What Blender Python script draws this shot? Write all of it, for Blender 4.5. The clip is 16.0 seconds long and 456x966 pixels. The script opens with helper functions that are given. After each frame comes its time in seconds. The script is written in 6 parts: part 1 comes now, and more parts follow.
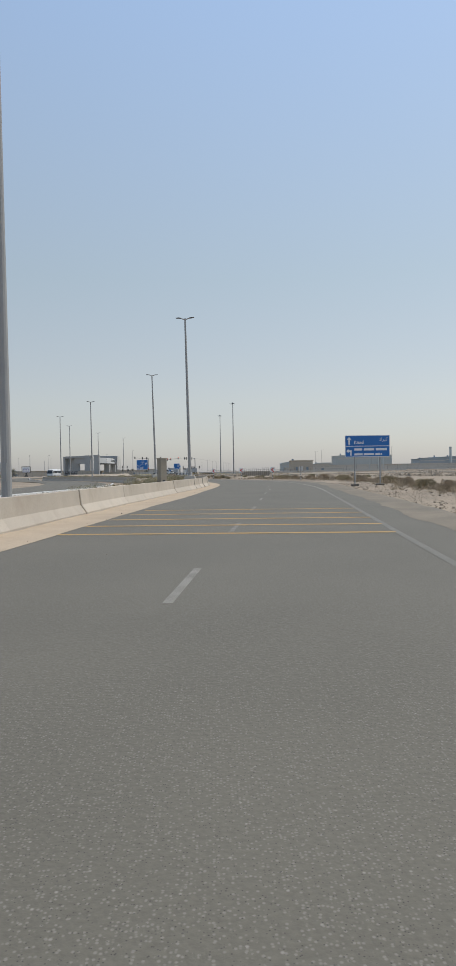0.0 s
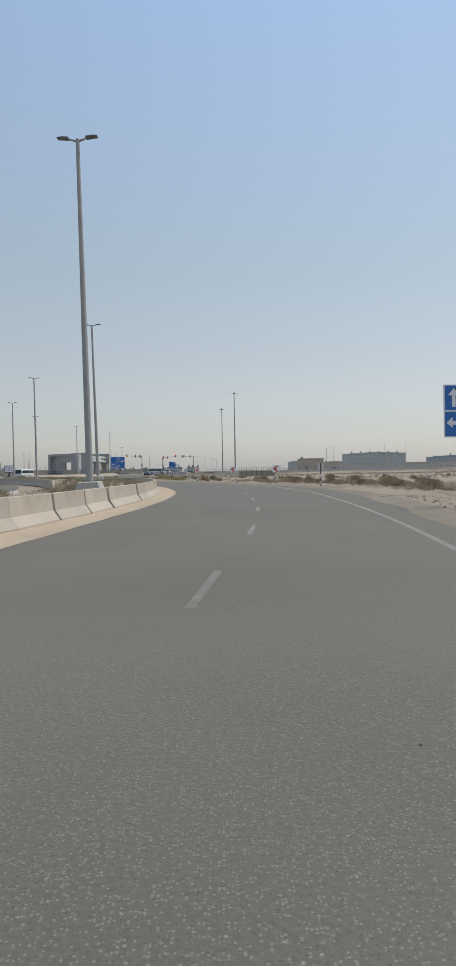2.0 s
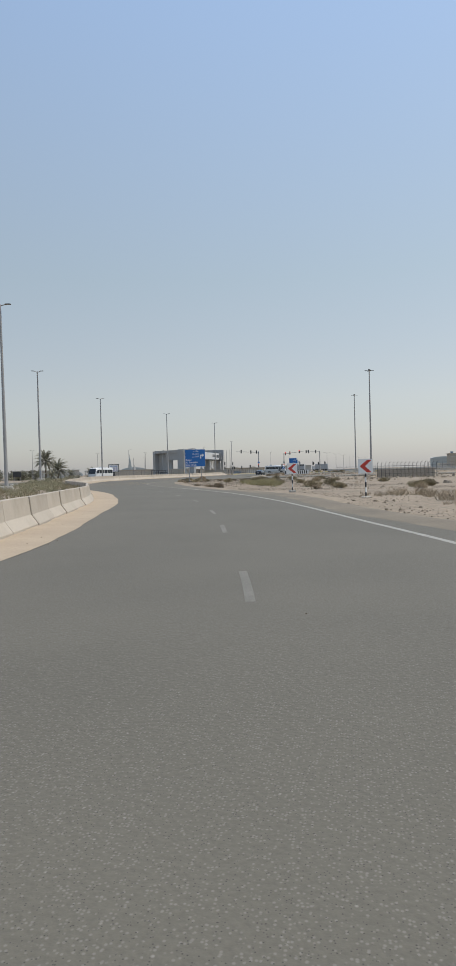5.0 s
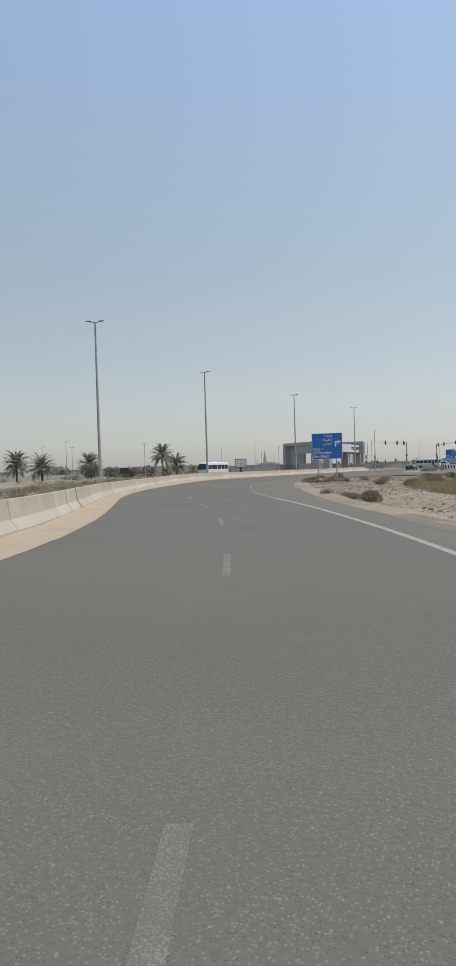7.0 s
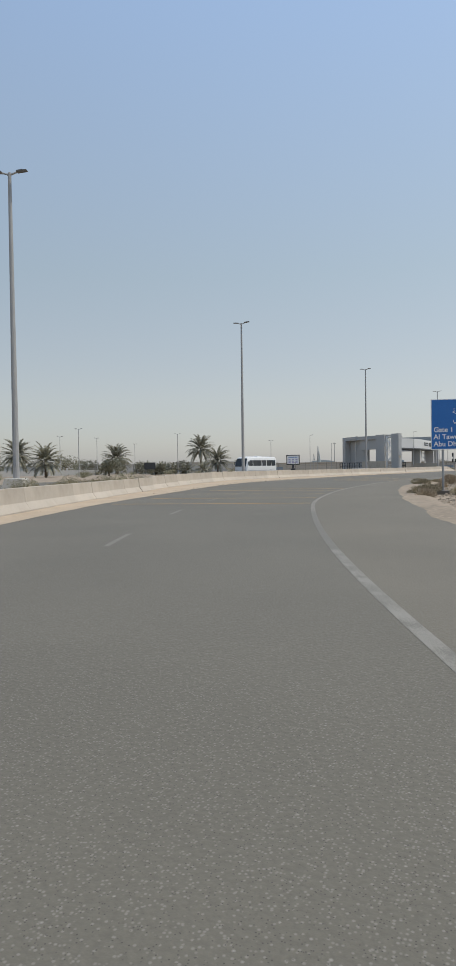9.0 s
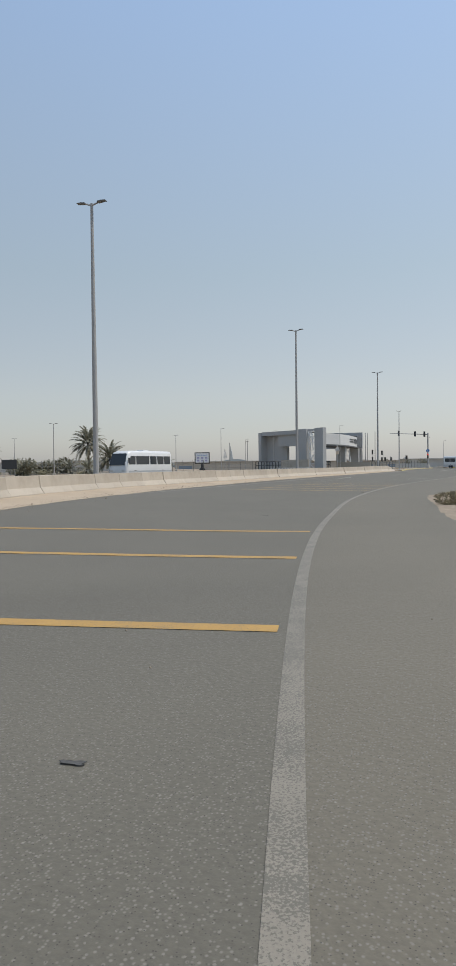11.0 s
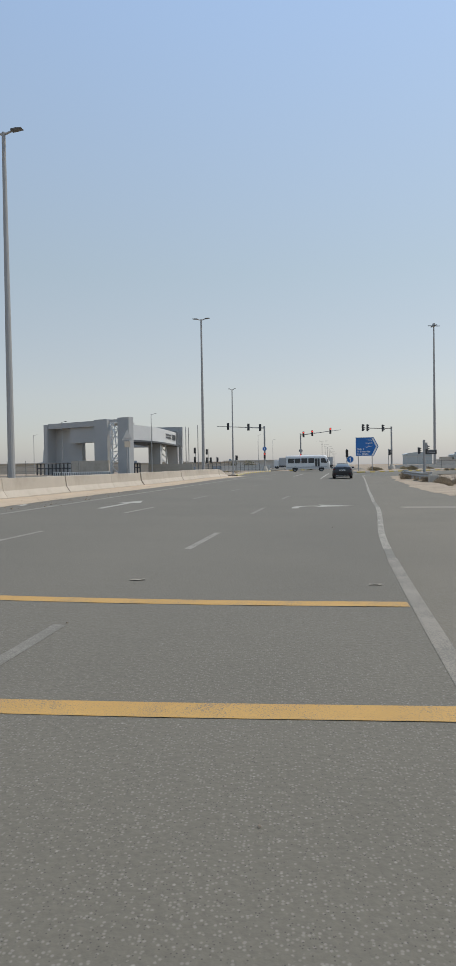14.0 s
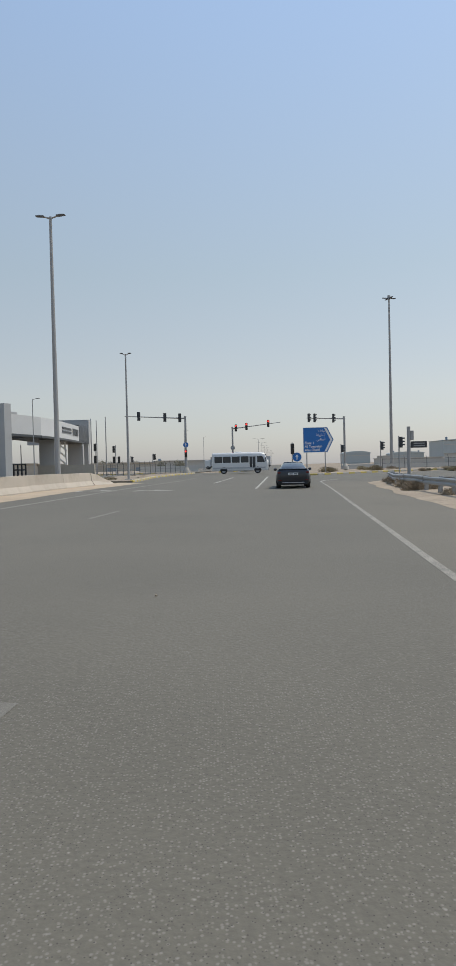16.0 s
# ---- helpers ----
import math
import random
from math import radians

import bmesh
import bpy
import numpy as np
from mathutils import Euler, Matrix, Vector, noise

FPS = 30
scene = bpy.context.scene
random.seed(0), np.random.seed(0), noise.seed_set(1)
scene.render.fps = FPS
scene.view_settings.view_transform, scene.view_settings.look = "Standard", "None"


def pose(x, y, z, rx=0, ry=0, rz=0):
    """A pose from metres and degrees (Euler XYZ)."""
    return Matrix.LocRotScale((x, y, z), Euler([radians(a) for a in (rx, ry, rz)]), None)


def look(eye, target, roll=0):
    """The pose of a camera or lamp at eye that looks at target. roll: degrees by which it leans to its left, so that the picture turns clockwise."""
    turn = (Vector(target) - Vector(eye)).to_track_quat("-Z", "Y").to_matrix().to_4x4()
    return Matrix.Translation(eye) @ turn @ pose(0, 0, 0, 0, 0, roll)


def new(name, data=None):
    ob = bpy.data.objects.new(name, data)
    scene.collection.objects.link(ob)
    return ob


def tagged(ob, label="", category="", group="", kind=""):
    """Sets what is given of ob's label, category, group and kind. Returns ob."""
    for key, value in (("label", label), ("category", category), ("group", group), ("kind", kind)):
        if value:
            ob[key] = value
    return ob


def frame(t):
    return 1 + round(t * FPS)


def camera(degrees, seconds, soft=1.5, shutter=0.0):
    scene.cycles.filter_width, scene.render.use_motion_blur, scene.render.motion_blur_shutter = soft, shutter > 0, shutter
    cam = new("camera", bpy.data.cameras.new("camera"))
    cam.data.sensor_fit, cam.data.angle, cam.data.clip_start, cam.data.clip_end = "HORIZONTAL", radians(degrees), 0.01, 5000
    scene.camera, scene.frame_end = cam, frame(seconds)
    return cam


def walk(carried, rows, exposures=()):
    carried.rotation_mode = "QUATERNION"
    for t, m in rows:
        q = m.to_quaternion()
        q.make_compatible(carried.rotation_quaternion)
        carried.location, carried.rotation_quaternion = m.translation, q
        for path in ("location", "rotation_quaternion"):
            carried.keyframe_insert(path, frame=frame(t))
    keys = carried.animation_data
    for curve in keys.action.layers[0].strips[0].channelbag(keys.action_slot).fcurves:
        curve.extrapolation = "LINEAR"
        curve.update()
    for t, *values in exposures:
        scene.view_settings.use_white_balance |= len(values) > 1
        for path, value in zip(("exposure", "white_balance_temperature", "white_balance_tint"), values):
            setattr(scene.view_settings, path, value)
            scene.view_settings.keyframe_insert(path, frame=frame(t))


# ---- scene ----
cam = camera(37.02, 16.0, soft=1.1)
PATH = [
    (0.0, pose(-5.24, 24.55, 1.340, 89.00, 0.98, -1.23)),
    (0.5, pose(-4.39, 32.73, 1.344, 88.94, 0.66, -1.09)),
    (1.0, pose(-3.54, 40.81, 1.348, 88.91, 0.75, -1.00)),
    (1.5, pose(-2.75, 48.83, 1.353, 88.98, 0.88, -0.87)),
    (2.0, pose(-1.97, 56.71, 1.356, 88.93, 1.08, -0.54)),
    (2.5, pose(-1.19, 64.60, 1.355, 88.87, 1.35, -0.04)),
    (3.0, pose(-0.62, 72.46, 1.353, 88.92, 1.43, 0.72)),
    (3.5, pose(-0.24, 80.27, 1.351, 88.96, 1.33, 2.65)),
    (4.0, pose(-0.16, 88.03, 1.350, 88.99, 1.26, 5.09)),
    (4.5, pose(-0.41, 95.74, 1.350, 89.01, 1.31, 7.81)),
    (5.0, pose(-1.05, 103.39, 1.351, 89.01, 1.48, 10.71)),
    (5.5, pose(-2.10, 110.96, 1.352, 88.92, 1.66, 13.95)),
    (6.0, pose(-3.55, 118.39, 1.354, 88.96, 1.78, 16.70)),
    (6.5, pose(-5.42, 125.82, 1.354, 88.84, 1.89, 19.42)),
    (7.0, pose(-7.67, 133.19, 1.352, 88.91, 1.74, 22.21)),
    (7.5, pose(-10.23, 140.47, 1.348, 88.85, 1.53, 24.39)),
    (8.0, pose(-12.92, 147.46, 1.345, 88.75, 1.19, 25.59)),
    (8.5, pose(-15.65, 154.37, 1.347, 88.78, 0.89, 26.30)),
    (9.0, pose(-18.43, 161.27, 1.349, 88.75, 0.81, 26.61)),
    (9.5, pose(-21.17, 168.11, 1.349, 88.70, 0.78, 26.07)),
    (10.0, pose(-23.73, 174.88, 1.349, 88.63, 0.74, 24.46)),
    (10.5, pose(-25.95, 181.57, 1.348, 88.59, 0.73, 21.40)),
    (11.0, pose(-27.78, 188.24, 1.349, 88.58, 0.69, 19.28)),
    (11.5, pose(-29.35, 194.84, 1.348, 88.56, 0.74, 17.04)),
    (12.0, pose(-30.62, 201.60, 1.346, 88.58, 0.79, 14.62)),
    (12.5, pose(-31.62, 208.45, 1.346, 88.61, 0.67, 12.07)),
    (13.0, pose(-32.36, 215.31, 1.349, 88.69, 0.71, 9.56)),
    (13.5, pose(-32.80, 222.04, 1.352, 88.66, 0.76, 7.07)),
    (14.0, pose(-32.97, 228.71, 1.354, 88.59, 0.93, 4.53)),
    (14.5, pose(-32.85, 235.56, 1.351, 88.66, 0.99, 2.49)),
    (15.0, pose(-32.49, 242.19, 1.347, 88.54, 1.09, 1.06)),
    (15.5, pose(-32.01, 248.48, 1.345, 88.55, 1.31, 0.09)),
    (16.0, pose(-31.45, 254.50, 1.346, 88.52, 1.35, -0.75)),
]
walk(cam, PATH, ((0.0, -0.05), (3.2, -0.08), (5.8, 0.0), (14.0, 0.0), (16.0, -0.04)))

# ---- light ----
SUN_EL, SUN_AZ = 62.0, 20.0          # height; turn from +x towards +y
world = bpy.data.worlds.new("world")
scene.world = world
world.use_nodes = True
wn = world.node_tree.nodes
sky = wn.new("ShaderNodeTexSky")
sky.sky_type, sky.sun_disc = "NISHITA", False
sky.sun_elevation, sky.sun_rotation = radians(SUN_EL), radians(90 - SUN_AZ)
sky.air_density, sky.dust_density, sky.ozone_density, sky.altitude = 1.0, 1.0, 1.0, 0
back = wn["Background"]
world.node_tree.links.new(sky.outputs[0], back.inputs[0])
back.inputs[1].default_value = 0.05
veil = wn.new("ShaderNodeBackground")               # the even light of a dusty sky
veil.inputs[1].default_value = 1.0
where = wn.new("ShaderNodeTexCoord")
split = wn.new("ShaderNodeSeparateXYZ")
ramp = wn.new("ShaderNodeValToRGB")                 # whiter towards the horizon all round, bluer overhead
ramp.color_ramp.elements[0].color, ramp.color_ramp.elements[1].color = (0.290, 0.293, 0.320, 1), (0.292, 0.415, 0.615, 1)
ramp.color_ramp.elements[1].position = 0.6
low = ramp.color_ramp.elements.new(0.10)
low.color = (0.370, 0.366, 0.352, 1)
edge = ramp.color_ramp.elements.new(0.04)
edge.color = (0.340, 0.334, 0.338, 1)
mid = ramp.color_ramp.elements.new(0.27)
mid.color = (0.322, 0.375, 0.392, 1)
world.node_tree.links.new(where.outputs["Generated"], split.inputs[0])
world.node_tree.links.new(split.outputs[2], ramp.inputs[0])
world.node_tree.links.new(ramp.outputs[0], veil.inputs[0])
toward = wn.new("ShaderNodeVectorMath")             # dust scatters more light on the sun's side
toward.operation = "DOT_PRODUCT"
toward.inputs[1].default_value = (math.cos(radians(SUN_AZ)), math.sin(radians(SUN_AZ)), 0)
glare = wn.new("ShaderNodeMath")
glare.operation = "MULTIPLY_ADD"
glare.inputs[1].default_value, glare.inputs[2].default_value = 0.26, 0.93
world.node_tree.links.new(where.outputs["Generated"], toward.inputs[0])
world.node_tree.links.new(toward.outputs["Value"], glare.inputs[0])
world.node_tree.links.new(glare.outputs[0], veil.inputs[1])
both = wn.new("ShaderNodeAddShader")
world.node_tree.links.new(back.outputs[0], both.inputs[0])
world.node_tree.links.new(veil.outputs[0], both.inputs[1])
world.node_tree.links.new(both.outputs[0], wn["World Output"].inputs[0])
sun_data = bpy.data.lights.new("sun", "SUN")
sun_data.energy, sun_data.angle, sun_data.color = 2.9, radians(0.6), (1.0, 0.93, 0.80)
sun = new("sun", sun_data)
sd = Vector((math.cos(radians(SUN_EL)) * math.cos(radians(SUN_AZ)), math.cos(radians(SUN_EL)) * math.sin(radians(SUN_AZ)), math.sin(radians(SUN_EL))))
sun.matrix_world = look(sd * 100, (0, 0, 0))


# ---- materials ----
def mat(name, color, rough=0.7, metal=0.0, var=0.12, scale=3.0, fine=60.0, bump=0.0, emit=0.0, dark=None, stain=0.0, per_object=0.0):
    """Two scales of value noise over a base colour, with an optional stain colour, bump and per-object shift."""
    m = bpy.data.materials.new(name)
    m.use_nodes = True
    nt = m.node_tree
    n, l = nt.nodes, nt.links
    b = n["Principled BSDF"]
    b.inputs["Roughness"].default_value, b.inputs["Metallic"].default_value = rough, metal
    co = n.new("ShaderNodeTexCoord")
    a = n.new("ShaderNodeTexNoise")
    a.inputs["Scale"].default_value, a.inputs["Detail"].default_value = scale, 5
    f = n.new("ShaderNodeTexNoise")
    f.inputs["Scale"].default_value, f.inputs["Detail"].default_value = fine, 3
    l.new(co.outputs["Object"], a.inputs["Vector"]), l.new(co.outputs["Object"], f.inputs["Vector"])
    add = n.new("ShaderNodeMath")
    add.operation = "ADD"
    l.new(a.outputs["Fac"], add.inputs[0]), l.new(f.outputs["Fac"], add.inputs[1])
    rng = n.new("ShaderNodeMapRange")
    rng.inputs[1].default_value, rng.inputs[2].default_value = 0.6, 1.4
    rng.inputs[3].default_value, rng.inputs[4].default_value = 1 - var, 1 + var
    l.new(add.outputs[0], rng.inputs[0])
    value = rng.outputs[0]
    if per_object:
        info = n.new("ShaderNodeObjectInfo")
        r2 = n.new("ShaderNodeMapRange")
        r2.inputs[3].default_value, r2.inputs[4].default_value = 1 - per_object, 1 + per_object
        l.new(info.outputs["Random"], r2.inputs[0])
        mu = n.new("ShaderNodeMath")
        mu.operation = "MULTIPLY"
        l.new(value, mu.inputs[0]), l.new(r2.outputs[0], mu.inputs[1])
        value = mu.outputs[0]
    mix = n.new("ShaderNodeMix")
    mix.data_type, mix.blend_type = "RGBA", "MULTIPLY"
    mix.inputs["Factor"].default_value = 1
    mix.inputs[6].default_value = (*color, 1)
    l.new(value, mix.inputs[7])
    out = mix.outputs[2]
    if dark:
        s = n.new("ShaderNodeTexNoise")
        s.inputs["Scale"].default_value, s.inputs["Detail"].default_value = scale * 0.6, 6
        l.new(co.outputs["Object"], s.inputs["Vector"])
        r3 = n.new("ShaderNodeMapRange")
        r3.inputs[1].default_value, r3.inputs[2].default_value, r3.inputs[4].default_value = 0.5, 0.72, stain
        l.new(s.outputs["Fac"], r3.inputs[0])
        mx = n.new("ShaderNodeMix")
        mx.data_type = "RGBA"
        l.new(r3.outputs[0], mx.inputs["Factor"]), l.new(out, mx.inputs[6])
        mx.inputs[7].default_value = (*dark, 1)
        out = mx.outputs[2]
    l.new(out, b.inputs["Base Color"])
    if bump:
        bp = n.new("ShaderNodeBump")
        bp.inputs["Strength"].default_value, bp.inputs["Distance"].default_value = bump, 0.02
        l.new(f.outputs["Fac"], bp.inputs["Height"]), l.new(bp.outputs[0], b.inputs["Normal"])
    if emit:
        l.new(out, b.inputs["Emission Color"])
        b.inputs["Emission Strength"].default_value = emit
    return m


def worn(name, color, under, amount=0.5, scale=120.0):
    """Road paint worn off the stones of the asphalt in fine specks, more in some patches than in others."""
    m = mat(name, color, 0.65, var=0.12, scale=2, fine=90)
    nt = m.node_tree
    n, l = nt.nodes, nt.links
    b = n["Principled BSDF"]
    src = b.inputs["Base Color"].links[0].from_socket
    co = n.new("ShaderNodeTexCoord")
    t = n.new("ShaderNodeTexNoise")
    t.inputs["Scale"].default_value, t.inputs["Detail"].default_value, t.inputs["Roughness"].default_value = scale, 4, 0.7
    l.new(co.outputs["Object"], t.inputs["Vector"])
    w = n.new("ShaderNodeTexNoise")
    w.inputs["Scale"].default_value, w.inputs["Detail"].default_value = 2.6, 4
    l.new(co.outputs["Object"], w.inputs["Vector"])
    add = n.new("ShaderNodeMath")
    add.operation = "MULTIPLY_ADD"
    add.inputs[1].default_value = 0.35
    l.new(w.outputs["Fac"], add.inputs[0]), l.new(t.outputs["Fac"], add.inputs[2])
    r = n.new("ShaderNodeMapRange")
    r.inputs[1].default_value, r.inputs[2].default_value = 0.90 - amount * 0.32, 0.96 - amount * 0.32
    l.new(add.outputs[0], r.inputs[0])
    mx = n.new("ShaderNodeMix")
    mx.data_type = "RGBA"
    l.new(r.outputs[0], mx.inputs["Factor"]), l.new(src, mx.inputs[6])
    mx.inputs[7].default_value = (*under, 1)
    l.new(mx.outputs[2], b.inputs["Base Color"])
    return m


ASPH = (0.126, 0.114, 0.089)
BARE = (0.139, 0.126, 0.100)          # asphalt and its stones taken together


def asphalt_material(name="asphalt", tone=ASPH):
    m = mat(name, tone, 0.85, var=0.17, scale=0.3, fine=34, bump=0.35)
    nt = m.node_tree
    n, l = nt.nodes, nt.links
    b = n["Principled BSDF"]
    src = b.inputs["Base Color"].links[0].from_socket
    co = n.new("ShaderNodeTexCoord")
    v = n.new("ShaderNodeTexVoronoi")          # pale aggregate chips
    v.inputs["Scale"].default_value = 66
    l.new(co.outputs["Object"], v.inputs["Vector"])
    r = n.new("ShaderNodeMapRange")
    r.inputs[1].default_value, r.inputs[2].default_value, r.inputs[3].default_value, r.inputs[4].default_value = 0.2, 0.5, 0.9, 0.0
    l.new(v.outputs["Distance"], r.inputs[0])
    k = n.new("ShaderNodeSeparateColor")
    l.new(v.outputs["Color"], k.inputs[0])
    th = n.new("ShaderNodeMath")
    th.operation = "GREATER_THAN"
    th.inputs[1].default_value = 0.6
    l.new(k.outputs[0], th.inputs[0])
    mu = n.new("ShaderNodeMath")
    mu.operation = "MULTIPLY"
    l.new(r.outputs[0], mu.inputs[0]), l.new(th.outputs[0], mu.inputs[1])
    mx = n.new("ShaderNodeMix")
    mx.data_type = "RGBA"
    l.new(mu.outputs[0], mx.inputs["Factor"]), l.new(src, mx.inputs[6])
    mx.inputs[7].default_value = (0.205, 0.188, 0.158, 1)
    out = mx.outputs[2]
    for scale, cut, tone in ((74, 0.55, (0.05, 0.046, 0.038)), (36, 0.965, (0.27, 0.25, 0.215))):     # dark pits, a few larger pale chips
        v2 = n.new("ShaderNodeTexVoronoi")
        v2.inputs["Scale"].default_value = scale
        l.new(co.outputs["Object"], v2.inputs["Vector"])
        r2 = n.new("ShaderNodeMapRange")
        r2.inputs[1].default_value, r2.inputs[2].default_value, r2.inputs[3].default_value, r2.inputs[4].default_value = 0.1, 0.3, 0.85, 0.0
        l.new(v2.outputs["Distance"], r2.inputs[0])
        k2 = n.new("ShaderNodeSeparateColor")
        l.new(v2.outputs["Color"], k2.inputs[0])
        t2 = n.new("ShaderNodeMath")
        t2.operation = "GREATER_THAN"
        t2.inputs[1].default_value = cut
        l.new(k2.outputs[1], t2.inputs[0])
        m2 = n.new("ShaderNodeMath")
        m2.operation = "MULTIPLY"
        l.new(r2.outputs[0], m2.inputs[0]), l.new(t2.outputs[0], m2.inputs[1])
        x2 = n.new("ShaderNodeMix")
        x2.data_type = "RGBA"
        l.new(m2.outputs[0], x2.inputs["Factor"]), l.new(out, x2.inputs[6])
        x2.inputs[7].default_value = (*tone, 1)
        out = x2.outputs[2]
    l.new(out, b.inputs["Base Color"])
    return m


M_ASPH = asphalt_material()
M_DUSTED = asphalt_material("dusted_asphalt", (0.146, 0.129, 0.098))


def stony(m, scale, share, pale, deep):
    """Adds pebbles of two tones to a soil material, each a cell with a little relief."""
    nt = m.node_tree
    n, l = nt.nodes, nt.links
    b = n["Principled BSDF"]
    src = b.inputs["Base Color"].links[0].from_socket
    co = n.new("ShaderNodeTexCoord")
    for sc, tone, cut in ((scale, pale, 1 - share), (scale * 0.53, deep, 1 - share * 0.8)):
        v = n.new("ShaderNodeTexVoronoi")
        v.inputs["Scale"].default_value = sc
        l.new(co.outputs["Object"], v.inputs["Vector"])
        r = n.new("ShaderNodeMapRange")
        r.inputs[1].default_value, r.inputs[2].default_value, r.inputs[3].default_value, r.inputs[4].default_value = 0.3, 0.42, 0.85, 0.0
        l.new(v.outputs["Distance"], r.inputs[0])
        k = n.new("ShaderNodeSeparateColor")
        l.new(v.outputs["Color"], k.inputs[0])
        th = n.new("ShaderNodeMath")
        th.operation = "GREATER_THAN"
        th.inputs[1].default_value = cut
        l.new(k.outputs[0], th.inputs[0])
        mu = n.new("ShaderNodeMath")
        mu.operation = "MULTIPLY"
        l.new(r.outputs[0], mu.inputs[0]), l.new(th.outputs[0], mu.inputs[1])
        mx = n.new("ShaderNodeMix")
        mx.data_type = "RGBA"
        l.new(mu.outputs[0], mx.inputs["Factor"]), l.new(src, mx.inputs[6])
        mx.inputs[7].default_value = (*tone, 1)
        src = mx.outputs[2]
    l.new(src, b.inputs["Base Color"])
    return m


M_SAND = stony(mat("sand", (0.285, 0.225, 0.162), 0.95, var=0.32, scale=0.16, fine=2.6, bump=0.5, dark=(0.215, 0.172, 0.122), stain=0.7), 7.0, 0.42, (0.37, 0.30, 0.222), (0.20, 0.16, 0.115))
M_DRIFT = mat("drift_sand", (0.42, 0.33, 0.235), 0.95, var=0.13, scale=0.7, fine=16, bump=0.35, dark=(0.34, 0.264, 0.186), stain=0.5)
M_DUST = mat("road_dust", (0.205, 0.170, 0.126), 0.95, var=0.3, scale=0.5, fine=18, bump=0.4, dark=(0.155, 0.134, 0.103), stain=0.8)
M_CONC = mat("concrete", (0.437, 0.382, 0.314), 0.85, var=0.11, scale=1.1, fine=22, bump=0.12, dark=(0.27, 0.222, 0.168), stain=0.5, per_object=0.08)
M_CORNER = stony(mat("corner_sand", (0.335, 0.266, 0.192), 0.95, var=0.25, scale=0.6, fine=9, bump=0.4, dark=(0.22, 0.185, 0.14), stain=0.7), 9.0, 0.3, (0.40, 0.33, 0.25), (0.23, 0.19, 0.14))
M_PAINT = worn("road_paint_white", (0.35, 0.33, 0.285), BARE, 0.52)
M_PAINT_OLD = worn("road_paint_faded", (0.265, 0.245, 0.205), BARE, 0.80, 90)
M_PAINT_FAINT = worn("road_paint_nearly_gone", (0.200, 0.183, 0.150), BARE, 1.0)
M_PAINT_THIN = worn("road_paint_thin", (0.225, 0.208, 0.172), BARE, 0.90, 90)
M_PAINT_DUSTY = worn("road_paint_dusty", (0.245, 0.216, 0.172), BARE, 0.78, 80)
M_PAINT_DULL = worn("road_paint_dull", (0.315, 0.286, 0.232), BARE, 0.74, 90)
M_YELLOW = worn("road_paint_yellow", (0.43, 0.252, 0.066), BARE, 0.5)
M_FOOT = mat("weathered_footing", (0.17, 0.148, 0.12), 0.9, var=0.2, scale=4, fine=30)
M_STEEL = mat("galvanised_steel", (0.33, 0.335, 0.335), 0.5, 0.35, var=0.1, scale=1.5, fine=30)
M_POLE = mat("grey_painted_steel", (0.33, 0.325, 0.315), 0.55, 0.0, var=0.1, scale=1.5, fine=30)
M_HEAD = mat("lamp_housing_grey", (0.13, 0.132, 0.135), 0.5, var=0.1)
M_DARK = mat("dark_steel", (0.045, 0.047, 0.05), 0.5, 0.2, var=0.15)
M_BLUE = mat("blue_sign_sheeting", (0.018, 0.15, 0.45), 0.4, var=0.08, scale=1.5, fine=20)
M_WHITE = mat("white_sign_sheeting", (0.78, 0.78, 0.77), 0.45, var=0.06)
M_RED = mat("red_sign_sheeting", (0.52, 0.05, 0.035), 0.45, var=0.08)
M_BLACK = mat("black_rubber", (0.018, 0.018, 0.019), 0.75, var=0.2)
M_GATE = mat("grey_cladding", (0.41, 0.405, 0.395), 0.6, var=0.06, scale=0.5, fine=8)
M_GATEW = mat("white_cladding", (0.62, 0.615, 0.60), 0.5, var=0.05, scale=0.5, fine=8)
M_GATED = mat("dark_cladding", (0.06, 0.065, 0.07), 0.5, var=0.1)
# shade on the first fascia panel, put into a greyer copy of the white
M_GATEL = mat("shaded_white_cladding", (0.53, 0.527, 0.515), 0.55, var=0.05, scale=0.5, fine=8)
M_TRUSS = mat("white_painted_steel", (0.66, 0.66, 0.65), 0.5, var=0.08)


def islands(m, lo, hi):
    """Gives each loose piece of a mesh its own tone."""
    nt = m.node_tree
    n, l = nt.nodes, nt.links
    b = n["Principled BSDF"]
    src = b.inputs["Base Color"].links[0].from_socket
    g = n.new("ShaderNodeNewGeometry")
    r = n.new("ShaderNodeMapRange")
    r.inputs[3].default_value, r.inputs[4].default_value = lo, hi
    l.new(g.outputs["Random Per Island"], r.inputs[0])
    mx = n.new("ShaderNodeMix")
    mx.data_type, mx.blend_type = "RGBA", "MULTIPLY"
    mx.inputs["Factor"].default_value = 1
    l.new(src, mx.inputs[6]), l.new(r.outputs[0], mx.inputs[7])
    l.new(mx.outputs[2], b.inputs["Base Color"])
    return m


M_KERBY = mat("kerb_yellow", (0.55, 0.42, 0.10), 0.8, var=0.2, scale=3, fine=25, dark=(0.3, 0.27, 0.2), stain=0.6)
M_KERB = mat("kerb_concrete", (0.44, 0.41, 0.36), 0.85, var=0.15, scale=3, fine=25)


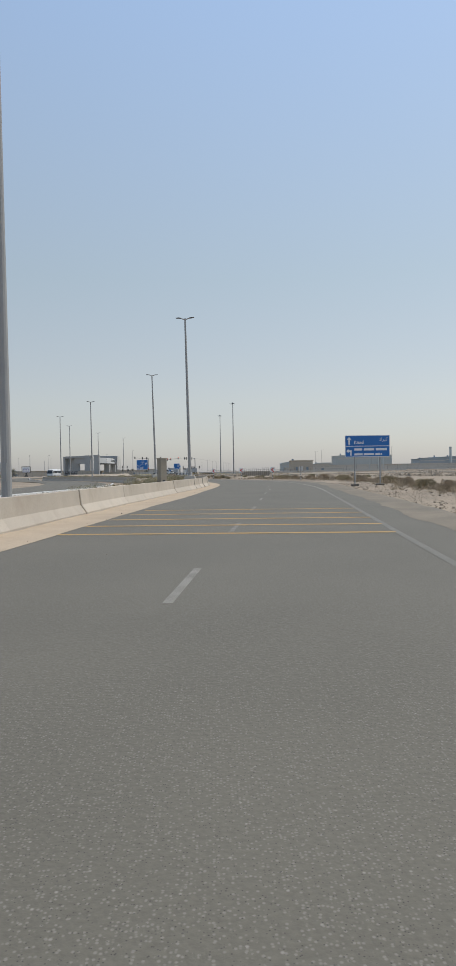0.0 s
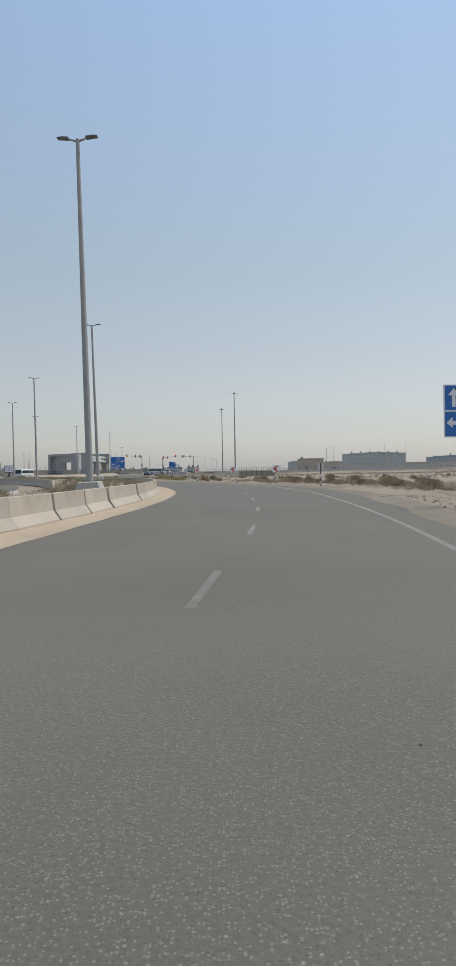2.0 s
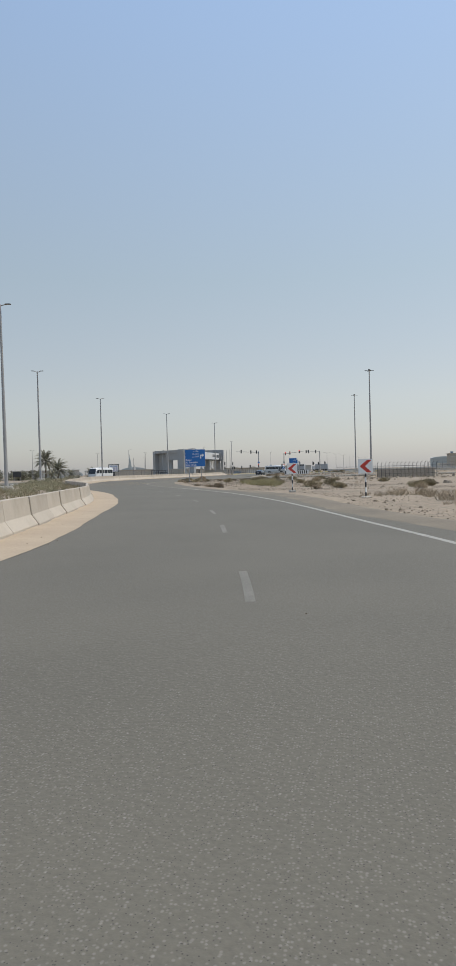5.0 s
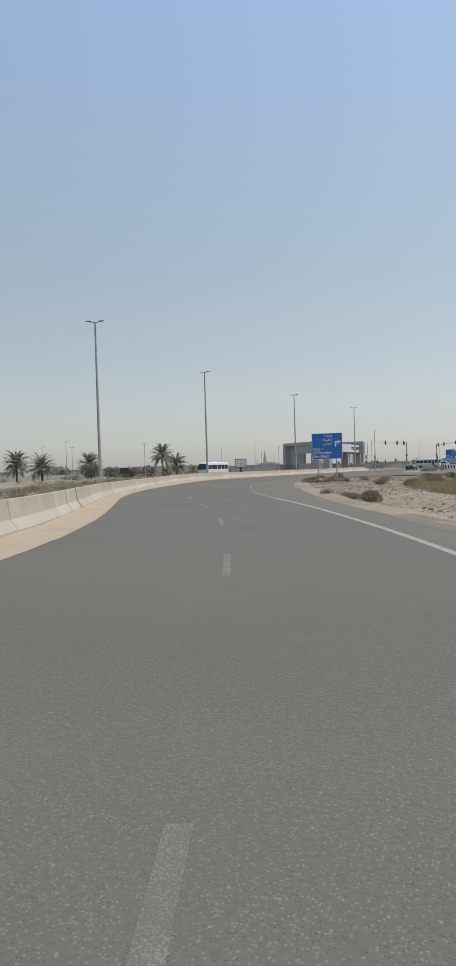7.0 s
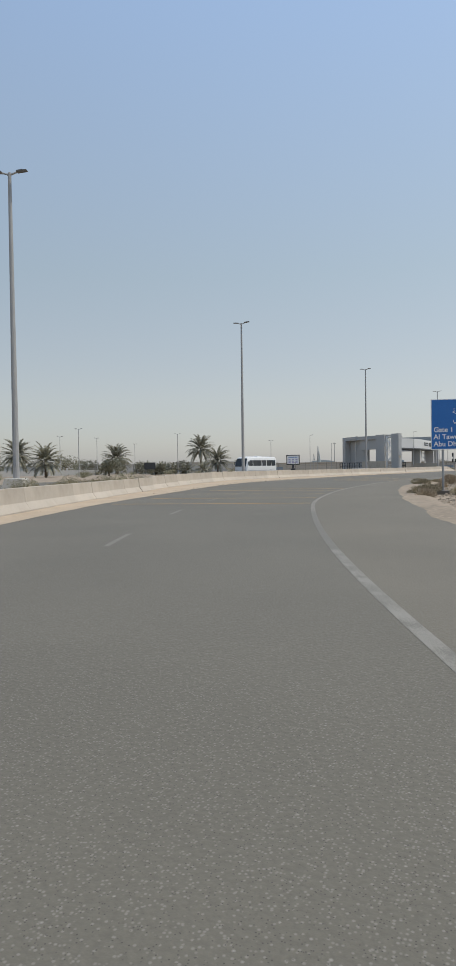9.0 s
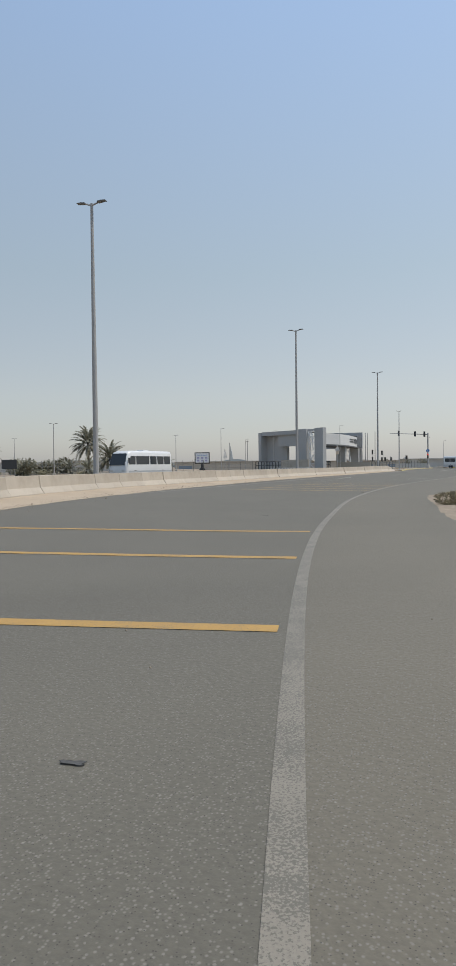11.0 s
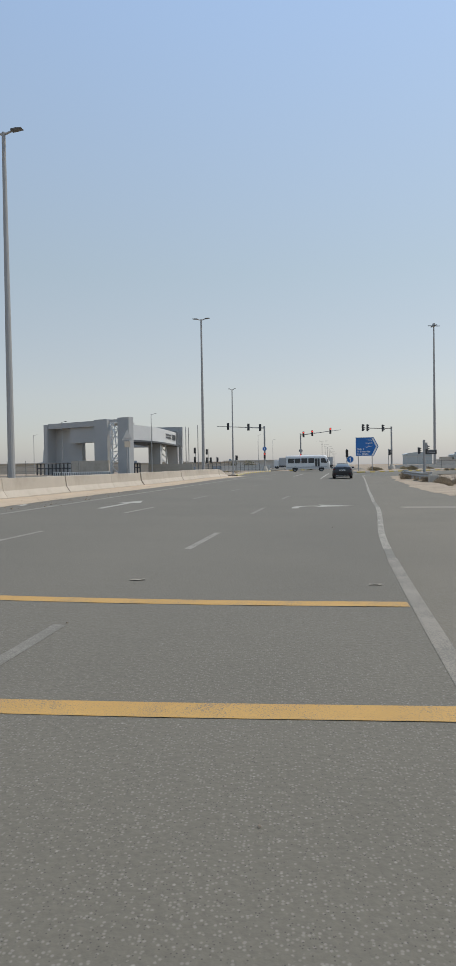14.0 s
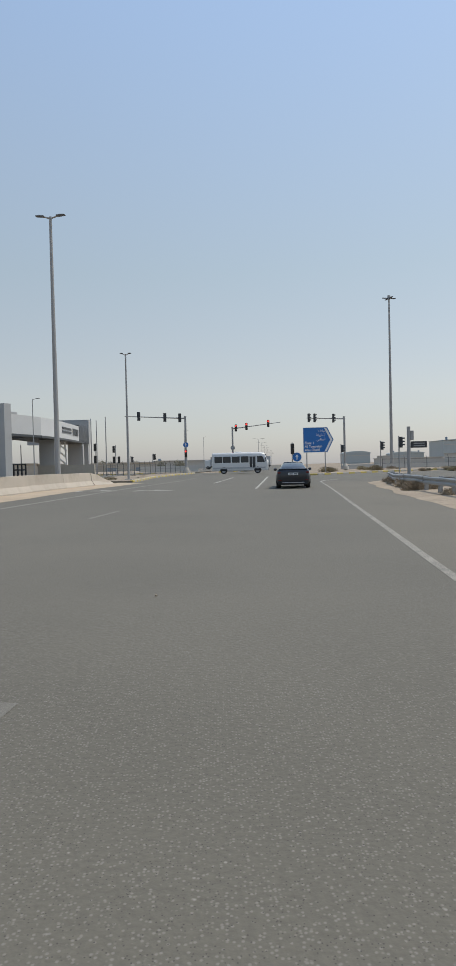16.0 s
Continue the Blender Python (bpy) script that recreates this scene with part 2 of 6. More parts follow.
# ---- helpers of this scene ----
def mesh_of(bm, name, material, smooth=False):
    me = bpy.data.meshes.new(name)
    bm.to_mesh(me)
    bm.free()
    me.materials.append(material)
    if smooth:
        for p in me.polygons:
            p.use_smooth = True
    return me


def part(name, bm, material, parent=None, label="", smooth=False):
    """Links a bmesh as one mesh object, under a thing or part where a parent is given."""
    ob = new(name, mesh_of(bm, name, material, smooth))
    if parent is not None:
        ob.parent = parent
    if label:
        ob["label"] = label
    return ob


def base(name, x, y, z=0.0, turn=0.0, label="", category="", group="", kind=""):
    ob = new(name)
    ob.matrix_world = pose(x, y, z, 0, 0, turn)
    return tagged(ob, label, category, group, kind)


def box(bm, x0, x1, y0, y1, z0, z1, bev=0.0):
    r = bmesh.ops.create_cube(bm, size=1.0, matrix=Matrix.Translation(((x0 + x1) / 2, (y0 + y1) / 2, (z0 + z1) / 2)) @ Matrix.Diagonal((x1 - x0, y1 - y0, z1 - z0, 1)))
    if bev:
        ed = list({e for v in r["verts"] for e in v.link_edges})
        bmesh.ops.bevel(bm, geom=ed, offset=bev, segments=2, affect="EDGES", profile=0.5)
    return bm


def boxed(*a, bev=0.0):
    return box(bmesh.new(), *a, bev=bev)


def rod(bm, a, b, r0, r1=None, n=10):
    """A tapered round bar from a to b."""
    a, b = Vector(a), Vector(b)
    r1 = r0 if r1 is None else r1
    d = b - a
    q = d.to_track_quat("Z", "Y").to_matrix().to_4x4()
    bmesh.ops.create_cone(bm, cap_ends=True, segments=n, radius1=r0, radius2=r1, depth=d.length, matrix=Matrix.Translation((a + b) / 2) @ q)
    return bm


def rodded(*a, **k):
    return rod(bmesh.new(), *a, **k)


def prism(bm, pts, x0, x1, axis="x"):
    """Extrudes a closed outline of (u, v) pairs along an axis from x0 to x1."""
    def put(u, v, w):
        return {"x": (w, u, v), "y": (u, w, v), "z": (u, v, w)}[axis]
    a = [bm.verts.new(put(u, v, x0)) for u, v in pts]
    b = [bm.verts.new(put(u, v, x1)) for u, v in pts]
    bm.faces.new(a[::-1]), bm.faces.new(b)
    k = len(pts)
    for i in range(k):
        bm.faces.new((a[i], a[(i + 1) % k], b[(i + 1) % k], b[i]))
    bmesh.ops.recalc_face_normals(bm, faces=bm.faces[:])
    return bm


def curve_of(pairs):
    """A smooth x over y through (y, x) pairs."""
    ys = np.array([p[0] for p in pairs], float)
    xs = np.array([p[1] for p in pairs], float)
    ms = np.gradient(xs, ys)

    def at(y):
        y = min(max(y, ys[0]), ys[-1])
        i = min(int(np.searchsorted(ys, y, "right")) - 1, len(ys) - 2)
        h = ys[i + 1] - ys[i]
        a = (y - ys[i]) / h
        return float((2 * a**3 - 3 * a**2 + 1) * xs[i] + (a**3 - 2 * a**2 + a) * h * ms[i] + (3 * a**2 - 2 * a**3) * xs[i + 1] + (a**3 - a**2) * h * ms[i + 1])
    return at


def step(a, b, v):
    u = min(max((v - a) / (b - a), 0.0), 1.0)
    return u * u * (3 - 2 * u)


# ---- plan: lines of the road as x over y ----
edge_r = curve_of([(-60, -11.5), (0, -5.3), (35, -1.79), (60, 0.97), (75, 2.5), (86, 3.06), (99, 3.06), (112, 1.5), (122.3, -1.26), (132.5, -4.24), (139.8, -6.8), (146, -9.28), (151.4, -11.7),
                   (158.3, -15.07), (163, -17.57), (169.2, -20.62), (180, -25.05), (186.5, -27.3), (193.2, -29.0), (201, -30.5), (207.9, -31.38), (213, -31.9), (219.6, -32.21), (228.6, -32.11), (235.8, -31.65),
                   (241.5, -31.13), (246.6, -30.46), (250, -30.04), (253.4, -29.72), (258.2, -29.19), (262, -28.8), (268, -28.12), (276.3, -27.2), (290, -25.7), (299, -24.8)])
barrier_x = curve_of([(-60, -19.5), (0, -13.2), (41, -9.8), (54.5, -8.7), (68.5, -7.2), (81, -6.0), (90, -5.6), (100, -5.9), (110, -7.2), (118, -8.8), (125.3, -10.9), (132.9, -13.1), (140, -15.8),
                      (148, -19.2), (157, -23.8), (166, -28.6), (176, -33.2), (190, -38.9), (205, -43.1), (219.4, -45.0), (235, -44.6), (255.7, -43.1), (273, -41.2), (291.8, -39.4), (303, -38.2)])
side_r = curve_of([(-60, -9.5), (0, -3.4), (40, 0.4), (55.5, 2.0), (71.5, 3.5), (82, 4.6), (99, 5.2), (112, 3.4), (123.6, -0.7), (141, -5.6), (152.5, -10.9), (160, -14.3), (167, -16.9), (174, -19.6),
                   (190, -24.7), (204, -27.9), (213, -29.0), (219, -29.4)])
centre_x = curve_of([(-60, -14.0), (24.5, -5.2), (64.6, -1.2), (88, -0.2), (111, -2.1), (133.2, -7.7), (154.4, -15.6), (174.9, -23.7), (194.8, -29.3), (215, -32.4), (235.6, -32.9), (254.5, -31.4), (300, -27.5), (420, -17)])


def zg(x, y):
    """Height of the ground: a bank towards the median and a slight rise to the crossing."""
    u = centre_x(y) - x - 1.5
    u = 0.0 if u < -1.5 else (u + 1.5) ** 2 / 6 if u < 1.5 else min(u, 11.0)
    bank = step(188, 212, y) * (1 - step(285, 315, y)) * 0.022 * u
    return bank + 0.3 * step(258, 345, y)


# ---- ground ----
GRID = {}


def lies(x, y):
    """Height of the ground sheet at a point, from its own grid."""
    ys, offs, z = GRID["ys"], GRID["offs"], GRID["z"]
    j = min(max(int(np.searchsorted(ys, y)) - 1, 0), len(ys) - 2)
    v = (y - ys[j]) / (ys[j + 1] - ys[j])
    o = x - (centre_x(ys[j]) * (1 - v) + centre_x(ys[j + 1]) * v)
    i = min(max(int(np.searchsorted(offs, o)) - 1, 0), len(offs) - 2)
    u = (o - offs[i]) / (offs[i + 1] - offs[i])
    return (z[j][i] * (1 - u) + z[j][i + 1] * u) * (1 - v) + (z[j + 1][i] * (1 - u) + z[j + 1][i + 1] * u) * v


def ground():
    bm = bmesh.new()
    ys = [-600, -200, -60] + [i * 4.0 for i in range(-14, 100)] + [420, 470, 560, 700, 1000, 1500, 2300, 3200]
    offs = [-2600, -1200, -600, -350, -220, -140, -95, -70, -50, -38, -30, -25, -21, -18, -15.5, -13.5, -11.5, -9.5, -7.5, -5.5, -3.5, -1.5, 0.5, 2.5, 4, 5.5, 7, 9, 11.5, 14.5, 18, 22, 27, 33, 41, 52, 70, 95, 140, 220, 350, 600, 1200, 2600]
    rows = []
    GRID["ys"], GRID["offs"], GRID["z"] = ys, offs, []
    for y in ys:
        row = []
        for o in offs:
            x = centre_x(y) + o
            rough = 0.0 if y > 1000 or abs(o) > 400 else 0.10 * noise.noise((x * 0.13, y * 0.13, 0)) + 0.16 * noise.noise((x * 0.03, y * 0.03, 5))
            amt = step(3, 9, o) * (1 - step(218, 226, y) * (1 - step(246, 254, y))) if o > 0 else step(22, 34, -o)
            row.append(bm.verts.new((x, y, zg(x, y) - 0.10 + amt * (0.06 + rough))))
        rows.append(row)
        GRID["z"].append([v.co.z for v in row])
    for a, b in zip(rows, rows[1:]):
        for i in range(len(offs) - 1):
            bm.faces.new((a[i], a[i + 1], b[i + 1], b[i]))
    ob = part("ground", bm, M_SAND, smooth=True)
    return tagged(ob, "pale dry desert sand and gravel plain beside the road", "ground", kind="structure")


ground()

AXIS = Vector((math.sin(radians(5.2)), math.cos(radians(5.2))))     # way of the straight road beyond the bend


def strip(bm, left, right, ys, lift, cols=6, zfun=None):
    """A sheet between two x-over-y lines that follows the ground."""
    rows = []
    for y in ys:
        a, b = left(y), right(y)
        row = []
        for i in range(cols + 1):
            x = a + (b - a) * i / cols
            row.append(bm.verts.new((x, y, zg(x, y) + lift + (zfun(i / cols, y) if zfun else 0))))
        rows.append(row)
    for p, q in zip(rows, rows[1:]):
        for i in range(cols):
            bm.faces.new((p[i], p[i + 1], q[i + 1], q[i]))
    return bm


def steps(a, b, d):
    k = max(2, int(math.ceil((b - a) / d)))
    return [a + (b - a) * i / k for i in range(k + 1)]


def build_road():
    bm = bmesh.new()
    strip(bm, lambda y: barrier_x(y) - 0.2, lambda y: side_r(y) + 0.9 + 0.12 * noise.noise((y * 0.7, 3, 0)), steps(-60, 186, 2.0), 0.0, 10)
    strip(bm, lambda y: barrier_x(y) - 0.2, lambda y: side_r(y) + 0.9 + 0.12 * noise.noise((y * 0.7, 3, 0)), steps(186, 219, 1.2), 0.0, 30)
    # approach to the crossing, with the mouth of the side road
    right = curve_of([(219, -28.5), (221, -28.1), (223, -25.7), (226, -14.0), (228, 0.0), (244, 4.0), (250, -14.0), (254, -22.5), (257, -25.0), (264, -24.5), (276, -23.2), (288, -21.9), (296, -20.8), (301, -18.8), (305, -11.0)])
    strip(bm, lambda y: barrier_x(y) - 0.2 if y < 303 else -38.3 + (y - 303) * 0.05, right, steps(219, 305, 1.2), 0.0, 44)
    road = part("road", bm, M_ASPH)
    return tagged(road, "grey worn asphalt carriageway dusted with sand at its edges", "road", kind="structure")


road = build_road()


def crossing():
    bm = bmesh.new()
    strip(bm, lambda y: -220.0 if y > 312 else -38.3 + (y - 303) * 0.05 - step(303, 312, y) * 30, lambda y: 60.0 if y > 312 else -11.0 + (y - 305) * 9, steps(305, 356, 2.0), 0.0, 30)
    # the road beyond
    strip(bm, lambda y: -30.5 + (y - 348) * AXIS.x / AXIS.y - 0.8, lambda y: -30.5 + (y - 348) * AXIS.x / AXIS.y + 12.5, steps(356, 1200, 20.0), 0.0, 3)
    strip(bm, lambda y: -49.5 + (y - 348) * AXIS.x / AXIS.y, lambda y: -37.0 + (y - 348) * AXIS.x / AXIS.y, steps(356, 1200, 20.0), 0.0, 3)
    ob = part("crossing_road", bm, M_ASPH)
    return tagged(ob, "grey asphalt road junction and the straight road beyond", "road", kind="structure")


crossing()


def side_road():
    bm = bmesh.new()
    k = 40
    rows = [[bm.verts.new((-2.0 + 152 * i / k, y + 0.03 * (152 * i / k), zg(-2.0 + 152 * i / k, y) + 0.003)) for y in (228.6, 232.0, 236.0, 240.0, 243.4)] for i in range(k + 1)]
    for a, b in zip(rows, rows[1:]):
        for i in range(4):
            bm.faces.new((a[i], b[i], b[i + 1], a[i + 1]))
    bmesh.ops.recalc_face_normals(bm, faces=bm.faces[:])
    ob = part("side_road", bm, M_ASPH)
    return tagged(ob, "grey asphalt side road leading off over the plain", "road", kind="structure")


side_road()


def far_carriageway():
    bm = bmesh.new()
    strip(bm, lambda y: barrier_x(y) - 19.5, lambda y: barrier_x(y) - 8.5 - 3 * (1 - step(150, 220, y)), steps(-60, 302, 4.0), -0.02, 4)
    ob = part("opposite_carriageway", bm, M_ASPH)
    return tagged(ob, "grey asphalt opposite carriageway behind the planted median", "road", kind="structure")


far_carriageway()


def median_height(y):
    """How far the planted median stands over the road."""
    return 0.18 + 0.36 * step(60, 78, y) * (1 - step(198, 225, y)) - 0.1 * step(198, 225, y)


def zm(x, y):
    o = barrier_x(y) - x
    if o < 0.6 or o > 9 or y > 303:
        return zg(x, y)
    return zg(x, y) + median_height(y) * (0.75 + 0.25 * step(0.6, 2.0, o)) * (1 - step(4.5, 8.0, o)) + 0.05 * noise.noise((x * 0.8, y * 0.8, 3))


def median_bank():
    bm = bmesh.new()
    ys = steps(-60, 303, 1.5)
    offs = [0.62, 0.9, 1.4, 2.0, 2.8, 3.7, 4.6, 5.6, 6.6, 7.8]
    rows = [[bm.verts.new((barrier_x(y) - o, y, zm(barrier_x(y) - o, y) - (0.15 if o > 7 else 0))) for o in offs] for y in ys]
    for p, q in zip(rows, rows[1:]):
        for i in range(len(offs) - 1):
            bm.faces.new((p[i], q[i], q[i + 1], p[i + 1]))
    bmesh.ops.recalc_face_normals(bm, faces=bm.faces[:])
    ob = part("median_bank", bm, M_SAND, smooth=True)
    tagged(ob, "raised gravelly sand bank of the median", "median", kind="structure")


median_bank()


# ---- sand drifted along the barrier ----
def drift():
    mean = curve_of([(-60, 1.2), (50, 1.3), (60, 1.4), (72, 1.05), (90, 0.95), (120, 1.15), (150, 1.25), (165, 1.0), (180, 1.1), (192, 1.75), (205, 2.4), (215, 2.8), (225, 2.8), (235, 2.3), (248, 1.9), (270, 1.6), (303, 1.4)])
    def width(y):
        return mean(y) + 0.06 * noise.noise((y * 0.3, 0, 0)) + 0.05 * noise.noise((y * 0.9, 9, 0)) + (0.02 + 0.06 * step(185, 205, y)) * noise.noise((y * 4, 2, 0))
    bm = bmesh.new()
    prev = None
    for y in steps(-60, 303, 0.45):
        n = Vector((1, -(barrier_x(y + 1) - barrier_x(y - 1)) / 2)).normalized()
        row = []
        for i in range(7):
            u = i / 6
            o = -0.35 + (width(y) + 0.35) * u
            x, yy = barrier_x(y) + n.x * o, y + n.y * o
            row.append(bm.verts.new((x, yy, zg(x, yy) + 0.006 + 0.055 * (1 - u) ** 2 * (1 + noise.noise((u * 2, y * 0.8, 1))))))
        if prev:
            for i in range(6):
                bm.faces.new((prev[i], prev[i + 1], row[i + 1], row[i]))
        prev = row
    ob = part("sand_drift", bm, M_DRIFT, smooth=True)
    return tagged(ob, "pale windblown sand drifted along the concrete barrier", "sand", kind="stuff")


drift()


def dusty_shoulder():
    """Thin dust and fine gravel blown over the outer edge of the asphalt."""
    def inner(y):
        return side_r(y) - 0.45 + 0.4 * step(130, 160, y) - 0.25 * noise.noise((y * 0.22, 5, 0)) - 0.14 * noise.noise((y * 1.3, 8, 0)) - 0.1 * noise.noise((y * 4, 6, 0))
    bm = bmesh.new()
    strip(bm, inner, lambda y: side_r(y) + 1.3 - 0.55 * step(140, 170, y) + 0.3 * noise.noise((y * 0.5, 1, 0)), steps(-60, 152, 0.5), 0.004, 5, lambda u, y: 0.03 * step(0.3, 0.6, u) - 0.14 * step(0.72, 1.0, u))
    ob = part("dusty_shoulder", bm, M_DUST, smooth=True)
    tagged(ob, "brown dust and grit spread over the asphalt edge", "dust", kind="stuff")
    bm = bmesh.new()
    strip(bm, lambda y: inner(y) + 0.12, lambda y: side_r(y) + 1.6 + 0.3 * noise.noise((y * 0.5, 1, 0)), steps(146, 219, 0.5), 0.002, 6, lambda u, y: 0.03 * step(0.1, 0.5, u) - 0.16 * step(0.68, 1.0, u) - 0.13 * (1 - step(146, 153, y)) * step(0.35, 0.9, u))
    ob = part("gravel_edge", bm, M_SAND, smooth=True)
    tagged(ob, "pale sand and grit along the asphalt edge", "sand", kind="stuff")
    bm = bmesh.new()
    strip(bm, lambda y: min(edge_r(y) + 0.03 + 1.3 * (1 - step(112, 128, y)), inner(y) + 0.1), lambda y: inner(y) + 0.3, steps(112, 216, 0.5), 0.001, 4)
    ob = part("shoulder_dust", bm, M_DUSTED)
    tagged(ob, "thin brown dust on the asphalt shoulder", "dust", kind="stuff")
    bm = bmesh.new()
    def reach(y):
        if y < 254:
            return inner(216) + 0.3 + step(219, 231, y) * (-3.3 - inner(216))
        return -3.0 - 22.4 * step(254, 257, y) + 0.1 * max(0, y - 258)
    strip(bm, lambda y: edge_r(y) + 0.03, reach, steps(216, 299, 0.5), 0.001, 8)
    ob = part("mouth_dust", bm, M_DUSTED)
    tagged(ob, "thin dust on the asphalt of the side road mouth", "dust", kind="stuff")
    bm = bmesh.new()
    lo = curve_of([(257, -26.2), (264, -25.9), (276, -24.8), (288, -23.5), (296, -22.2), (300, -20.5)])
    hi = curve_of([(257, -24.2), (264, -23.4), (276, -22.0), (288, -21.0), (296, -20.0), (300, -18.5)])
    strip(bm, lambda y: lo(y) + 0.35 * noise.noise((y * 0.3, 2, 0)), hi, steps(257, 300, 0.5), 0.006, 8, lambda u, y: 0.035 * math.sin(min(u * 2, 1) * 1.57) + 0.03 * step(0.2, 0.6, u) - 0.20 * step(0.66, 1.0, u))
    ob = part("corner_sand", bm, M_CORNER, smooth=True)
    tagged(ob, "pale sand drifted over the corner of the road", "sand", kind="stuff")


dusty_shoulder()


def dust_swath():
    """A thin pale trail of sand dragged over the mouth of the side road."""
    bm = bmesh.new()
    prev = None
    for x in steps(-29.3, 3.0, 0.5):
        u = (x + 29.3) / 32.3
        mid = 249.9 - 2.2 * u + 0.5 * noise.noise((x * 0.3, 1, 2))
        half = (0.35 + 1.3 * step(0, 0.25, u)) * (1 + 0.35 * noise.noise((x * 0.8, 5, 0)))
        row = [bm.verts.new((x + 0.3 * noise.noise((x, k, 7)), mid + half * (k / 2 - 1), zg(x, mid) + 0.002)) for k in range(5)]
        if prev:
            for k in range(4):
                bm.faces.new((prev[k], row[k], row[k + 1], prev[k + 1]))
        prev = row
    bmesh.ops.recalc_face_normals(bm, faces=bm.faces[:])
    ob = part("dust_swath", bm, worn("thin_sand", (0.225, 0.193, 0.145), BARE, 0.68, 30))
    tagged(ob, "thin trail of pale sand over the side road mouth", "sand", kind="stuff")


dust_swath()


# ---- road markings ----
def along(f, y0, y1, w, lift=0.0, d=1.0):
    lift = 0.0025 if y1 < 190 else 0.003
    bm = bmesh.new()
    ys = steps(y0, y1, d)
    prev = None
    for y in ys:
        s = (f(y + 0.3) - f(y - 0.3)) / 0.6
        n = Vector((1, -s)).normalized() * w / 2
        x = f(y)
        pair = [bm.verts.new((x + n.x * k, y + n.y * k, zg(x + n.x * k, y) + lift)) for k in (-1, 1)]
        if prev:
            bm.faces.new((prev[0], prev[1], pair[1], pair[0]))
        prev = pair
    return bm


part("edge_line", along(edge_r, -60, 66, 0.14), M_PAINT_FAINT, road, "nearly worn-off edge line")
part("edge_line", along(edge_r, 66, 78, 0.14), M_PAINT_OLD, road, "faded white edge line")
part("edge_line", along(edge_r, 78, 103, 0.14), M_PAINT_DULL, road, "dull white edge line")
part("edge_line", along(edge_r, 103, 163, 0.15), M_PAINT, road, "white edge line")
part("edge_line", along(edge_r, 163, 172, 0.15), M_PAINT_OLD, road, "faded white edge line")
part("edge_line", along(edge_r, 172, 181, 0.14), M_PAINT_FAINT, road, "nearly worn-off edge line")
part("edge_line", along(edge_r, 181, 238.6, 0.145), M_PAINT_DUSTY, road, "broad faded white line")
part("edge_line", along(edge_r, 238.6, 239.6, 0.12, d=0.25), M_PAINT_FAINT, road, "nearly worn-off edge line")
part("edge_line", along(edge_r, 239.6, 250.2, 0.128), M_PAINT_DULL, road, "white edge line")
part("edge_line", along(edge_r, 250.2, 253.2, 0.12, d=0.5), M_PAINT_THIN, road, "rubbed-out stretch of the edge line")
part("edge_line", along(edge_r, 253.2, 299, 0.12), M_PAINT_DULL, road, "white edge line")
part("edge_line", along(lambda y: -24.8 + (y - 299) * 0.1 + ((y - 299) / 5) ** 2 * 1.6, 299, 304, 0.15), M_PAINT, road, "white edge line")
edge_l = curve_of([(214, -41.7), (230, -41.3), (245, -40.7), (255, -40.0), (268, -38.9), (280, -37.6), (300, -35.4), (318, -33.6)])
part("edge_line", along(edge_l, 214, 318, 0.15), M_PAINT_OLD, road, "white edge line")
lane = curve_of([(-60, -15.0), (31.45, -5.74), (34.15, -5.46), (55.3, -3.14), (58.1, -2.86), (65, -2.14), (71, -1.42), (73.7, -1.16), (88, -0.55), (100, -0.8), (110, -2.1), (118.1, -3.93), (120.1, -4.4), (124.6, -5.52), (126.9, -6.17),
                 (133.5, -8.18), (135.9, -9.0), (141.8, -11.25), (149.1, -14.38), (156.3, -18.0), (158.1, -19.1), (163.2, -21.9), (164.8, -22.7), (172, -26.2), (180, -29.6), (194, -34.1), (200, -35.4)])
for y0 in (15.6, 23.6, 31.5, 39.6, 47.4, 55.3, 63.4, 71.0, 78.9, 86.8, 94.7, 102.5, 110.3, 118.1, 124.6, 133.4, 141.2, 148.7, 156.1, 163.3, 171.0, 178.6, 186.2, 193.1):
    faded = M_PAINT_OLD if y0 < 38 or 66 < y0 < 100 else M_PAINT_THIN if y0 < 168 else M_PAINT_FAINT
    part("lane_dash", along(lane, y0, y0 + 2.5 - 0.4 * (y0 > 110), 0.11), faded, road)
lane_b = curve_of([(232, -35.05), (240, -34.5), (242.2, -34.3), (248, -33.8), (250.7, -33.53), (262, -32.3), (300, -28.6)])
lane_c = curve_of([(236, -38.6), (240.6, -38.05), (247.4, -37.43), (250, -37.1), (263.4, -35.64), (266, -35.3), (271, -34.8), (273.7, -34.45), (300, -31.8)])
for i in range(5):
    if i < 4:
        part("lane_dash", along(lane_b, 231.7 + i * 8.0, 234.4 + i * 8.0, 0.12), M_PAINT_OLD if i == 1 else M_PAINT_THIN if i == 0 else M_PAINT_FAINT, road)
    part("lane_dash", along(lane_c, 239.6 + i * 8.0, 242.3 + i * 8.0, 0.11), M_PAINT_OLD if i < 2 else M_PAINT_THIN, road)
part("lane_line", along(lane_b, 290, 300, 0.14), M_PAINT, road)
part("lane_line", along(lambda y: -28.6 + (y - 300) * 0.095, 300, 317, 0.16), M_PAINT, road)
part("lane_line", along(lambda y: -31.8 + (y - 300) * 0.095, 300, 317, 0.16), M_PAINT, road)


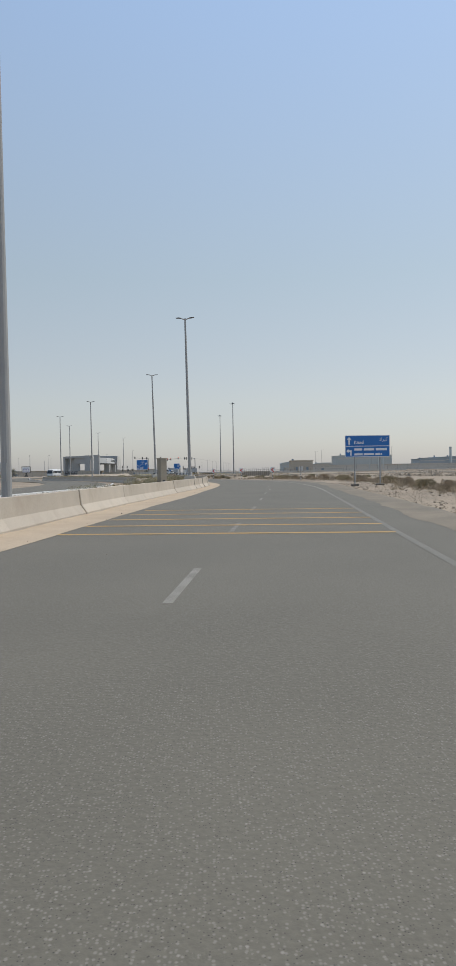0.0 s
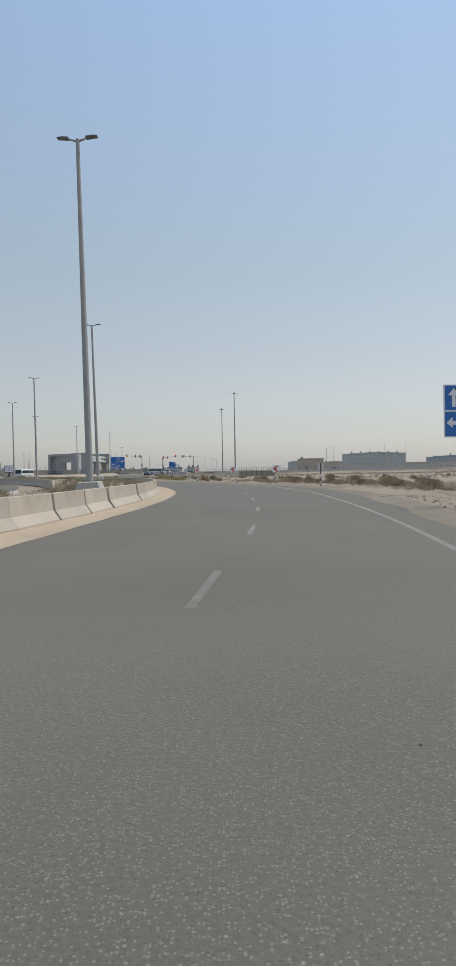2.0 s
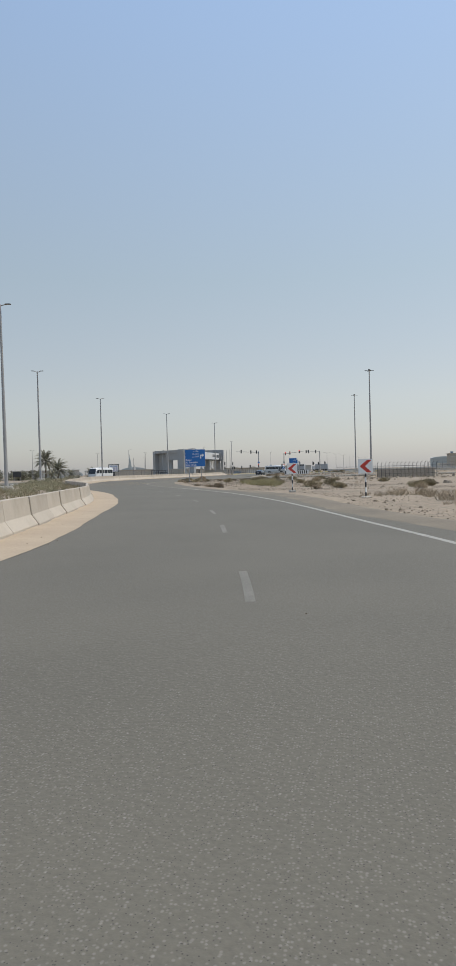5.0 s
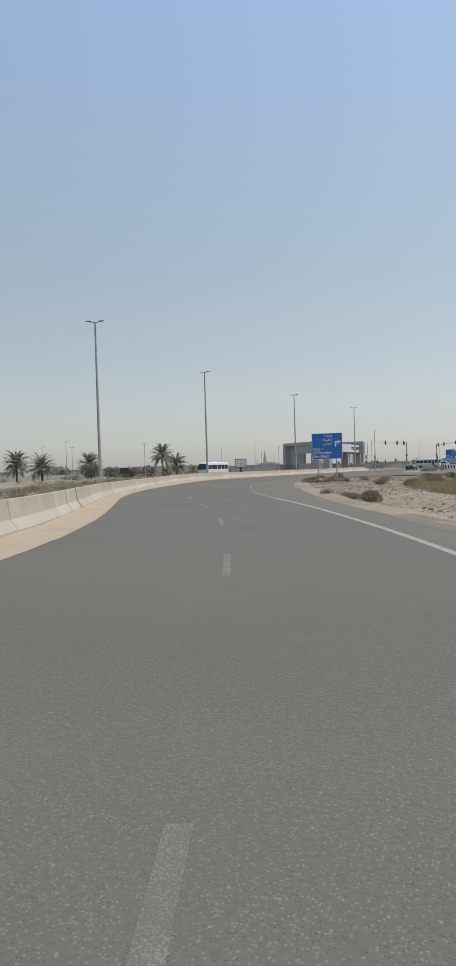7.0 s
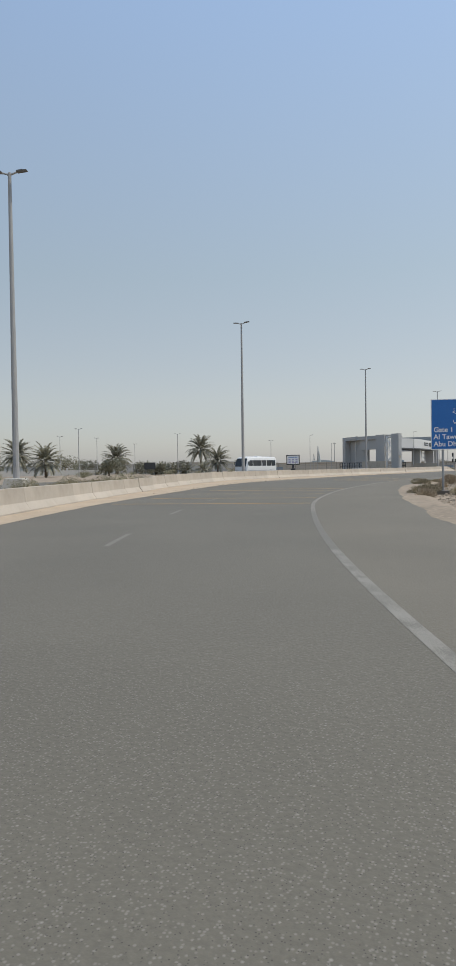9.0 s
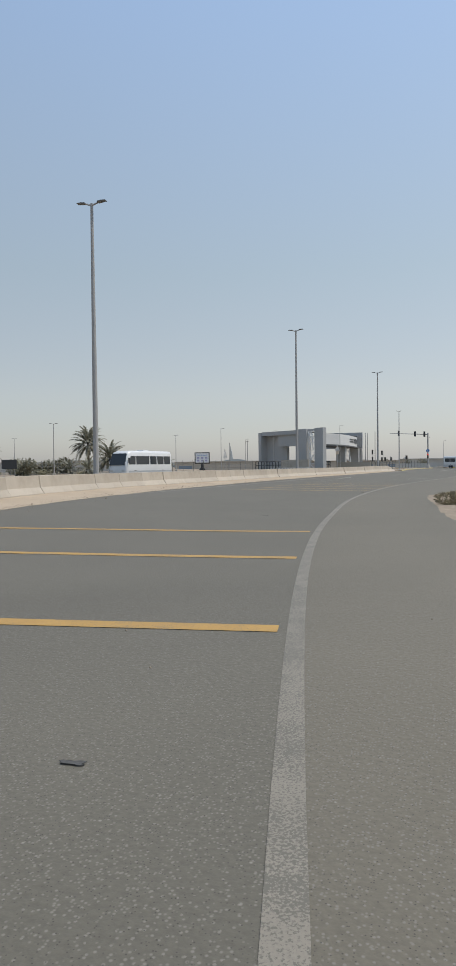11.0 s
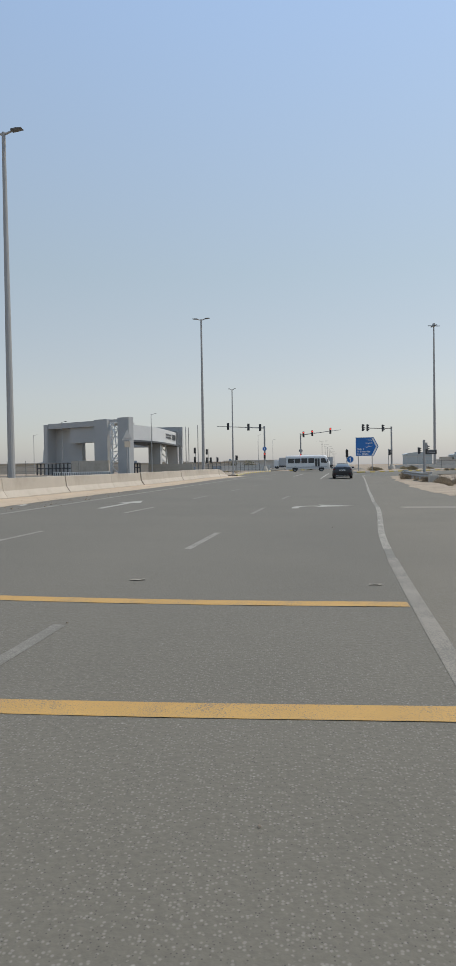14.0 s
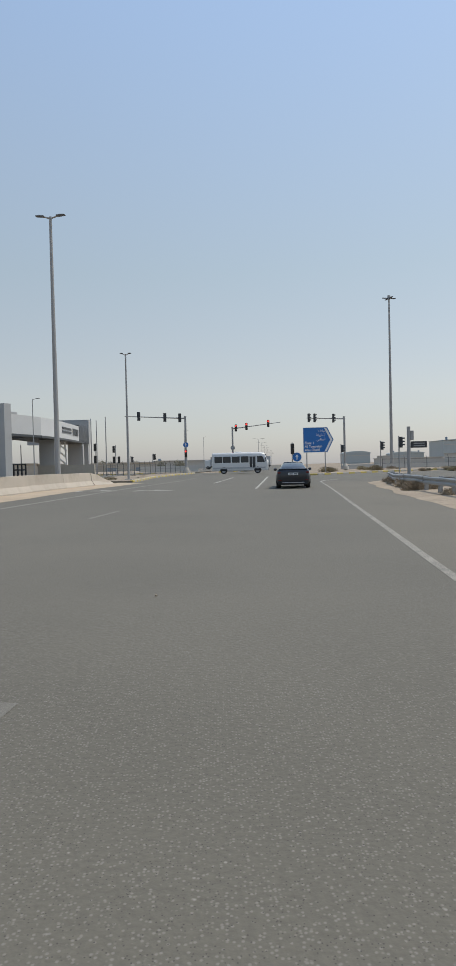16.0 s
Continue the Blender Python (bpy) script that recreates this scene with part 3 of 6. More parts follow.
def bar_between(a, b, w):
    bm = bmesh.new()
    a, b = Vector(a), Vector(b)
    d = (b - a).normalized()
    n = Vector((-d.y, d.x)) * w / 2
    k = 44
    prev = None
    for i in range(k + 1):
        p = a + (b - a) * i / k
        pair = [bm.verts.new((p.x + n.x * s, p.y + n.y * s, zg(p.x, p.y) + (0.004 if p.y < 100 else 0.005))) for s in (-1, 1)]
        if prev:
            bm.faces.new((prev[0], pair[0], pair[1], prev[1]))
        prev = pair
    bmesh.ops.recalc_face_normals(bm, faces=bm.faces[:])
    return bm


for i, (ya, yb) in enumerate(((39.62, 38.8), (41.84, 41.0), (44.05, 43.25), (46.26, 45.48), (48.5, 47.7))):      # rumble bars before the bend
    part("rumble_bar", bar_between((-8.75 + i * 0.27, ya), (-1.42 + i * 0.24, yb), 0.24), M_YELLOW, road, "yellow rumble bar")
for y, tilt in ((185.3, 0.31), (189.5, 0.25), (193.65, 0.185), (197.9, 0.15), (201.8, 0.19)):      # in the second bend
    part("rumble_bar", bar_between((edge_r(y) - 7.5, y - 7.35 * tilt), (edge_r(y) - 0.15, y), 0.23), M_YELLOW, road, "yellow rumble bar")
for i, (ya, yb) in enumerate(((222.95, 223.38), (225.87, 226.42), (229.08, 229.38), (232.45, 232.42), (235.62, 235.32))):      # before the crossing
    part("rumble_bar", bar_between((-39.2 + i * 0.12, ya), (-32.36 + i * 0.145, yb), 0.23), M_YELLOW, road, "yellow rumble bar")


def arrow_turn(x, y, turn, flip=1, s=1.0, material=None):
    """A painted lane arrow: a stem that bends into a head, to the right or (flip) the left."""
    bm = bmesh.new()
    m = pose(x, y, 0, 0, 0, turn)
    def v(a, b):
        p = m @ Vector((a * flip * s, b * s, 0))
        return bm.verts.new((p.x, p.y, zg(p.x, p.y) + 0.005))
    left = [(-0.50, 0.0), (-0.50, 0.62), (-0.47, 0.82), (-0.40, 1.0), (-0.29, 1.15), (-0.14, 1.27), (0.05, 1.34), (0.25, 1.36)]
    right = [(-0.28, 0.0), (-0.28, 0.55), (-0.26, 0.70), (-0.21, 0.82), (-0.14, 0.92), (-0.03, 1.01), (0.10, 1.08), (0.25, 1.10)]
    l, r = [v(*p) for p in left], [v(*p) for p in right]
    for i in range(7):
        bm.faces.new((l[i], r[i], r[i + 1], l[i + 1]))
    tip, notch = v(1.45, 1.12), v(0.42, 1.23)
    bm.faces.new((v(0.16, 0.62), tip, notch)), bm.faces.new((notch, tip, v(0.30, 2.0)))
    bm.faces.new((v(0.25, 1.10), notch, v(0.25, 1.36)))
    bmesh.ops.recalc_face_normals(bm, faces=bm.faces[:])
    return part("lane_arrow", bm, material or M_PAINT, road, "white painted lane arrow")


def arrow_ahead(x, y, turn):
    bm = bmesh.new()
    m = pose(x, y, 0, 0, 0, turn)
    def v(a, b):
        p = m @ Vector((a, b, 0))
        return bm.verts.new((p.x, p.y, zg(p.x, p.y) + 0.005))
    bm.faces.new((v(-0.1, 0), v(0.1, 0), v(0.1, 3.0), v(-0.1, 3.0)))
    bm.faces.new((v(-0.4, 3.0), v(0.4, 3.0), v(0, 4.6)))
    return part("lane_arrow", bm, M_PAINT, road, "white painted lane arrow")


arrow_turn(-32.2, 250.0, -4)
arrow_ahead(-38.6, 249.3, -5)
arrow_turn(-41.75, 250.0, 2, -1, 0.8)
arrow_turn(-35.2, 287.3, -5)
arrow_turn(-37.9, 286.9, -5)


# ---- concrete barrier along the median ----
PROFILE = [(0.0, 0.0), (0.0, 0.075), (-0.18, 0.33), (-0.235, 0.80), (-0.25, 0.81), (-0.37, 0.81), (-0.385, 0.80), (-0.44, 0.33), (-0.60, 0.075), (-0.60, 0.0)]


def barrier_segment(y0, length):
    """One precast New Jersey unit, its toe on the road side at x = 0."""
    y1 = y0 + length
    for _ in range(4):
        dx = barrier_x(y1) - barrier_x(y0)
        y1 = y0 + math.sqrt(max(length * length - dx * dx, 0.1))
    a = Vector((barrier_x(y0), y0))
    b = Vector((barrier_x(y1), y1))
    key = round(length, 1)
    if key not in SEGMENTS:
        bm = bmesh.new()
        prism(bm, PROFILE, 0.022, key - 0.022, "y")
        bmesh.ops.bevel(bm, geom=[e for e in bm.edges if abs(e.verts[0].co.y - e.verts[1].co.y) < 1e-4], offset=0.018, segments=1, affect="EDGES")
        SEGMENTS[key] = mesh_of(bm, "concrete_barrier", M_CONC)
    ob = new("concrete_barrier", SEGMENTS[key])
    mid = (a + b) / 2
    turn = -math.degrees(math.atan2(b.x - a.x, b.y - a.y)) + random.uniform(-0.5, 0.5)
    ob.matrix_world = pose(a.x + random.uniform(-0.03, 0.03), a.y, zg(mid.x, mid.y) + 0.004 + random.uniform(-0.008, 0.008), 0, 0, turn)
    tagged(ob, "pale sand-stained precast concrete road barrier unit", "barrier", "barrier units along the median")
    return y1


SEGMENTS = {}
y = -12.2
while y < 291.8:
    y = barrier_segment(y, 6.56 if y < 70 else 3.05 if y < 110 else 2.75 if y < 251 else 5.9 if y < 262 else 5.1)
END_Y = y


def barrier_end():
    """The last unit, which slopes down to a low nose."""
    bm = bmesh.new()
    length = 5.2
    rows = []
    for u in (0.0, 0.3, 0.62, 1.0):
        k = 1 - 0.86 * step(0.0, 1.05, u)
        rows.append([bm.verts.new((-0.3 + (a + 0.3) * (1 - 0.12 * u), 0.03 + length * u, b * k)) for a, b in PROFILE])
    n = len(PROFILE)
    for a, b in zip(rows, rows[1:]):
        for i in range(n):
            bm.faces.new((a[i], a[(i + 1) % n], b[(i + 1) % n], b[i]))
    bm.faces.new(rows[0]), bm.faces.new(rows[-1][::-1])
    bmesh.ops.recalc_face_normals(bm, faces=bm.faces[:])
    ob = part("barrier_end", bm, M_CONC)
    ob.matrix_world = pose(barrier_x(END_Y), END_Y + 0.02, zg(barrier_x(END_Y), END_Y), 0, 0, -5.5)
    tagged(ob, "sloping concrete end unit of the road barrier", "barrier")


barrier_end()


def far_barrier():
    """A second row of units along the opposite carriageway in the bend, its back to that road."""
    def line(y):
        return barrier_x(y) - 7.6 - 2.8 * (y - 108) / 64
    y = 108.0
    while y < 171.0:
        a = Vector((line(y), y))
        b = Vector((line(y + 2.6), y + 2.6))
        b = a + (b - a).normalized() * 3.0
        ob = new("concrete_barrier", SEGMENTS[3.0])
        ob.matrix_world = pose(a.x, a.y, lies(a.x, a.y) + 0.06, 0, 0, -math.degrees(math.atan2(b.x - a.x, b.y - a.y)) + random.uniform(-0.5, 0.5))
        tagged(ob, "grey concrete barrier unit beside the opposite carriageway", "barrier", "barrier units of the opposite carriageway")
        y = b.y


if 3.0 not in SEGMENTS:
    bm = prism(bmesh.new(), PROFILE, 0.03, 2.97, "y")
    SEGMENTS[3.0] = mesh_of(bm, "concrete_barrier", M_CONC)
far_barrier()


# ---- lamp posts ----
def lamp_post(x, y, h=14.9, turn=0.0, arms=2, label="tall grey steel street lamp with twin lamp heads", group="street lamps on the median", r=0.15, reach=0.62, lean=0.0):
    z = zg(x, y) - 0.1
    ob = base("street_lamp", x, y, z, turn, label, "street lamp", group)
    bm = bmesh.new()
    rod(bm, (0, 0, 0), (0, 0, h * 0.5), r, r * 0.78, 12)
    rod(bm, (0, 0, h * 0.5), (0, 0, h - 0.1), r * 0.76, r * 0.5, 12)
    part("pole", bm, M_POLE, ob, smooth=False)
    if h > 14:
        rise = zm(x, y) - z
        bm = prism(bmesh.new(), [(-0.75, -0.1), (0.75, -0.1), (0.42, rise + 0.5), (-0.42, rise + 0.5)], -0.6, 0.6, "y")
        for v in bm.verts:
            if v.co.z > 0:
                v.co.y *= 0.62
        bmesh.ops.bevel(bm, geom=bm.edges[:], offset=0.03, segments=1, affect="EDGES")
        part("plinth", bm, M_KERB, ob, "flared grey concrete plinth")
        part("service_door", boxed(-0.06, 0.06, -r - 0.006, -r + 0.03, rise + 1.0, rise + 1.5, bev=0.004), M_STEEL, ob)
    else:
        part("base_plate", boxed(-0.28, 0.28, -0.28, 0.28, 0, 0.32, bev=0.03), M_KERB, ob)
    for s in ((-1, 1) if arms == 2 else (1,)):
        bm = bmesh.new()
        rod(bm, (0, 0, h - 0.2), (s * reach * 0.62, 0, h - 0.07), r * 0.33, r * 0.26, 8)
        part("arm", bm, M_POLE, ob)
        bm = bmesh.new()
        u0, u1 = s * reach * 0.55, s * reach * 1.32
        prism(bm, [(u0, h - 0.10), (u1, h - 0.045), (u1, h - 0.02), ((u0 + u1) / 2, h + 0.0), (u0, h - 0.03)], -0.13, 0.13, "y")
        bmesh.ops.bevel(bm, geom=bm.edges[:], offset=0.012, segments=1, affect="EDGES")
        part("lamp_head", bm, M_HEAD, ob, "flat grey lamp head")
    if lean:                            # out of plumb, the foot that far to the right of the top
        ob.matrix_world = pose(x + lean, y, z, 0, -math.degrees(lean / h), 0) @ pose(0, 0, 0, 0, 0, turn)
    return ob


def heading(y):
    return -math.degrees(math.atan2(barrier_x(y + 2) - barrier_x(y - 2), 4))


for x, y, lean in ((-16.0, 5.0, 0), (-10.96, 43.5, 0), (-7.48, 84.24, 0.2), (-13.46, 118.6, 0.3), (-27.9, 152.2, 0.08), (-40.8, 184.5, 0.03), (-45.94, 219.4, 0), (-43.96, 255.7, 0), (-40.25, 291.8, 0)):
    lamp_post(x, y, turn=heading(y), lean=lean)


def mast(x, y, h):
    """A high mast with a ring of floodlights."""
    ob = base("light_mast", x, y, zg(x, y) - 0.1, 0, "tall slim grey floodlight mast standing in the sand", "light mast", "floodlight masts")
    part("pole", rodded((0, 0, 0), (0, 0, h), 0.3, 0.13, 14), M_POLE, ob)
    part("base", rodded((0, 0, 0), (0, 0, 0.35), 0.55, 0.55, 16), M_KERB, ob)
    part("crown", rodded((0, 0, h - 0.35), (0, 0, h + 0.25), 0.3, 0.26, 12), M_POLE, ob)
    for i in range(4):
        a = i * math.pi / 2 + 0.25
        bm = boxed(0.2, 1.25, -0.13, 0.13, h - 0.30, h - 0.18, bev=0.02)
        bmesh.ops.rotate(bm, cent=(0, 0, 0), matrix=Matrix.Rotation(a, 3, "Z"), verts=bm.verts[:])
        part("floodlight", bm, M_DARK, ob)
    return ob


mast(2.9, 295.9, 28.3)
mast(-1.4, 372.7, 29.6)
lamp_post(-38.75, 309.5, 10.45, 0, 2, "slim grey steel pole at the junction corner", "", 0.11, 0.35)


# ---- signs ----
def letters(body, size, x, y, parent, material=None, align="LEFT", name="lettering", squeeze=1.0, bold=0.0):
    """Raised flat lettering in a sign's own plane: x to the right, y up from the sign's foot, just proud of the face."""
    cu = bpy.data.curves.new(name, "FONT")
    cu.body, cu.size, cu.align_x, cu.extrude, cu.offset = body, size, align, 0.002, bold
    cu.materials.append(material or M_WHITE)
    ob = new(name, cu)
    ob.parent = parent
    ob.matrix_local = Matrix.Translation((x, -0.036, y)) @ pose(0, 0, 0, 90) @ Matrix.Diagonal((squeeze, 1, 1, 1))
    return ob


def flat(pts, d0=-0.034, d1=-0.028):
    """A thin plate on a sign's face from (x, z) pairs."""
    return prism(bmesh.new(), pts, d0, d1, "y")


def arrow_right_angle(x, z, s, flip):
    f = lambda a, b: (x + a * s * flip, z + b * s)
    return [f(-0.30, -0.5), (f(-0.10, -0.5)), f(-0.10, 0.02), f(0.12, 0.02), f(0.12, -0.16), f(0.48, 0.14), f(0.12, 0.44), f(0.12, 0.24), f(-0.30, 0.24)]


def arrow_up(x, z, s):
    f = lambda a, b: (x + a * s, z + b * s)
    return [f(-0.1, -0.5), f(0.1, -0.5), f(0.1, 0.12), f(0.32, 0.12), f(0.0, 0.5), f(-0.32, 0.12), f(-0.1, 0.12)]


def sign_board(name, x, y, turn, w, z0, z1, posts, label, shape=None, block=True):
    """A blue direction board on round posts; its foot is at the board's middle, its face looks to local -y."""
    ob = base(name, x, y, zg(x, y) - 0.03, turn, label, "road sign")
    outline = shape or [(-w / 2, z0), (w / 2, z0), (w / 2, z1), (-w / 2, z1)]
    cx, cz = sum(p[0] for p in outline) / len(outline), (z0 + z1) / 2
    part("rim", prism(bmesh.new(), outline, -0.02, 0.02, "y"), M_WHITE, ob, "white rim")
    k = lambda p: (cx + (p[0] - cx) * (1 - 0.07 / w), cz + (p[1] - cz) * (1 - 0.07 / (z1 - z0)))
    part("panel", flat([k(p) for p in outline], -0.026, -0.021), M_BLUE, ob, "blue reflective panel")
    for px in posts:
        part("post", rodded((px, 0.075, 0), (px, 0.075, z1 - 0.1), 0.055, 0.055, 12), M_STEEL, ob)
        if block:
            part("footing", boxed(px - 0.28, px + 0.28, -0.2, 0.35, -0.1, 0.16, bev=0.03), M_FOOT, ob, "concrete footing block")
        for z in (z0 + 0.3, z1 - 0.35):
            part("bracket", boxed(px - 0.07, px + 0.07, 0.02, 0.09, z - 0.03, z + 0.03), M_STEEL, ob)
    return ob


S1 = sign_board("direction_sign", 7.2, 79.2, 5.2, 3.70, 2.33, 4.06, (-1.05, 1.05), "blue two-panel direction sign on steel posts beside scrub")
part("divider", flat([(-1.82, 3.17), (1.82, 3.17), (1.82, 3.22), (-1.82, 3.22)]), M_WHITE, S1)
part("arrow", flat(arrow_up(-1.52, 3.63, 0.62)), M_WHITE, S1)
part("arrow", flat(arrow_right_angle(-1.5, 2.73, 0.58, -1)), M_WHITE, S1)
letters("Kizad", 0.36, -1.12, 3.38, S1, bold=0.006)
letters("\ufedb\ufef4\ufeb0\ufe8d\ufea9"[::-1], 0.36, 1.66, 3.62, S1, align="RIGHT")
for z0, z1, words in ((2.46, 2.62, ((-1.1, -0.42), (-0.32, 0.52), (0.64, 1.05), (1.1, 1.2))), (2.84, 3.02, ((-1.1, -0.45), (-0.3, 0.55), (0.68, 1.62)))):   # company name, as plain bars
    for x0, x1 in words:
        part("text_bar", flat([(x0, z0), (x1, z0), (x1, z1), (x0, z1)]), M_WHITE, S1)

S2 = sign_board("direction_sign", -22.99, 195.17, 14.0, 2.80, 2.12, 4.52, (-0.85, 0.85), "blue direction sign with a right-turn arrow on two posts")
letters("Gate 1", 0.33, -1.28, 2.96, S2, bold=0.006)
letters("Al Taweelah", 0.33, -1.28, 2.62, S2, bold=0.006)
letters("Abu Dhabi", 0.33, -1.28, 2.28, S2, bold=0.006)
letters("\u0661 \ufe94\ufe91\ufe8d\ufeee\ufe91", 0.33, 0.5, 4.17, S2, align="RIGHT")
letters("\ufe94\ufee0\ufef3\ufeee\ufec4\ufedf\ufe8d", 0.33, 0.5, 3.81, S2, align="RIGHT")
letters("\ufef2\ufe92\ufec7\ufeee\ufe91\ufe83", 0.33, 0.5, 3.46, S2, align="RIGHT")
part("arrow", flat(arrow_right_angle(0.92, 3.6, 0.72, 1)), M_WHITE, S2)

pent = [(-1.55, 2.25), (0.95, 2.25), (1.60, 3.55), (0.95, 4.85), (-1.55, 4.85)]
S3 = sign_board("arrow_sign", -21.1, 325.2, -4, 3.0, 2.25, 4.85, (-1.2, 0.7), "blue arrow-shaped direction sign on the junction island", pent, False)
part("chevron", flat([(0.62, 2.33), (0.86, 2.33), (1.48, 3.55), (0.86, 4.77), (0.62, 4.77), (1.24, 3.55)]), M_WHITE, S3)
letters("Gate 1", 0.36, -1.4, 3.12, S3, bold=0.006)
letters("Al Taweelah", 0.36, -1.4, 2.76, S3, bold=0.006)
letters("Abu Dhabi", 0.36, -1.4, 2.40, S3, bold=0.006)
letters("\u0661 \ufe94\ufe91\ufe8d\ufeee\ufe91", 0.34, 0.75, 4.38, S3, align="RIGHT")
letters("\ufe94\ufee0\ufef3\ufeee\ufec4\ufedf\ufe8d", 0.34, 0.75, 3.95, S3, align="RIGHT")
letters("\ufef2\ufe92\ufec7\ufeee\ufe91\ufe83", 0.34, 0.75, 3.5, S3, align="RIGHT")


def striped_post(ob, h):
    n = 5
    for i in range(n):
        part("post_band", rodded((0, 0.03, h * i / n), (0, 0.03, h * (i + 1) / n), 0.038, 0.038, 10), M_DARK if i % 2 == 0 else M_WHITE, ob)
    part("footing", boxed(-0.2, 0.2, -0.13, 0.19, -0.2, 0.05, bev=0.03), M_KERB, ob, "grey concrete footing")


def chevron(x, y, turn, back=False):
    label = "red and white chevron bend marker on a striped post" if not back else "bend marker seen from its grey unpainted back"
    ob = base("chevron_marker", x, y, zg(x, y) - 0.04, turn, label, "road sign", "bend markers")
    striped_post(ob, 1.2)
    k = 0.25 if back else 0.34
    part("plate", boxed(-k, k, -0.012, 0.012, 1.8 - 2 * k, 1.8, bev=0.004), M_WHITE if not back else M_GATEW, ob)
    if back:
        part("bracket", boxed(-0.04, 0.04, -0.05, -0.013, 1.2, 1.8), M_DARK, ob)
    else:
        f = lambda a, b: (a * 0.3, 1.46 + b * 0.3)
        part("arrow", flat([f(-0.95, 0), f(0.25, 0.98), f(0.95, 0.98), f(-0.1, 0), f(0.95, -0.98), f(0.25, -0.98)], -0.017, -0.0125), M_RED, ob, "red chevron")
    return ob


chevron(5.45, 107.6, 2, True)
chevron(3.3, 122.8, 6)
chevron(-0.65, 135.9, 14)
chevron(-5.2, 147.9, 20)

# street name board and its thick post
nb = base("street_name_sign", -17.6, 304.0, zg(-17.6, 304), -2, "dark street name board on a thick grey post", "road sign")
part("post", rodded((0, 0, 0), (0, 0, 3.7), 0.13, 0.13, 12), M_POLE, nb)
part("box", boxed(0.1, 0.34, -0.14, 0.14, 2.7, 3.4, bev=0.02), M_POLE, nb)
part("board", boxed(0.14, 1.32, -0.03, 0.03, 2.15, 2.62, bev=0.01), M_DARK, nb, "dark name board")
for z in (2.26, 2.44):
    part("text_bar", boxed(0.35, 1.15, -0.036, -0.031, z, z + 0.07), M_STEEL, nb)


# ---- traffic signals ----
def lamp_material(name, color, strength):
    return mat(name, color, 0.4, var=0.02, emit=strength)


M_LITRED = lamp_material("lit_red_lens", (0.9, 0.05, 0.04), 1.6)
M_LENS = mat("unlit_lens", (0.05, 0.045, 0.04), 0.25, var=0.1)


def signal_head(parent, x, y, z, turn, lit=False, s=1.0):
    """A three-lens head; its face looks to local -y."""
    m = pose(x, y, z, 0, 0, turn)
    bm = boxed(-0.17 * s, 0.17 * s, -0.12, 0.12, -0.5 * s, 0.5 * s, bev=0.03)
    bm.transform(m)
    head = part("signal_head", bm, M_DARK, parent, "black signal head")
    for i in (-1, 0, 1):
        bm = rodded((0, -0.145, i * 0.3 * s), (0, -0.118, i * 0.3 * s), 0.115 * s, 0.115 * s, 14)
        bm.transform(m)
        part("lens", bm, M_LITRED if lit and i == 1 else M_LENS, head, "glowing red lens" if lit and i == 1 else "")
        bm = bmesh.new()
        ring = [(0.14 * s * math.cos(a), 0.14 * s * math.sin(a)) for a in [radians(v) for v in range(0, 181, 30)]]
        ring += [(0.125 * s * math.cos(a), 0.125 * s * math.sin(a)) for a in [radians(v) for v in range(180, -1, -30)]]
        prism(bm, [(u, v + i * 0.3 * s) for u, v in ring], -0.32, -0.12, "y")
        bm.transform(m)
        part("visor", bm, M_DARK, head)
    return head


def round_sign(parent, x, z, r=0.33, y=-0.14, grey=False):
    part("round_sign", rodded((x, y - 0.012, z), (x, y + 0.012, z), r, r, 24), M_WHITE if not grey else M_STEEL, parent)
    if not grey:
        part("sign_face", rodded((x, y - 0.018, z), (x, y - 0.0125, z), r * 0.93, r * 0.93, 24), M_BLUE, parent, "blue round face")
        a = [(u * r + x, w * r + z) for u, w in ((-0.1, -0.6), (0.1, -0.6), (0.1, 0.1), (0.35, 0.1), (0, 0.6), (-0.35, 0.1), (-0.1, 0.1))]
        part("arrow", prism(bmesh.new(), a, y - 0.022, y - 0.0185, "y"), M_WHITE, parent)


def signal_gantry(x, y, turn, h, reach, rise, heads, lit, block=True, low=True, grey=False, face=0.0):
    ob = base("traffic_signal", x, y, zg(x, y), turn, "grey steel traffic signal mast with a long arm", "traffic light", "signal masts at the junction")
    part("mast", rodded((0, 0, 0), (0, 0, h), 0.17, 0.14, 14), M_POLE, ob)
    part("arm", rodded((0, 0, h - 0.25), (reach, 0, h - 0.25 + rise), 0.1, 0.05, 10), M_POLE, ob)
    part("cap", rodded((0, 0, h - 0.05), (0, 0, h + 0.08), 0.2, 0.16, 14), M_POLE, ob)
    if block:
        bm = rodded((0, 0, -0.1), (0, 0, 0.55), 0.62, 0.5, 20)
        rod(bm, (0, 0, 0.5), (0, 0, 0.95), 0.42, 0.25, 20)
        part("plinth", bm, M_KERB, ob, "grey concrete plinth")
    for d in heads:
        signal_head(ob, d, 0.0 if face else -0.16, h - 0.2 + rise * d / reach, face, lit, 1.2)
    if low:
        signal_head(ob, 0.0, -0.3, 2.8, 0, True)
        round_sign(ob, 0.0, 4.0, 0.38, -0.22, grey)
    return ob


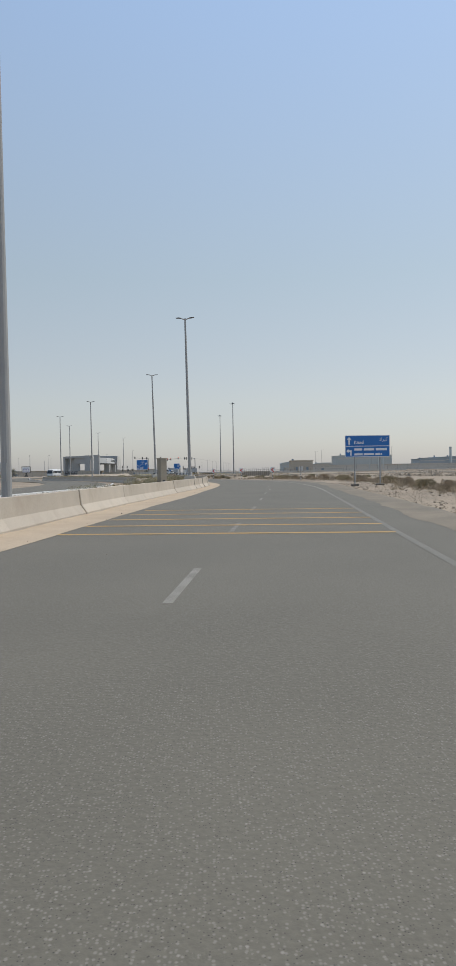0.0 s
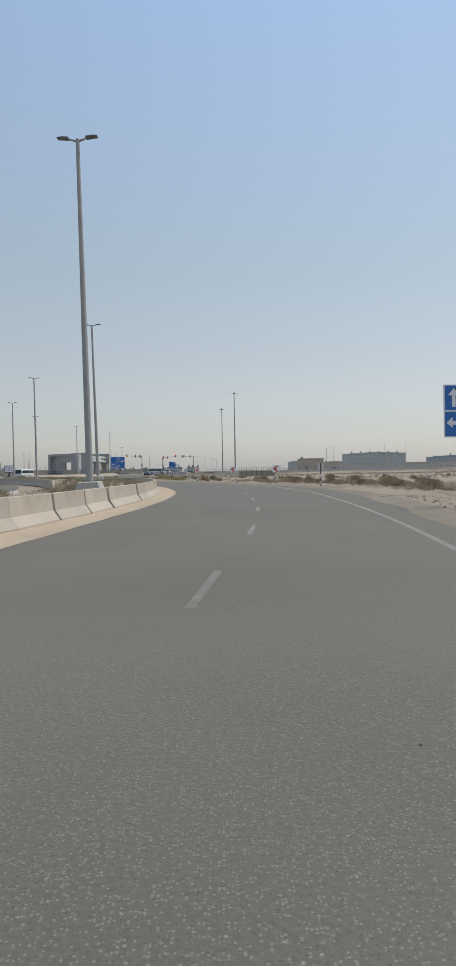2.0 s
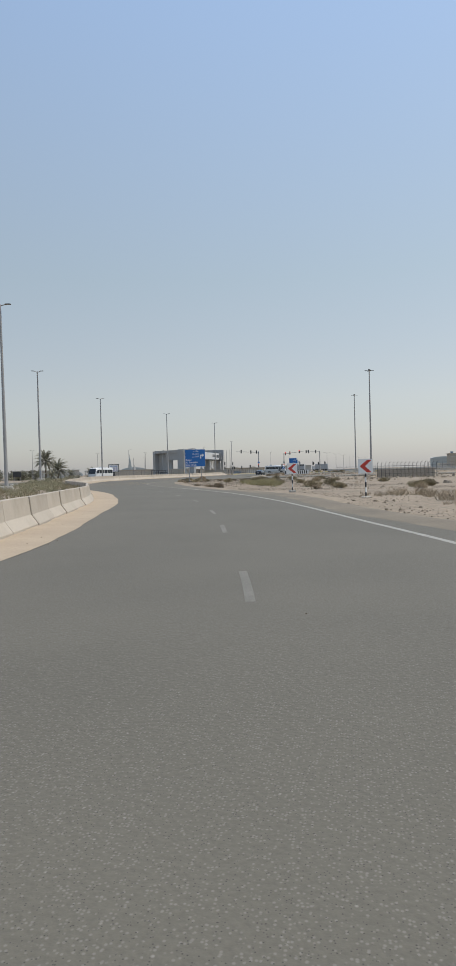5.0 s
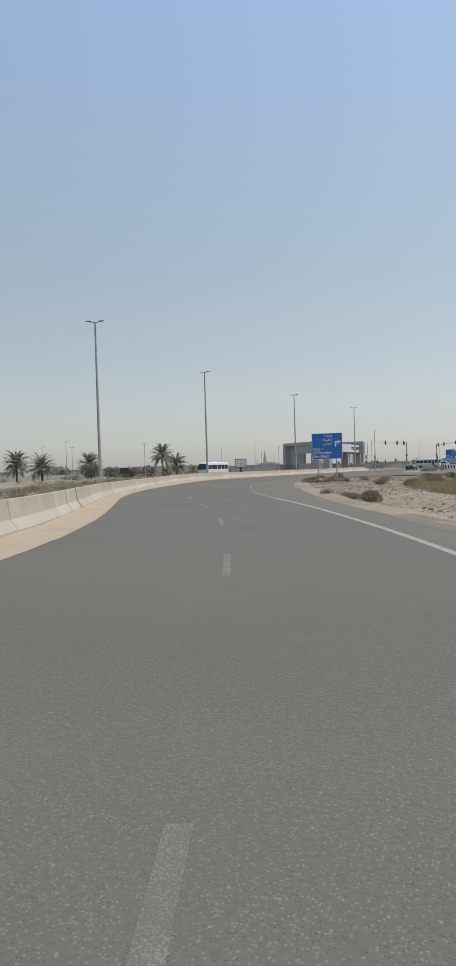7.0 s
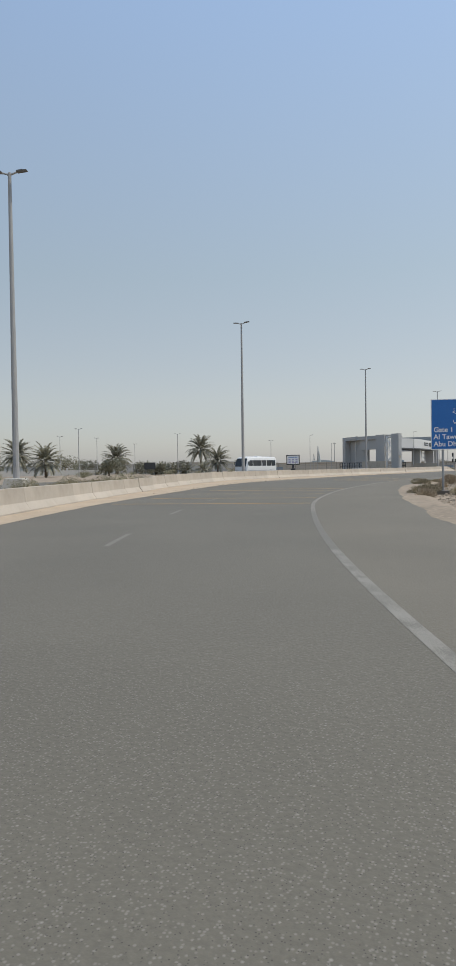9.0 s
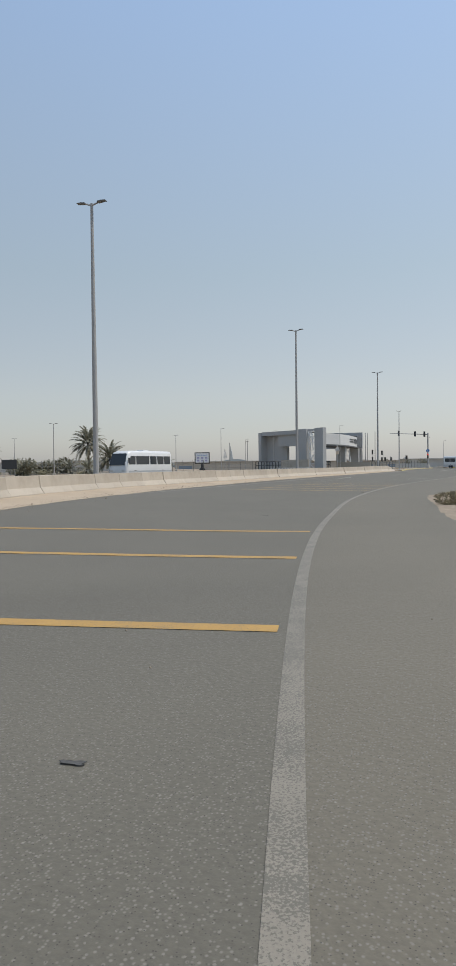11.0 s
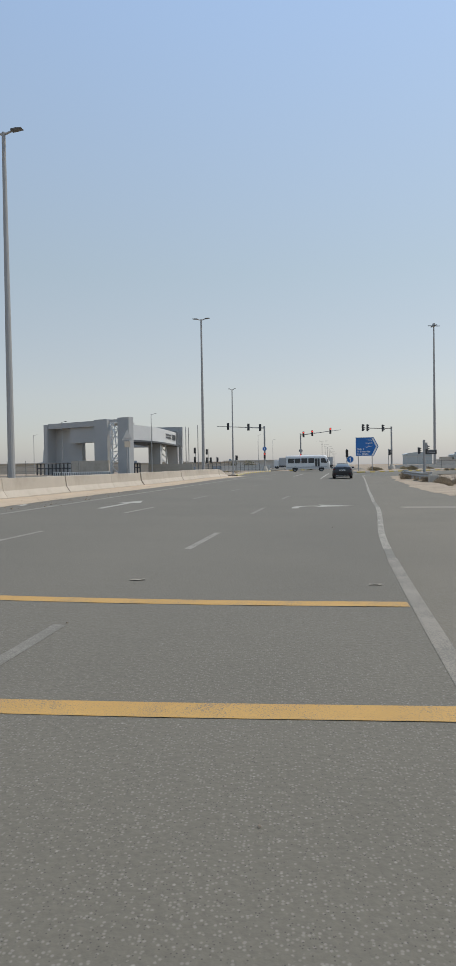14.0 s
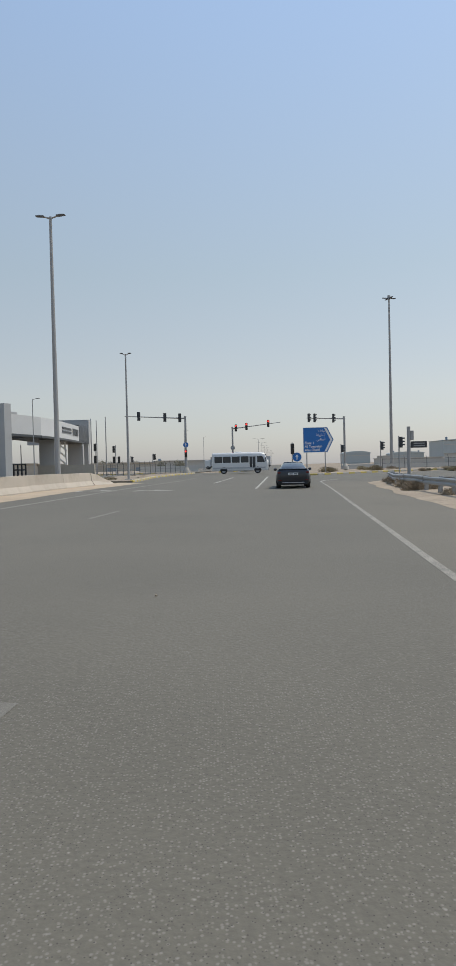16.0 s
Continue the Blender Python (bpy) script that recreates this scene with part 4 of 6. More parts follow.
signal_gantry(-35.95, 348.4, -2, 7.9, -8.35, 0.48, (-6.4, -2.8, -0.75), False, face=180)
signal_gantry(-29.05, 370.4, -2, 7.5, 8.2, 0.92, (0.6, 2.4, 6.1), True, grey=True)
signal_gantry(-13.95, 349.0, -2, 7.4, -5.2, 0.2, (-4.9, -4.1, -1.5), False, low=False, face=100)


def short_signal(x, y, turn, h=3.3, heads=((0.0, -0.2),), blue=False, lit=False):
    """A slim pole with heads at the given sideways and downward offsets from its top."""
    ob = base("traffic_signal", x, y, zg(x, y), turn, "slim pole with a black traffic signal head" if len(heads) == 1 else "slim pole with several black traffic signal heads", "traffic light", "short signal poles")
    part("pole", rodded((0, 0, 0), (0, 0, h + 0.4), 0.06, 0.06, 10), M_POLE, ob)
    for dx, dz in heads:
        signal_head(ob, dx, -0.2, h + dz, 0, lit)
        if dx:
            part("bracket", rodded((0, 0, h + dz + 0.3), (dx, -0.1, h + dz + 0.3), 0.03, 0.03, 6), M_POLE, ob)
    if blue:
        round_sign(ob, 0.42, 1.75, 0.45, -0.16)
    return ob


short_signal(-24.4, 319.8, 0, 2.75, blue=True)
short_signal(-47.9, 346.0, 15, 4.0, ((-0.12, -0.15), (-0.12, -1.75)))
short_signal(-14.6, 348.2, 60, 3.2)
short_signal(-11.8, 337.0, 50, 3.2)
short_signal(-14.6, 318.0, 60, 3.1)
short_signal(-46.7, 355.5, 15, 4.0, ((-0.3, -0.2), (-0.3, -1.75), (0.45, -1.75)))
short_signal(-47.1, 375.9, 100, 2.7)
short_signal(-42.5, 368.5, 40, 2.9, ((0.2, -0.15),))


# ---- gate building beside the crossing ----
A = Vector((-58.35, 340.79))
B = Vector((-76.96, 352.26))
ALONG = (B - A).normalized()
BACK = Vector((ALONG.y, -ALONG.x)) if ALONG.y * 0 - ALONG.x > 0 else Vector((-ALONG.y, ALONG.x))


def plan_box(pts, z0, z1):
    """An upright block over a plan outline in the world."""
    return prism(bmesh.new(), [(p[0], p[1]) for p in pts], z0, z1, "z")


def gp(a, b):
    """Plan point a metres along the front from the tall slab, b metres behind it."""
    p = A + ALONG * a + BACK * b
    return (p.x - A.x, p.y - A.y)


def gate_building():
    ob = base("gate_building", A.x, A.y, zg(A.x, A.y) - 0.05, 0, "grey clad entrance gate building with open portals and white canopy", "gate building")
    H = 9.6
    def block(name, a0, a1, b0, b1, z0, z1, m, label=""):
        return part(name, plan_box([gp(a0, b0), gp(a1, b0), gp(a1, b1), gp(a0, b1)], z0, z1), m, ob, label)
    block("pier", 0.0, 2.62, 0, 1.1, 0, H, M_GATE, "tall grey pier")
    block("pier", 5.4, 8.6, 0.2, 1.6, 0, H - 0.05, M_GATE)
    block("wing_wall", 20.9, 21.9, 0.0, 7.0, 0, H - 0.3, M_GATE)
    block("recess_wall", 13.75, 20.9, 2.0, 2.8, 0, H - 0.75, M_GATE)
    block("beam", 8.6, 20.9, 0.2, 1.6, 8.45, H - 0.2, M_GATE, "grey portal beam")
    block("hanging_beam", 8.6, 15.4, 0.62, 1.98, 5.7, 8.44, M_GATE, "deep grey hanging beam")
    block("roof", 5.4, 20.88, 1.62, 7.0, H - 0.72, H - 0.42, M_GATE)
    block("lintel", 2.64, 5.38, 0.9, 1.4, H - 0.6, H - 0.15, M_GATE)
    # white lattice in the slot
    def truss(a0, a1, b, z0, z1, n):
        for a in (a0, a1):
            p = gp(a, b)
            part("truss_post", rodded((*p, z0), (*p, z1), 0.1, 0.1, 8), M_TRUSS, ob, "white lattice post")
        for i in range(n):
            za, zb = z0 + (z1 - z0) * i / n, z0 + (z1 - z0) * (i + 1) / n
            s, e = (a0, a1) if i % 2 == 0 else (a1, a0)
            part("truss_brace", rodded((*gp(s, b), za), (*gp(e, b), zb), 0.07, 0.07, 8), M_TRUSS, ob)
            part("truss_rung", rodded((*gp(a0, b), zb), (*gp(a1, b), zb), 0.06, 0.06, 8), M_TRUSS, ob)
    truss(3.0, 5.0, 0.62, 0.2, 8.95, 7)
    for a0, z0, a1, z1 in ((4.9, 8.6, 3.1, 6.2), (3.2, 7.4, 4.95, 5.0), (3.9, 8.9, 3.4, 4.6), (4.9, 4.6, 3.9, 2.2), (4.2, 6.2, 4.7, 0.3), (3.05, 3.6, 4.9, 1.9)):
        part("truss_brace", rodded((*gp(a0, 0.42), z0), (*gp(a1, 0.42), z1), 0.1, 0.1, 8), M_TRUSS, ob, "white diagonal strut")
    # canopy that bends away behind the slab, with a white fascia
    inner = [(-57.9, 342.2), (-55.9, 349.0), (-55.2, 357.0), (-55.2, 371.0), (-55.3, 377.5)]
    depth = 6.0
    for i, (p, q) in enumerate(zip(inner, inner[1:])):
        d = (Vector(q) - Vector(p)).normalized()
        n = Vector((-d.y, d.x)) * (1.6 if i == 0 else depth)
        pts = [p, q, (q[0] + n.x, q[1] + n.y), (p[0] + n.x, p[1] + n.y)]
        pts = [(u - A.x, v - A.y) for u, v in pts]
        last = i == 3
        part("canopy", plan_box(pts, 5.85, 8.35 if not last else 8.6), M_GATED if last else M_GATEL if i == 0 else M_GATEW, ob, "dark canopy end" if last else "white canopy fascia in a shaded tone" if i == 0 else "white canopy fascia")
        pts2 = [(p[0] - n.x * 0.01 - A.x, p[1] - n.y * 0.01 - A.y), (q[0] - n.x * 0.01 - A.x, q[1] - n.y * 0.01 - A.y), (q[0] + n.x - A.x, q[1] + n.y - A.y), (p[0] + n.x - A.x, p[1] + n.y - A.y)]
        part("soffit", plan_box(pts2, 5.55, 5.84), M_GATED, ob, "dark underside")
    for k in range(9):
        v = 371.4 + 0.72 * k
        part("louvre", boxed(-55.2 - A.x, -55.04 - A.x, v - A.y, v + 0.06 - A.y, 5.9, 8.9), M_GATE, ob, "upright grey louvre fin")
    rear = [(-66.0, 378.2), (-54.9, 378.2), (-54.9, 380.0), (-66.0, 380.0)]
    part("rear_wall", plan_box([(u - A.x, v - A.y) for u, v in rear], 5.6, 9.95), M_GATE, ob, "grey rear parapet")
    for u, v, w in ((-57.0, 357.0, 2.3), (-56.6, 375.0, 2.55), (-55.6, 379.1, 1.1)):
        part("column", boxed(u - A.x - w / 2, u - A.x + w / 2, v - A.y - 0.8, v - A.y + 0.8, 0, 5.54, bev=0.05), M_GATE, ob)
    for x0, x1 in ((-57.75, -57.25), (-56.1, -56.55)):
        part("brace", rodded((x0 - A.x, 366.0 - A.y, 0.0), (x1 - A.x, 366.0 - A.y, 5.56), 0.13, 0.13, 8), M_TRUSS, ob, "white leaning lattice leg")
    for k in range(4):
        part("brace", rodded((-57.65 - A.x, 366.0 - A.y, 1.9 + 1.15 * k), (-56.2 - A.x, 366.0 - A.y, 0.5 + 1.2 * k), 0.1, 0.1, 8), M_TRUSS, ob)
    # company name and mark on the fascia, as plain bars
    x = -55.16 - A.x
    for k in range(2):
        part("name_bar", boxed(x, x + 0.06, 358.6 - A.y, 364.8 - A.y, 6.75 + 0.55 * k, 7.05 + 0.55 * k), M_GATED, ob, "dark lettering strip")
    for k in range(3):
        part("mark_bar", boxed(x, x + 0.07, 366.0 - A.y + 1.5 * k, 367.1 - A.y + 1.5 * k, 6.6, 7.7), M_GATED, ob, "dark emblem block")
    return ob


gate_building()


def gate_rail(x0, y0, x1, y1, h, n, material, label, name="security_fence"):
    ob = base(name, x0, y0, zg(x0, y0) + 0.05, 0, label, "fence")
    d = Vector((x1 - x0, y1 - y0, 0))
    for i in range(n + 1):
        p = d * i / n
        part("post", boxed(p.x - 0.09, p.x + 0.09, p.y - 0.09, p.y + 0.09, 0, h), material, ob)
    for z in (h * 0.55, h * 0.97):
        part("rail", rodded((0, 0, z), (d.x, d.y, z), 0.09, 0.09, 6), material, ob)
    return ob


gate_rail(-74.6, 342.0, -67.5, 338.6, 2.0, 9, M_DARK, "dark steel security fence beside the gate")
gate_rail(-60.6, 346.0, -58.6, 350.5, 1.9, 6, M_DARK, "dark steel turnstile fence under the canopy")
wall_ob = part("low_wall", plan_box([(-67.5, 338.4), (-60.5, 335.4), (-60.4, 335.7), (-67.4, 338.7)], 0.2, 2.6), M_CONC)
tagged(wall_ob, "low beige concrete wall before the gate pier", "wall")


def striped_wall(x0, y0, x1, y1, n):
    ob = base("striped_barrier", x0, y0, zg(x0, y0) - 0.05, math.degrees(math.atan2(y1 - y0, x1 - x0)), "low white precast barrier with dark slots before the gate", "barrier")
    length = math.hypot(x1 - x0, y1 - y0)
    part("body", boxed(0, length, -0.12, 0.12, 0, 0.62, bev=0.02), M_GATEW, ob)
    for i in range(n):
        u = length * (i + 0.5) / n
        part("slot", boxed(u - 0.07, u + 0.07, -0.128, -0.05, 0.12, 0.54), M_GATED, ob, "dark slot")
    return ob


striped_wall(-67.6, 329.6, -59.4, 332.1, 26)


# ---- vehicles ----
M_CARPAINT = mat("dark_blue_paint", (0.010, 0.014, 0.022), 0.3, 0.0, var=0.05)
M_CARPAINT.node_tree.nodes["Principled BSDF"].inputs["Coat Weight"].default_value = 0.5
M_CARPAINT.node_tree.nodes["Principled BSDF"].inputs["Coat Roughness"].default_value = 0.06
M_GLASS = mat("tinted_glass", (0.035, 0.042, 0.048), 0.05, var=0.02)
M_REAR = mat("sky_reflecting_glass", (0.035, 0.042, 0.048), 0.05, var=0.02)
M_REAR.node_tree.nodes["Principled BSDF"].inputs["IOR"].default_value = 2.4
M_BUSW = mat("white_bus_paint", (0.66, 0.66, 0.65), 0.35, var=0.05, scale=0.6)
M_BUSL = mat("grey_lower_paint", (0.40, 0.41, 0.42), 0.45, var=0.08)
M_TAIL = mat("dark_red_lamp", (0.11, 0.01, 0.012), 0.2, var=0.05)
M_RIM = mat("dark_alloy", (0.09, 0.09, 0.095), 0.4, 0.6, var=0.1)
M_CHROME = mat("bright_trim", (0.55, 0.55, 0.55), 0.3, 0.7, var=0.05)


def wheel(parent, x, y, r, w, rim=None):
    t = bmesh.new()
    outline = [(r * 0.62, -w / 2), (r * 0.93, -w / 2), (r, -w * 0.32), (r, w * 0.32), (r * 0.93, w / 2), (r * 0.62, w / 2)]
    n = 24
    rings = [[t.verts.new((x + v, y + u * math.cos(2 * math.pi * i / n), r + u * math.sin(2 * math.pi * i / n))) for u, v in outline] for i in range(n)]
    for i in range(n):
        for k in range(len(outline)):
            t.faces.new((rings[i][k], rings[i][(k + 1) % 6], rings[(i + 1) % n][(k + 1) % 6], rings[(i + 1) % n][k]))
    bmesh.ops.recalc_face_normals(t, faces=t.faces[:])
    ob = part("wheel", t, M_BLACK, parent, "black tyre", smooth=True)
    bm = rodded((x - w * 0.36, y, r), (x + w * 0.36, y, r), r * 0.63, r * 0.63, 20)
    part("rim", bm, rim or M_RIM, ob, "dark alloy rim")
    return ob


def loft(sections):
    """A skin over cross-sections (y, [(x, z) from bottom centre round the right side to top centre]) mirrored to both sides."""
    bm = bmesh.new()
    rows = []
    for y, half in sections:
        ring = [(x, z) for x, z in half] + [(-x, z) for x, z in half[::-1] if x > 1e-6]
        rows.append([bm.verts.new((x, y, z)) for x, z in ring])
    k = len(rows[0])
    for a, b in zip(rows, rows[1:]):
        for i in range(k):
            bm.faces.new((a[i], a[(i + 1) % k], b[(i + 1) % k], b[i]))
    bm.faces.new(rows[0]), bm.faces.new(rows[-1][::-1])
    bmesh.ops.recalc_face_normals(bm, faces=bm.faces[:])
    return bm


def sedan(x, y, turn, paint, label):
    """A fastback saloon that heads along local +y; its foot is under its middle."""
    ob = base("sedan_car", x, y, zg(x, y), turn, label, "car")
    def sec(yy, w, belt, low=0.22):
        return (yy, [(0.0, low), (w * 0.84, low), (w * 0.96, low + 0.12), (w, 0.52), (w * 0.985, 0.70), (w * 0.93, belt - 0.03), (w * 0.86, belt), (0.0, belt + 0.02)])
    body = [sec(-2.34, 0.70, 0.90, 0.40), sec(-2.30, 0.82, 0.98, 0.30), sec(-2.18, 0.89, 1.03), sec(-1.9, 0.92, 1.02), sec(-1.2, 0.93, 0.97), sec(0.0, 0.93, 0.95), sec(1.0, 0.925, 0.92),
            sec(1.6, 0.91, 0.86), sec(2.1, 0.86, 0.74), sec(2.32, 0.72, 0.64, 0.3)]
    part("body", loft(body), paint, ob, "dark painted body", smooth=True)
    def cab(yy, w, top):
        return (yy, [(0.0, 0.9), (0.80, 0.9), (0.79, 0.95), (w + (0.80 - w) * 0.45, 0.95 + (top - 0.95) * 0.5), (w, top - 0.07), (w * 0.86, top - 0.015), (0.0, top)])
    cabin = [cab(-2.05, 0.68, 1.02), cab(-1.6, 0.61, 1.20), cab(-1.0, 0.565, 1.35), cab(-0.4, 0.55, 1.405), cab(0.2, 0.55, 1.40), cab(0.7, 0.58, 1.29), cab(1.25, 0.68, 0.99)]
    part("cabin_glass", loft(cabin), M_REAR, ob, "dark tinted windows", smooth=True)
    roof = [(yy, [(0.0, t - 0.03), (w * 0.93, t - 0.06), (w * 0.95, t - 0.045), (w * 0.86, t + 0.004), (0.0, t + 0.012)]) for yy, w, t in ((-0.72, 0.56, 1.375), (-0.4, 0.55, 1.405), (0.2, 0.55, 1.40), (0.55, 0.57, 1.33))]
    part("roof", loft(roof), paint, ob, smooth=True)
    for sx in (-1, 1):
        for wy in (-1.42, 1.42):
            wheel(ob, sx * 0.80, wy, 0.335, 0.235)
        for wy in (-1.42, 1.42):
            bm = bmesh.new()
            arch = [(wy + 0.40 * math.cos(a), 0.335 + 0.40 * math.sin(a)) for a in [radians(v) for v in range(-10, 191, 20)]]
            prism(bm, arch, sx * 0.70, sx * 0.934, "x")
            part("wheel_arch", bm, M_BLACK, ob)
        part("mirror", boxed(*sorted((sx * 0.90, sx * 1.09)), 0.62, 0.80, 0.93, 1.07, bev=0.04), paint, ob, "door mirror")
        part("tail_lamp", boxed(*sorted((sx * 0.42, sx * 0.84)), -2.335, -2.16, 0.80, 0.90, bev=0.02), M_TAIL, ob, "dark red tail lamp")
        part("reflector", boxed(*sorted((sx * 0.62, sx * 0.80)), -2.345, -2.2, 0.42, 0.47, bev=0.01), M_TAIL, ob)
    part("bumper_strip", boxed(-0.6, 0.6, -2.345, -2.2, 0.30, 0.325, bev=0.006), M_CHROME, ob, "bright strip on the bumper")
    part("diffuser", boxed(-0.7, 0.7, -2.335, -2.1, 0.2, 0.325, bev=0.02), M_BLACK, ob)
    part("boot_lip", boxed(-0.76, 0.76, -2.33, -2.2, 1.0, 1.045, bev=0.018), paint, ob)
    part("number_plate", boxed(-0.26, 0.26, -2.355, -2.325, 0.71, 0.83, bev=0.005), M_WHITE, ob, "white number plate")
    part("plate_bar", boxed(-0.2, -0.02, -2.36, -2.3555, 0.74, 0.80), M_DARK, ob)
    part("plate_bar", boxed(0.04, 0.2, -2.36, -2.3555, 0.74, 0.80), M_DARK, ob)
    part("diffuser", boxed(-0.78, 0.78, -2.30, -2.0, 0.19, 0.40, bev=0.04), M_BLACK, ob, "black lower bumper")
    part("trim_strip", boxed(-0.55, 0.55, -2.318, -2.29, 0.245, 0.268, bev=0.008), M_CHROME, ob, "bright bumper strip")
    ob.scale = (0.95, 0.95, 0.96)
    return ob


sedan(-27.48, 291.3, -5.5, M_CARPAINT, "glossy dark blue fastback saloon standing on the grey road")


def minibus(x, y, turn, label):
    """A 7 m coach-built minibus that heads along local +y."""
    ob = base("minibus", x, y, zg(x, y), turn, label, "bus", "white minibuses")
    L, W = 3.48, 1.02
    def sec(yy, w, top, low=0.34):
        return (yy, [(0.0, low), (w * 0.97, low), (w, low + 0.1), (w, 1.15), (w * 0.975, 1.6), (w * 0.93, top - 0.26), (w * 0.86, top - 0.1), (w * 0.68, top - 0.015), (0.0, top)])
    secs = [sec(-L, 0.95, 2.50), sec(-L + 0.12, W, 2.6), sec(-1.0, W, 2.63), sec(1.5, W, 2.63), sec(2.5, W, 2.61), sec(2.95, W, 2.54), (3.25, sec(3.25, W, 2.1)[1]), sec(L - 0.08, W * 0.97, 1.28), sec(L, W * 0.9, 1.1, 0.5)]
    part("body", loft(secs), M_BUSW, ob, "white coachwork", smooth=True)
    for sx in (-1, 1):
        ys = (-3.2, -2.15, -1.05, 0.05, 1.0) if sx < 0 else (-3.2, -2.15, -1.05, 0.05)
        for wy in ys:
            bm = bmesh.new()
            pts = [(wy + 0.03, 1.36), (wy + 0.98, 1.36), (wy + 0.98, 2.12), (wy + 0.03, 2.12)]
            prism(bm, pts, sx * 0.90, sx * 1.012, "x")
            part("side_window", bm, M_GLASS, ob, "dark side window")
        bm = prism(bmesh.new(), [(2.1, 1.36), (3.05, 1.36), (2.72, 2.12), (2.1, 2.12)], sx * 0.90, sx * 1.014, "x")
        part("cab_window", bm, M_GLASS, ob)
        part("sill_stripe", boxed(*sorted((sx * 0.99, sx * 1.026)), -3.35, 3.1, 0.62, 0.80), M_BUSL, ob, "grey side stripe")
        part("mirror", boxed(*sorted((sx * 1.06, sx * 1.22)), 3.1, 3.22, 1.5, 1.95, bev=0.03), M_DARK, ob)
        part("head_lamp", boxed(*sorted((sx * 0.5, sx * 0.85)), 3.40, 3.50, 0.72, 0.92, bev=0.03), M_CHROME, ob)
        for wy in (-2.05, 2.15):
            bm = bmesh.new()
            arch = [(wy + 0.46 * math.cos(a), 0.38 + 0.46 * math.sin(a)) for a in [radians(v) for v in range(-5, 186, 19)]]
            prism(bm, arch, sx * 0.80, sx * 1.024, "x")
            part("wheel_arch", bm, M_BLACK, ob)
            wheel(ob, sx * 0.90, wy, 0.38, 0.24, M_BUSL)
    bm = prism(bmesh.new(), [(1.12, 0.55), (1.9, 0.55), (1.9, 2.14), (1.12, 2.14)], 0.9, 1.018, "x")
    part("door", bm, M_BUSL, ob, "folding passenger door")
    for k in (0, 1):
        bm = prism(bmesh.new(), [(1.17 + 0.38 * k, 0.7), (1.49 + 0.38 * k, 0.7), (1.49 + 0.38 * k, 2.05), (1.17 + 0.38 * k, 2.05)], 0.95, 1.026, "x")
        part("door_pane", bm, M_GLASS, ob)
    bm = bmesh.new()
    f = [(-0.9, 3.50, 1.33), (0.9, 3.50, 1.33), (0.82, 3.17, 2.36), (-0.82, 3.17, 2.36)]
    a = [bm.verts.new(p) for p in f]
    b = [bm.verts.new((p[0], p[1] - 0.12, p[2] - 0.05)) for p in f]
    bm.faces.new(a), bm.faces.new(b[::-1])
    for i in range(4):
        bm.faces.new((a[i], b[i], b[(i + 1) % 4], a[(i + 1) % 4]))
    bmesh.ops.recalc_face_normals(bm, faces=bm.faces[:])
    part("windscreen", bm, M_GLASS, ob, "large dark windscreen")
    part("bumper", boxed(-0.96, 0.96, 3.30, 3.56, 0.38, 0.62, bev=0.05), M_BUSL, ob)
    part("rear_window", boxed(-0.78, 0.78, -3.52, -3.40, 1.45, 2.1, bev=0.02), M_GLASS, ob)
    part("roof_vent", boxed(-0.4, 0.4, -0.6, 0.2, 2.58, 2.72, bev=0.04), M_BUSW, ob)
    return ob


minibus(-56.6, 246.0, 168, "white minibus with dark windows on the opposite carriageway")
minibus(-28.8, 339.5, -92, "white minibus with dark windows crossing the junction")


def suv(x, y, turn):
    ob = base("suv_car", x, y, zg(x, y), turn, "white off-road estate car with a dark rear window", "car")
    def sec(yy, w, top, low=0.4):
        return (yy, [(0.0, low), (w * 0.95, low), (w, 0.6), (w, 0.95), (w * 0.96, 1.12), (w * 0.86, top - 0.14), (w * 0.76, top), (0.0, top + 0.02)])
    part("body", loft([sec(-2.42, 0.90, 1.72), sec(-2.3, 0.96, 1.84), sec(0.3, 0.97, 1.86), sec(0.9, 0.97, 1.5), sec(1.25, 0.96, 1.18), sec(2.2, 0.94, 1.05), sec(2.42, 0.86, 0.9, 0.5)]), M_BUSW, ob, smooth=True)
    part("rear_window", boxed(-0.72, 0.72, -2.50, -2.34, 1.24, 1.68, bev=0.03), M_GLASS, ob)
    for sx in (-1, 1):
        part("side_window", prism(bmesh.new(), [(-2.1, 1.2), (0.9, 1.2), (0.4, 1.7), (-2.1, 1.7)], sx * 0.80, sx * 0.945, "x"), M_GLASS, ob)
        part("tail_lamp", boxed(*sorted((sx * 0.76, sx * 0.92)), -2.47, -2.3, 0.95, 1.2, bev=0.02), M_TAIL, ob)
        for wy in (-1.45, 1.45):
            wheel(ob, sx * 0.86, wy, 0.39, 0.26)
    part("number_plate", boxed(-0.26, 0.26, -2.47, -2.40, 0.85, 0.97), M_WHITE, ob)
    part("bumper", boxed(-0.92, 0.92, -2.52, -2.3, 0.45, 0.72, bev=0.05), M_BUSL, ob)
    return ob


suv(-26.2, 367.0, -5)


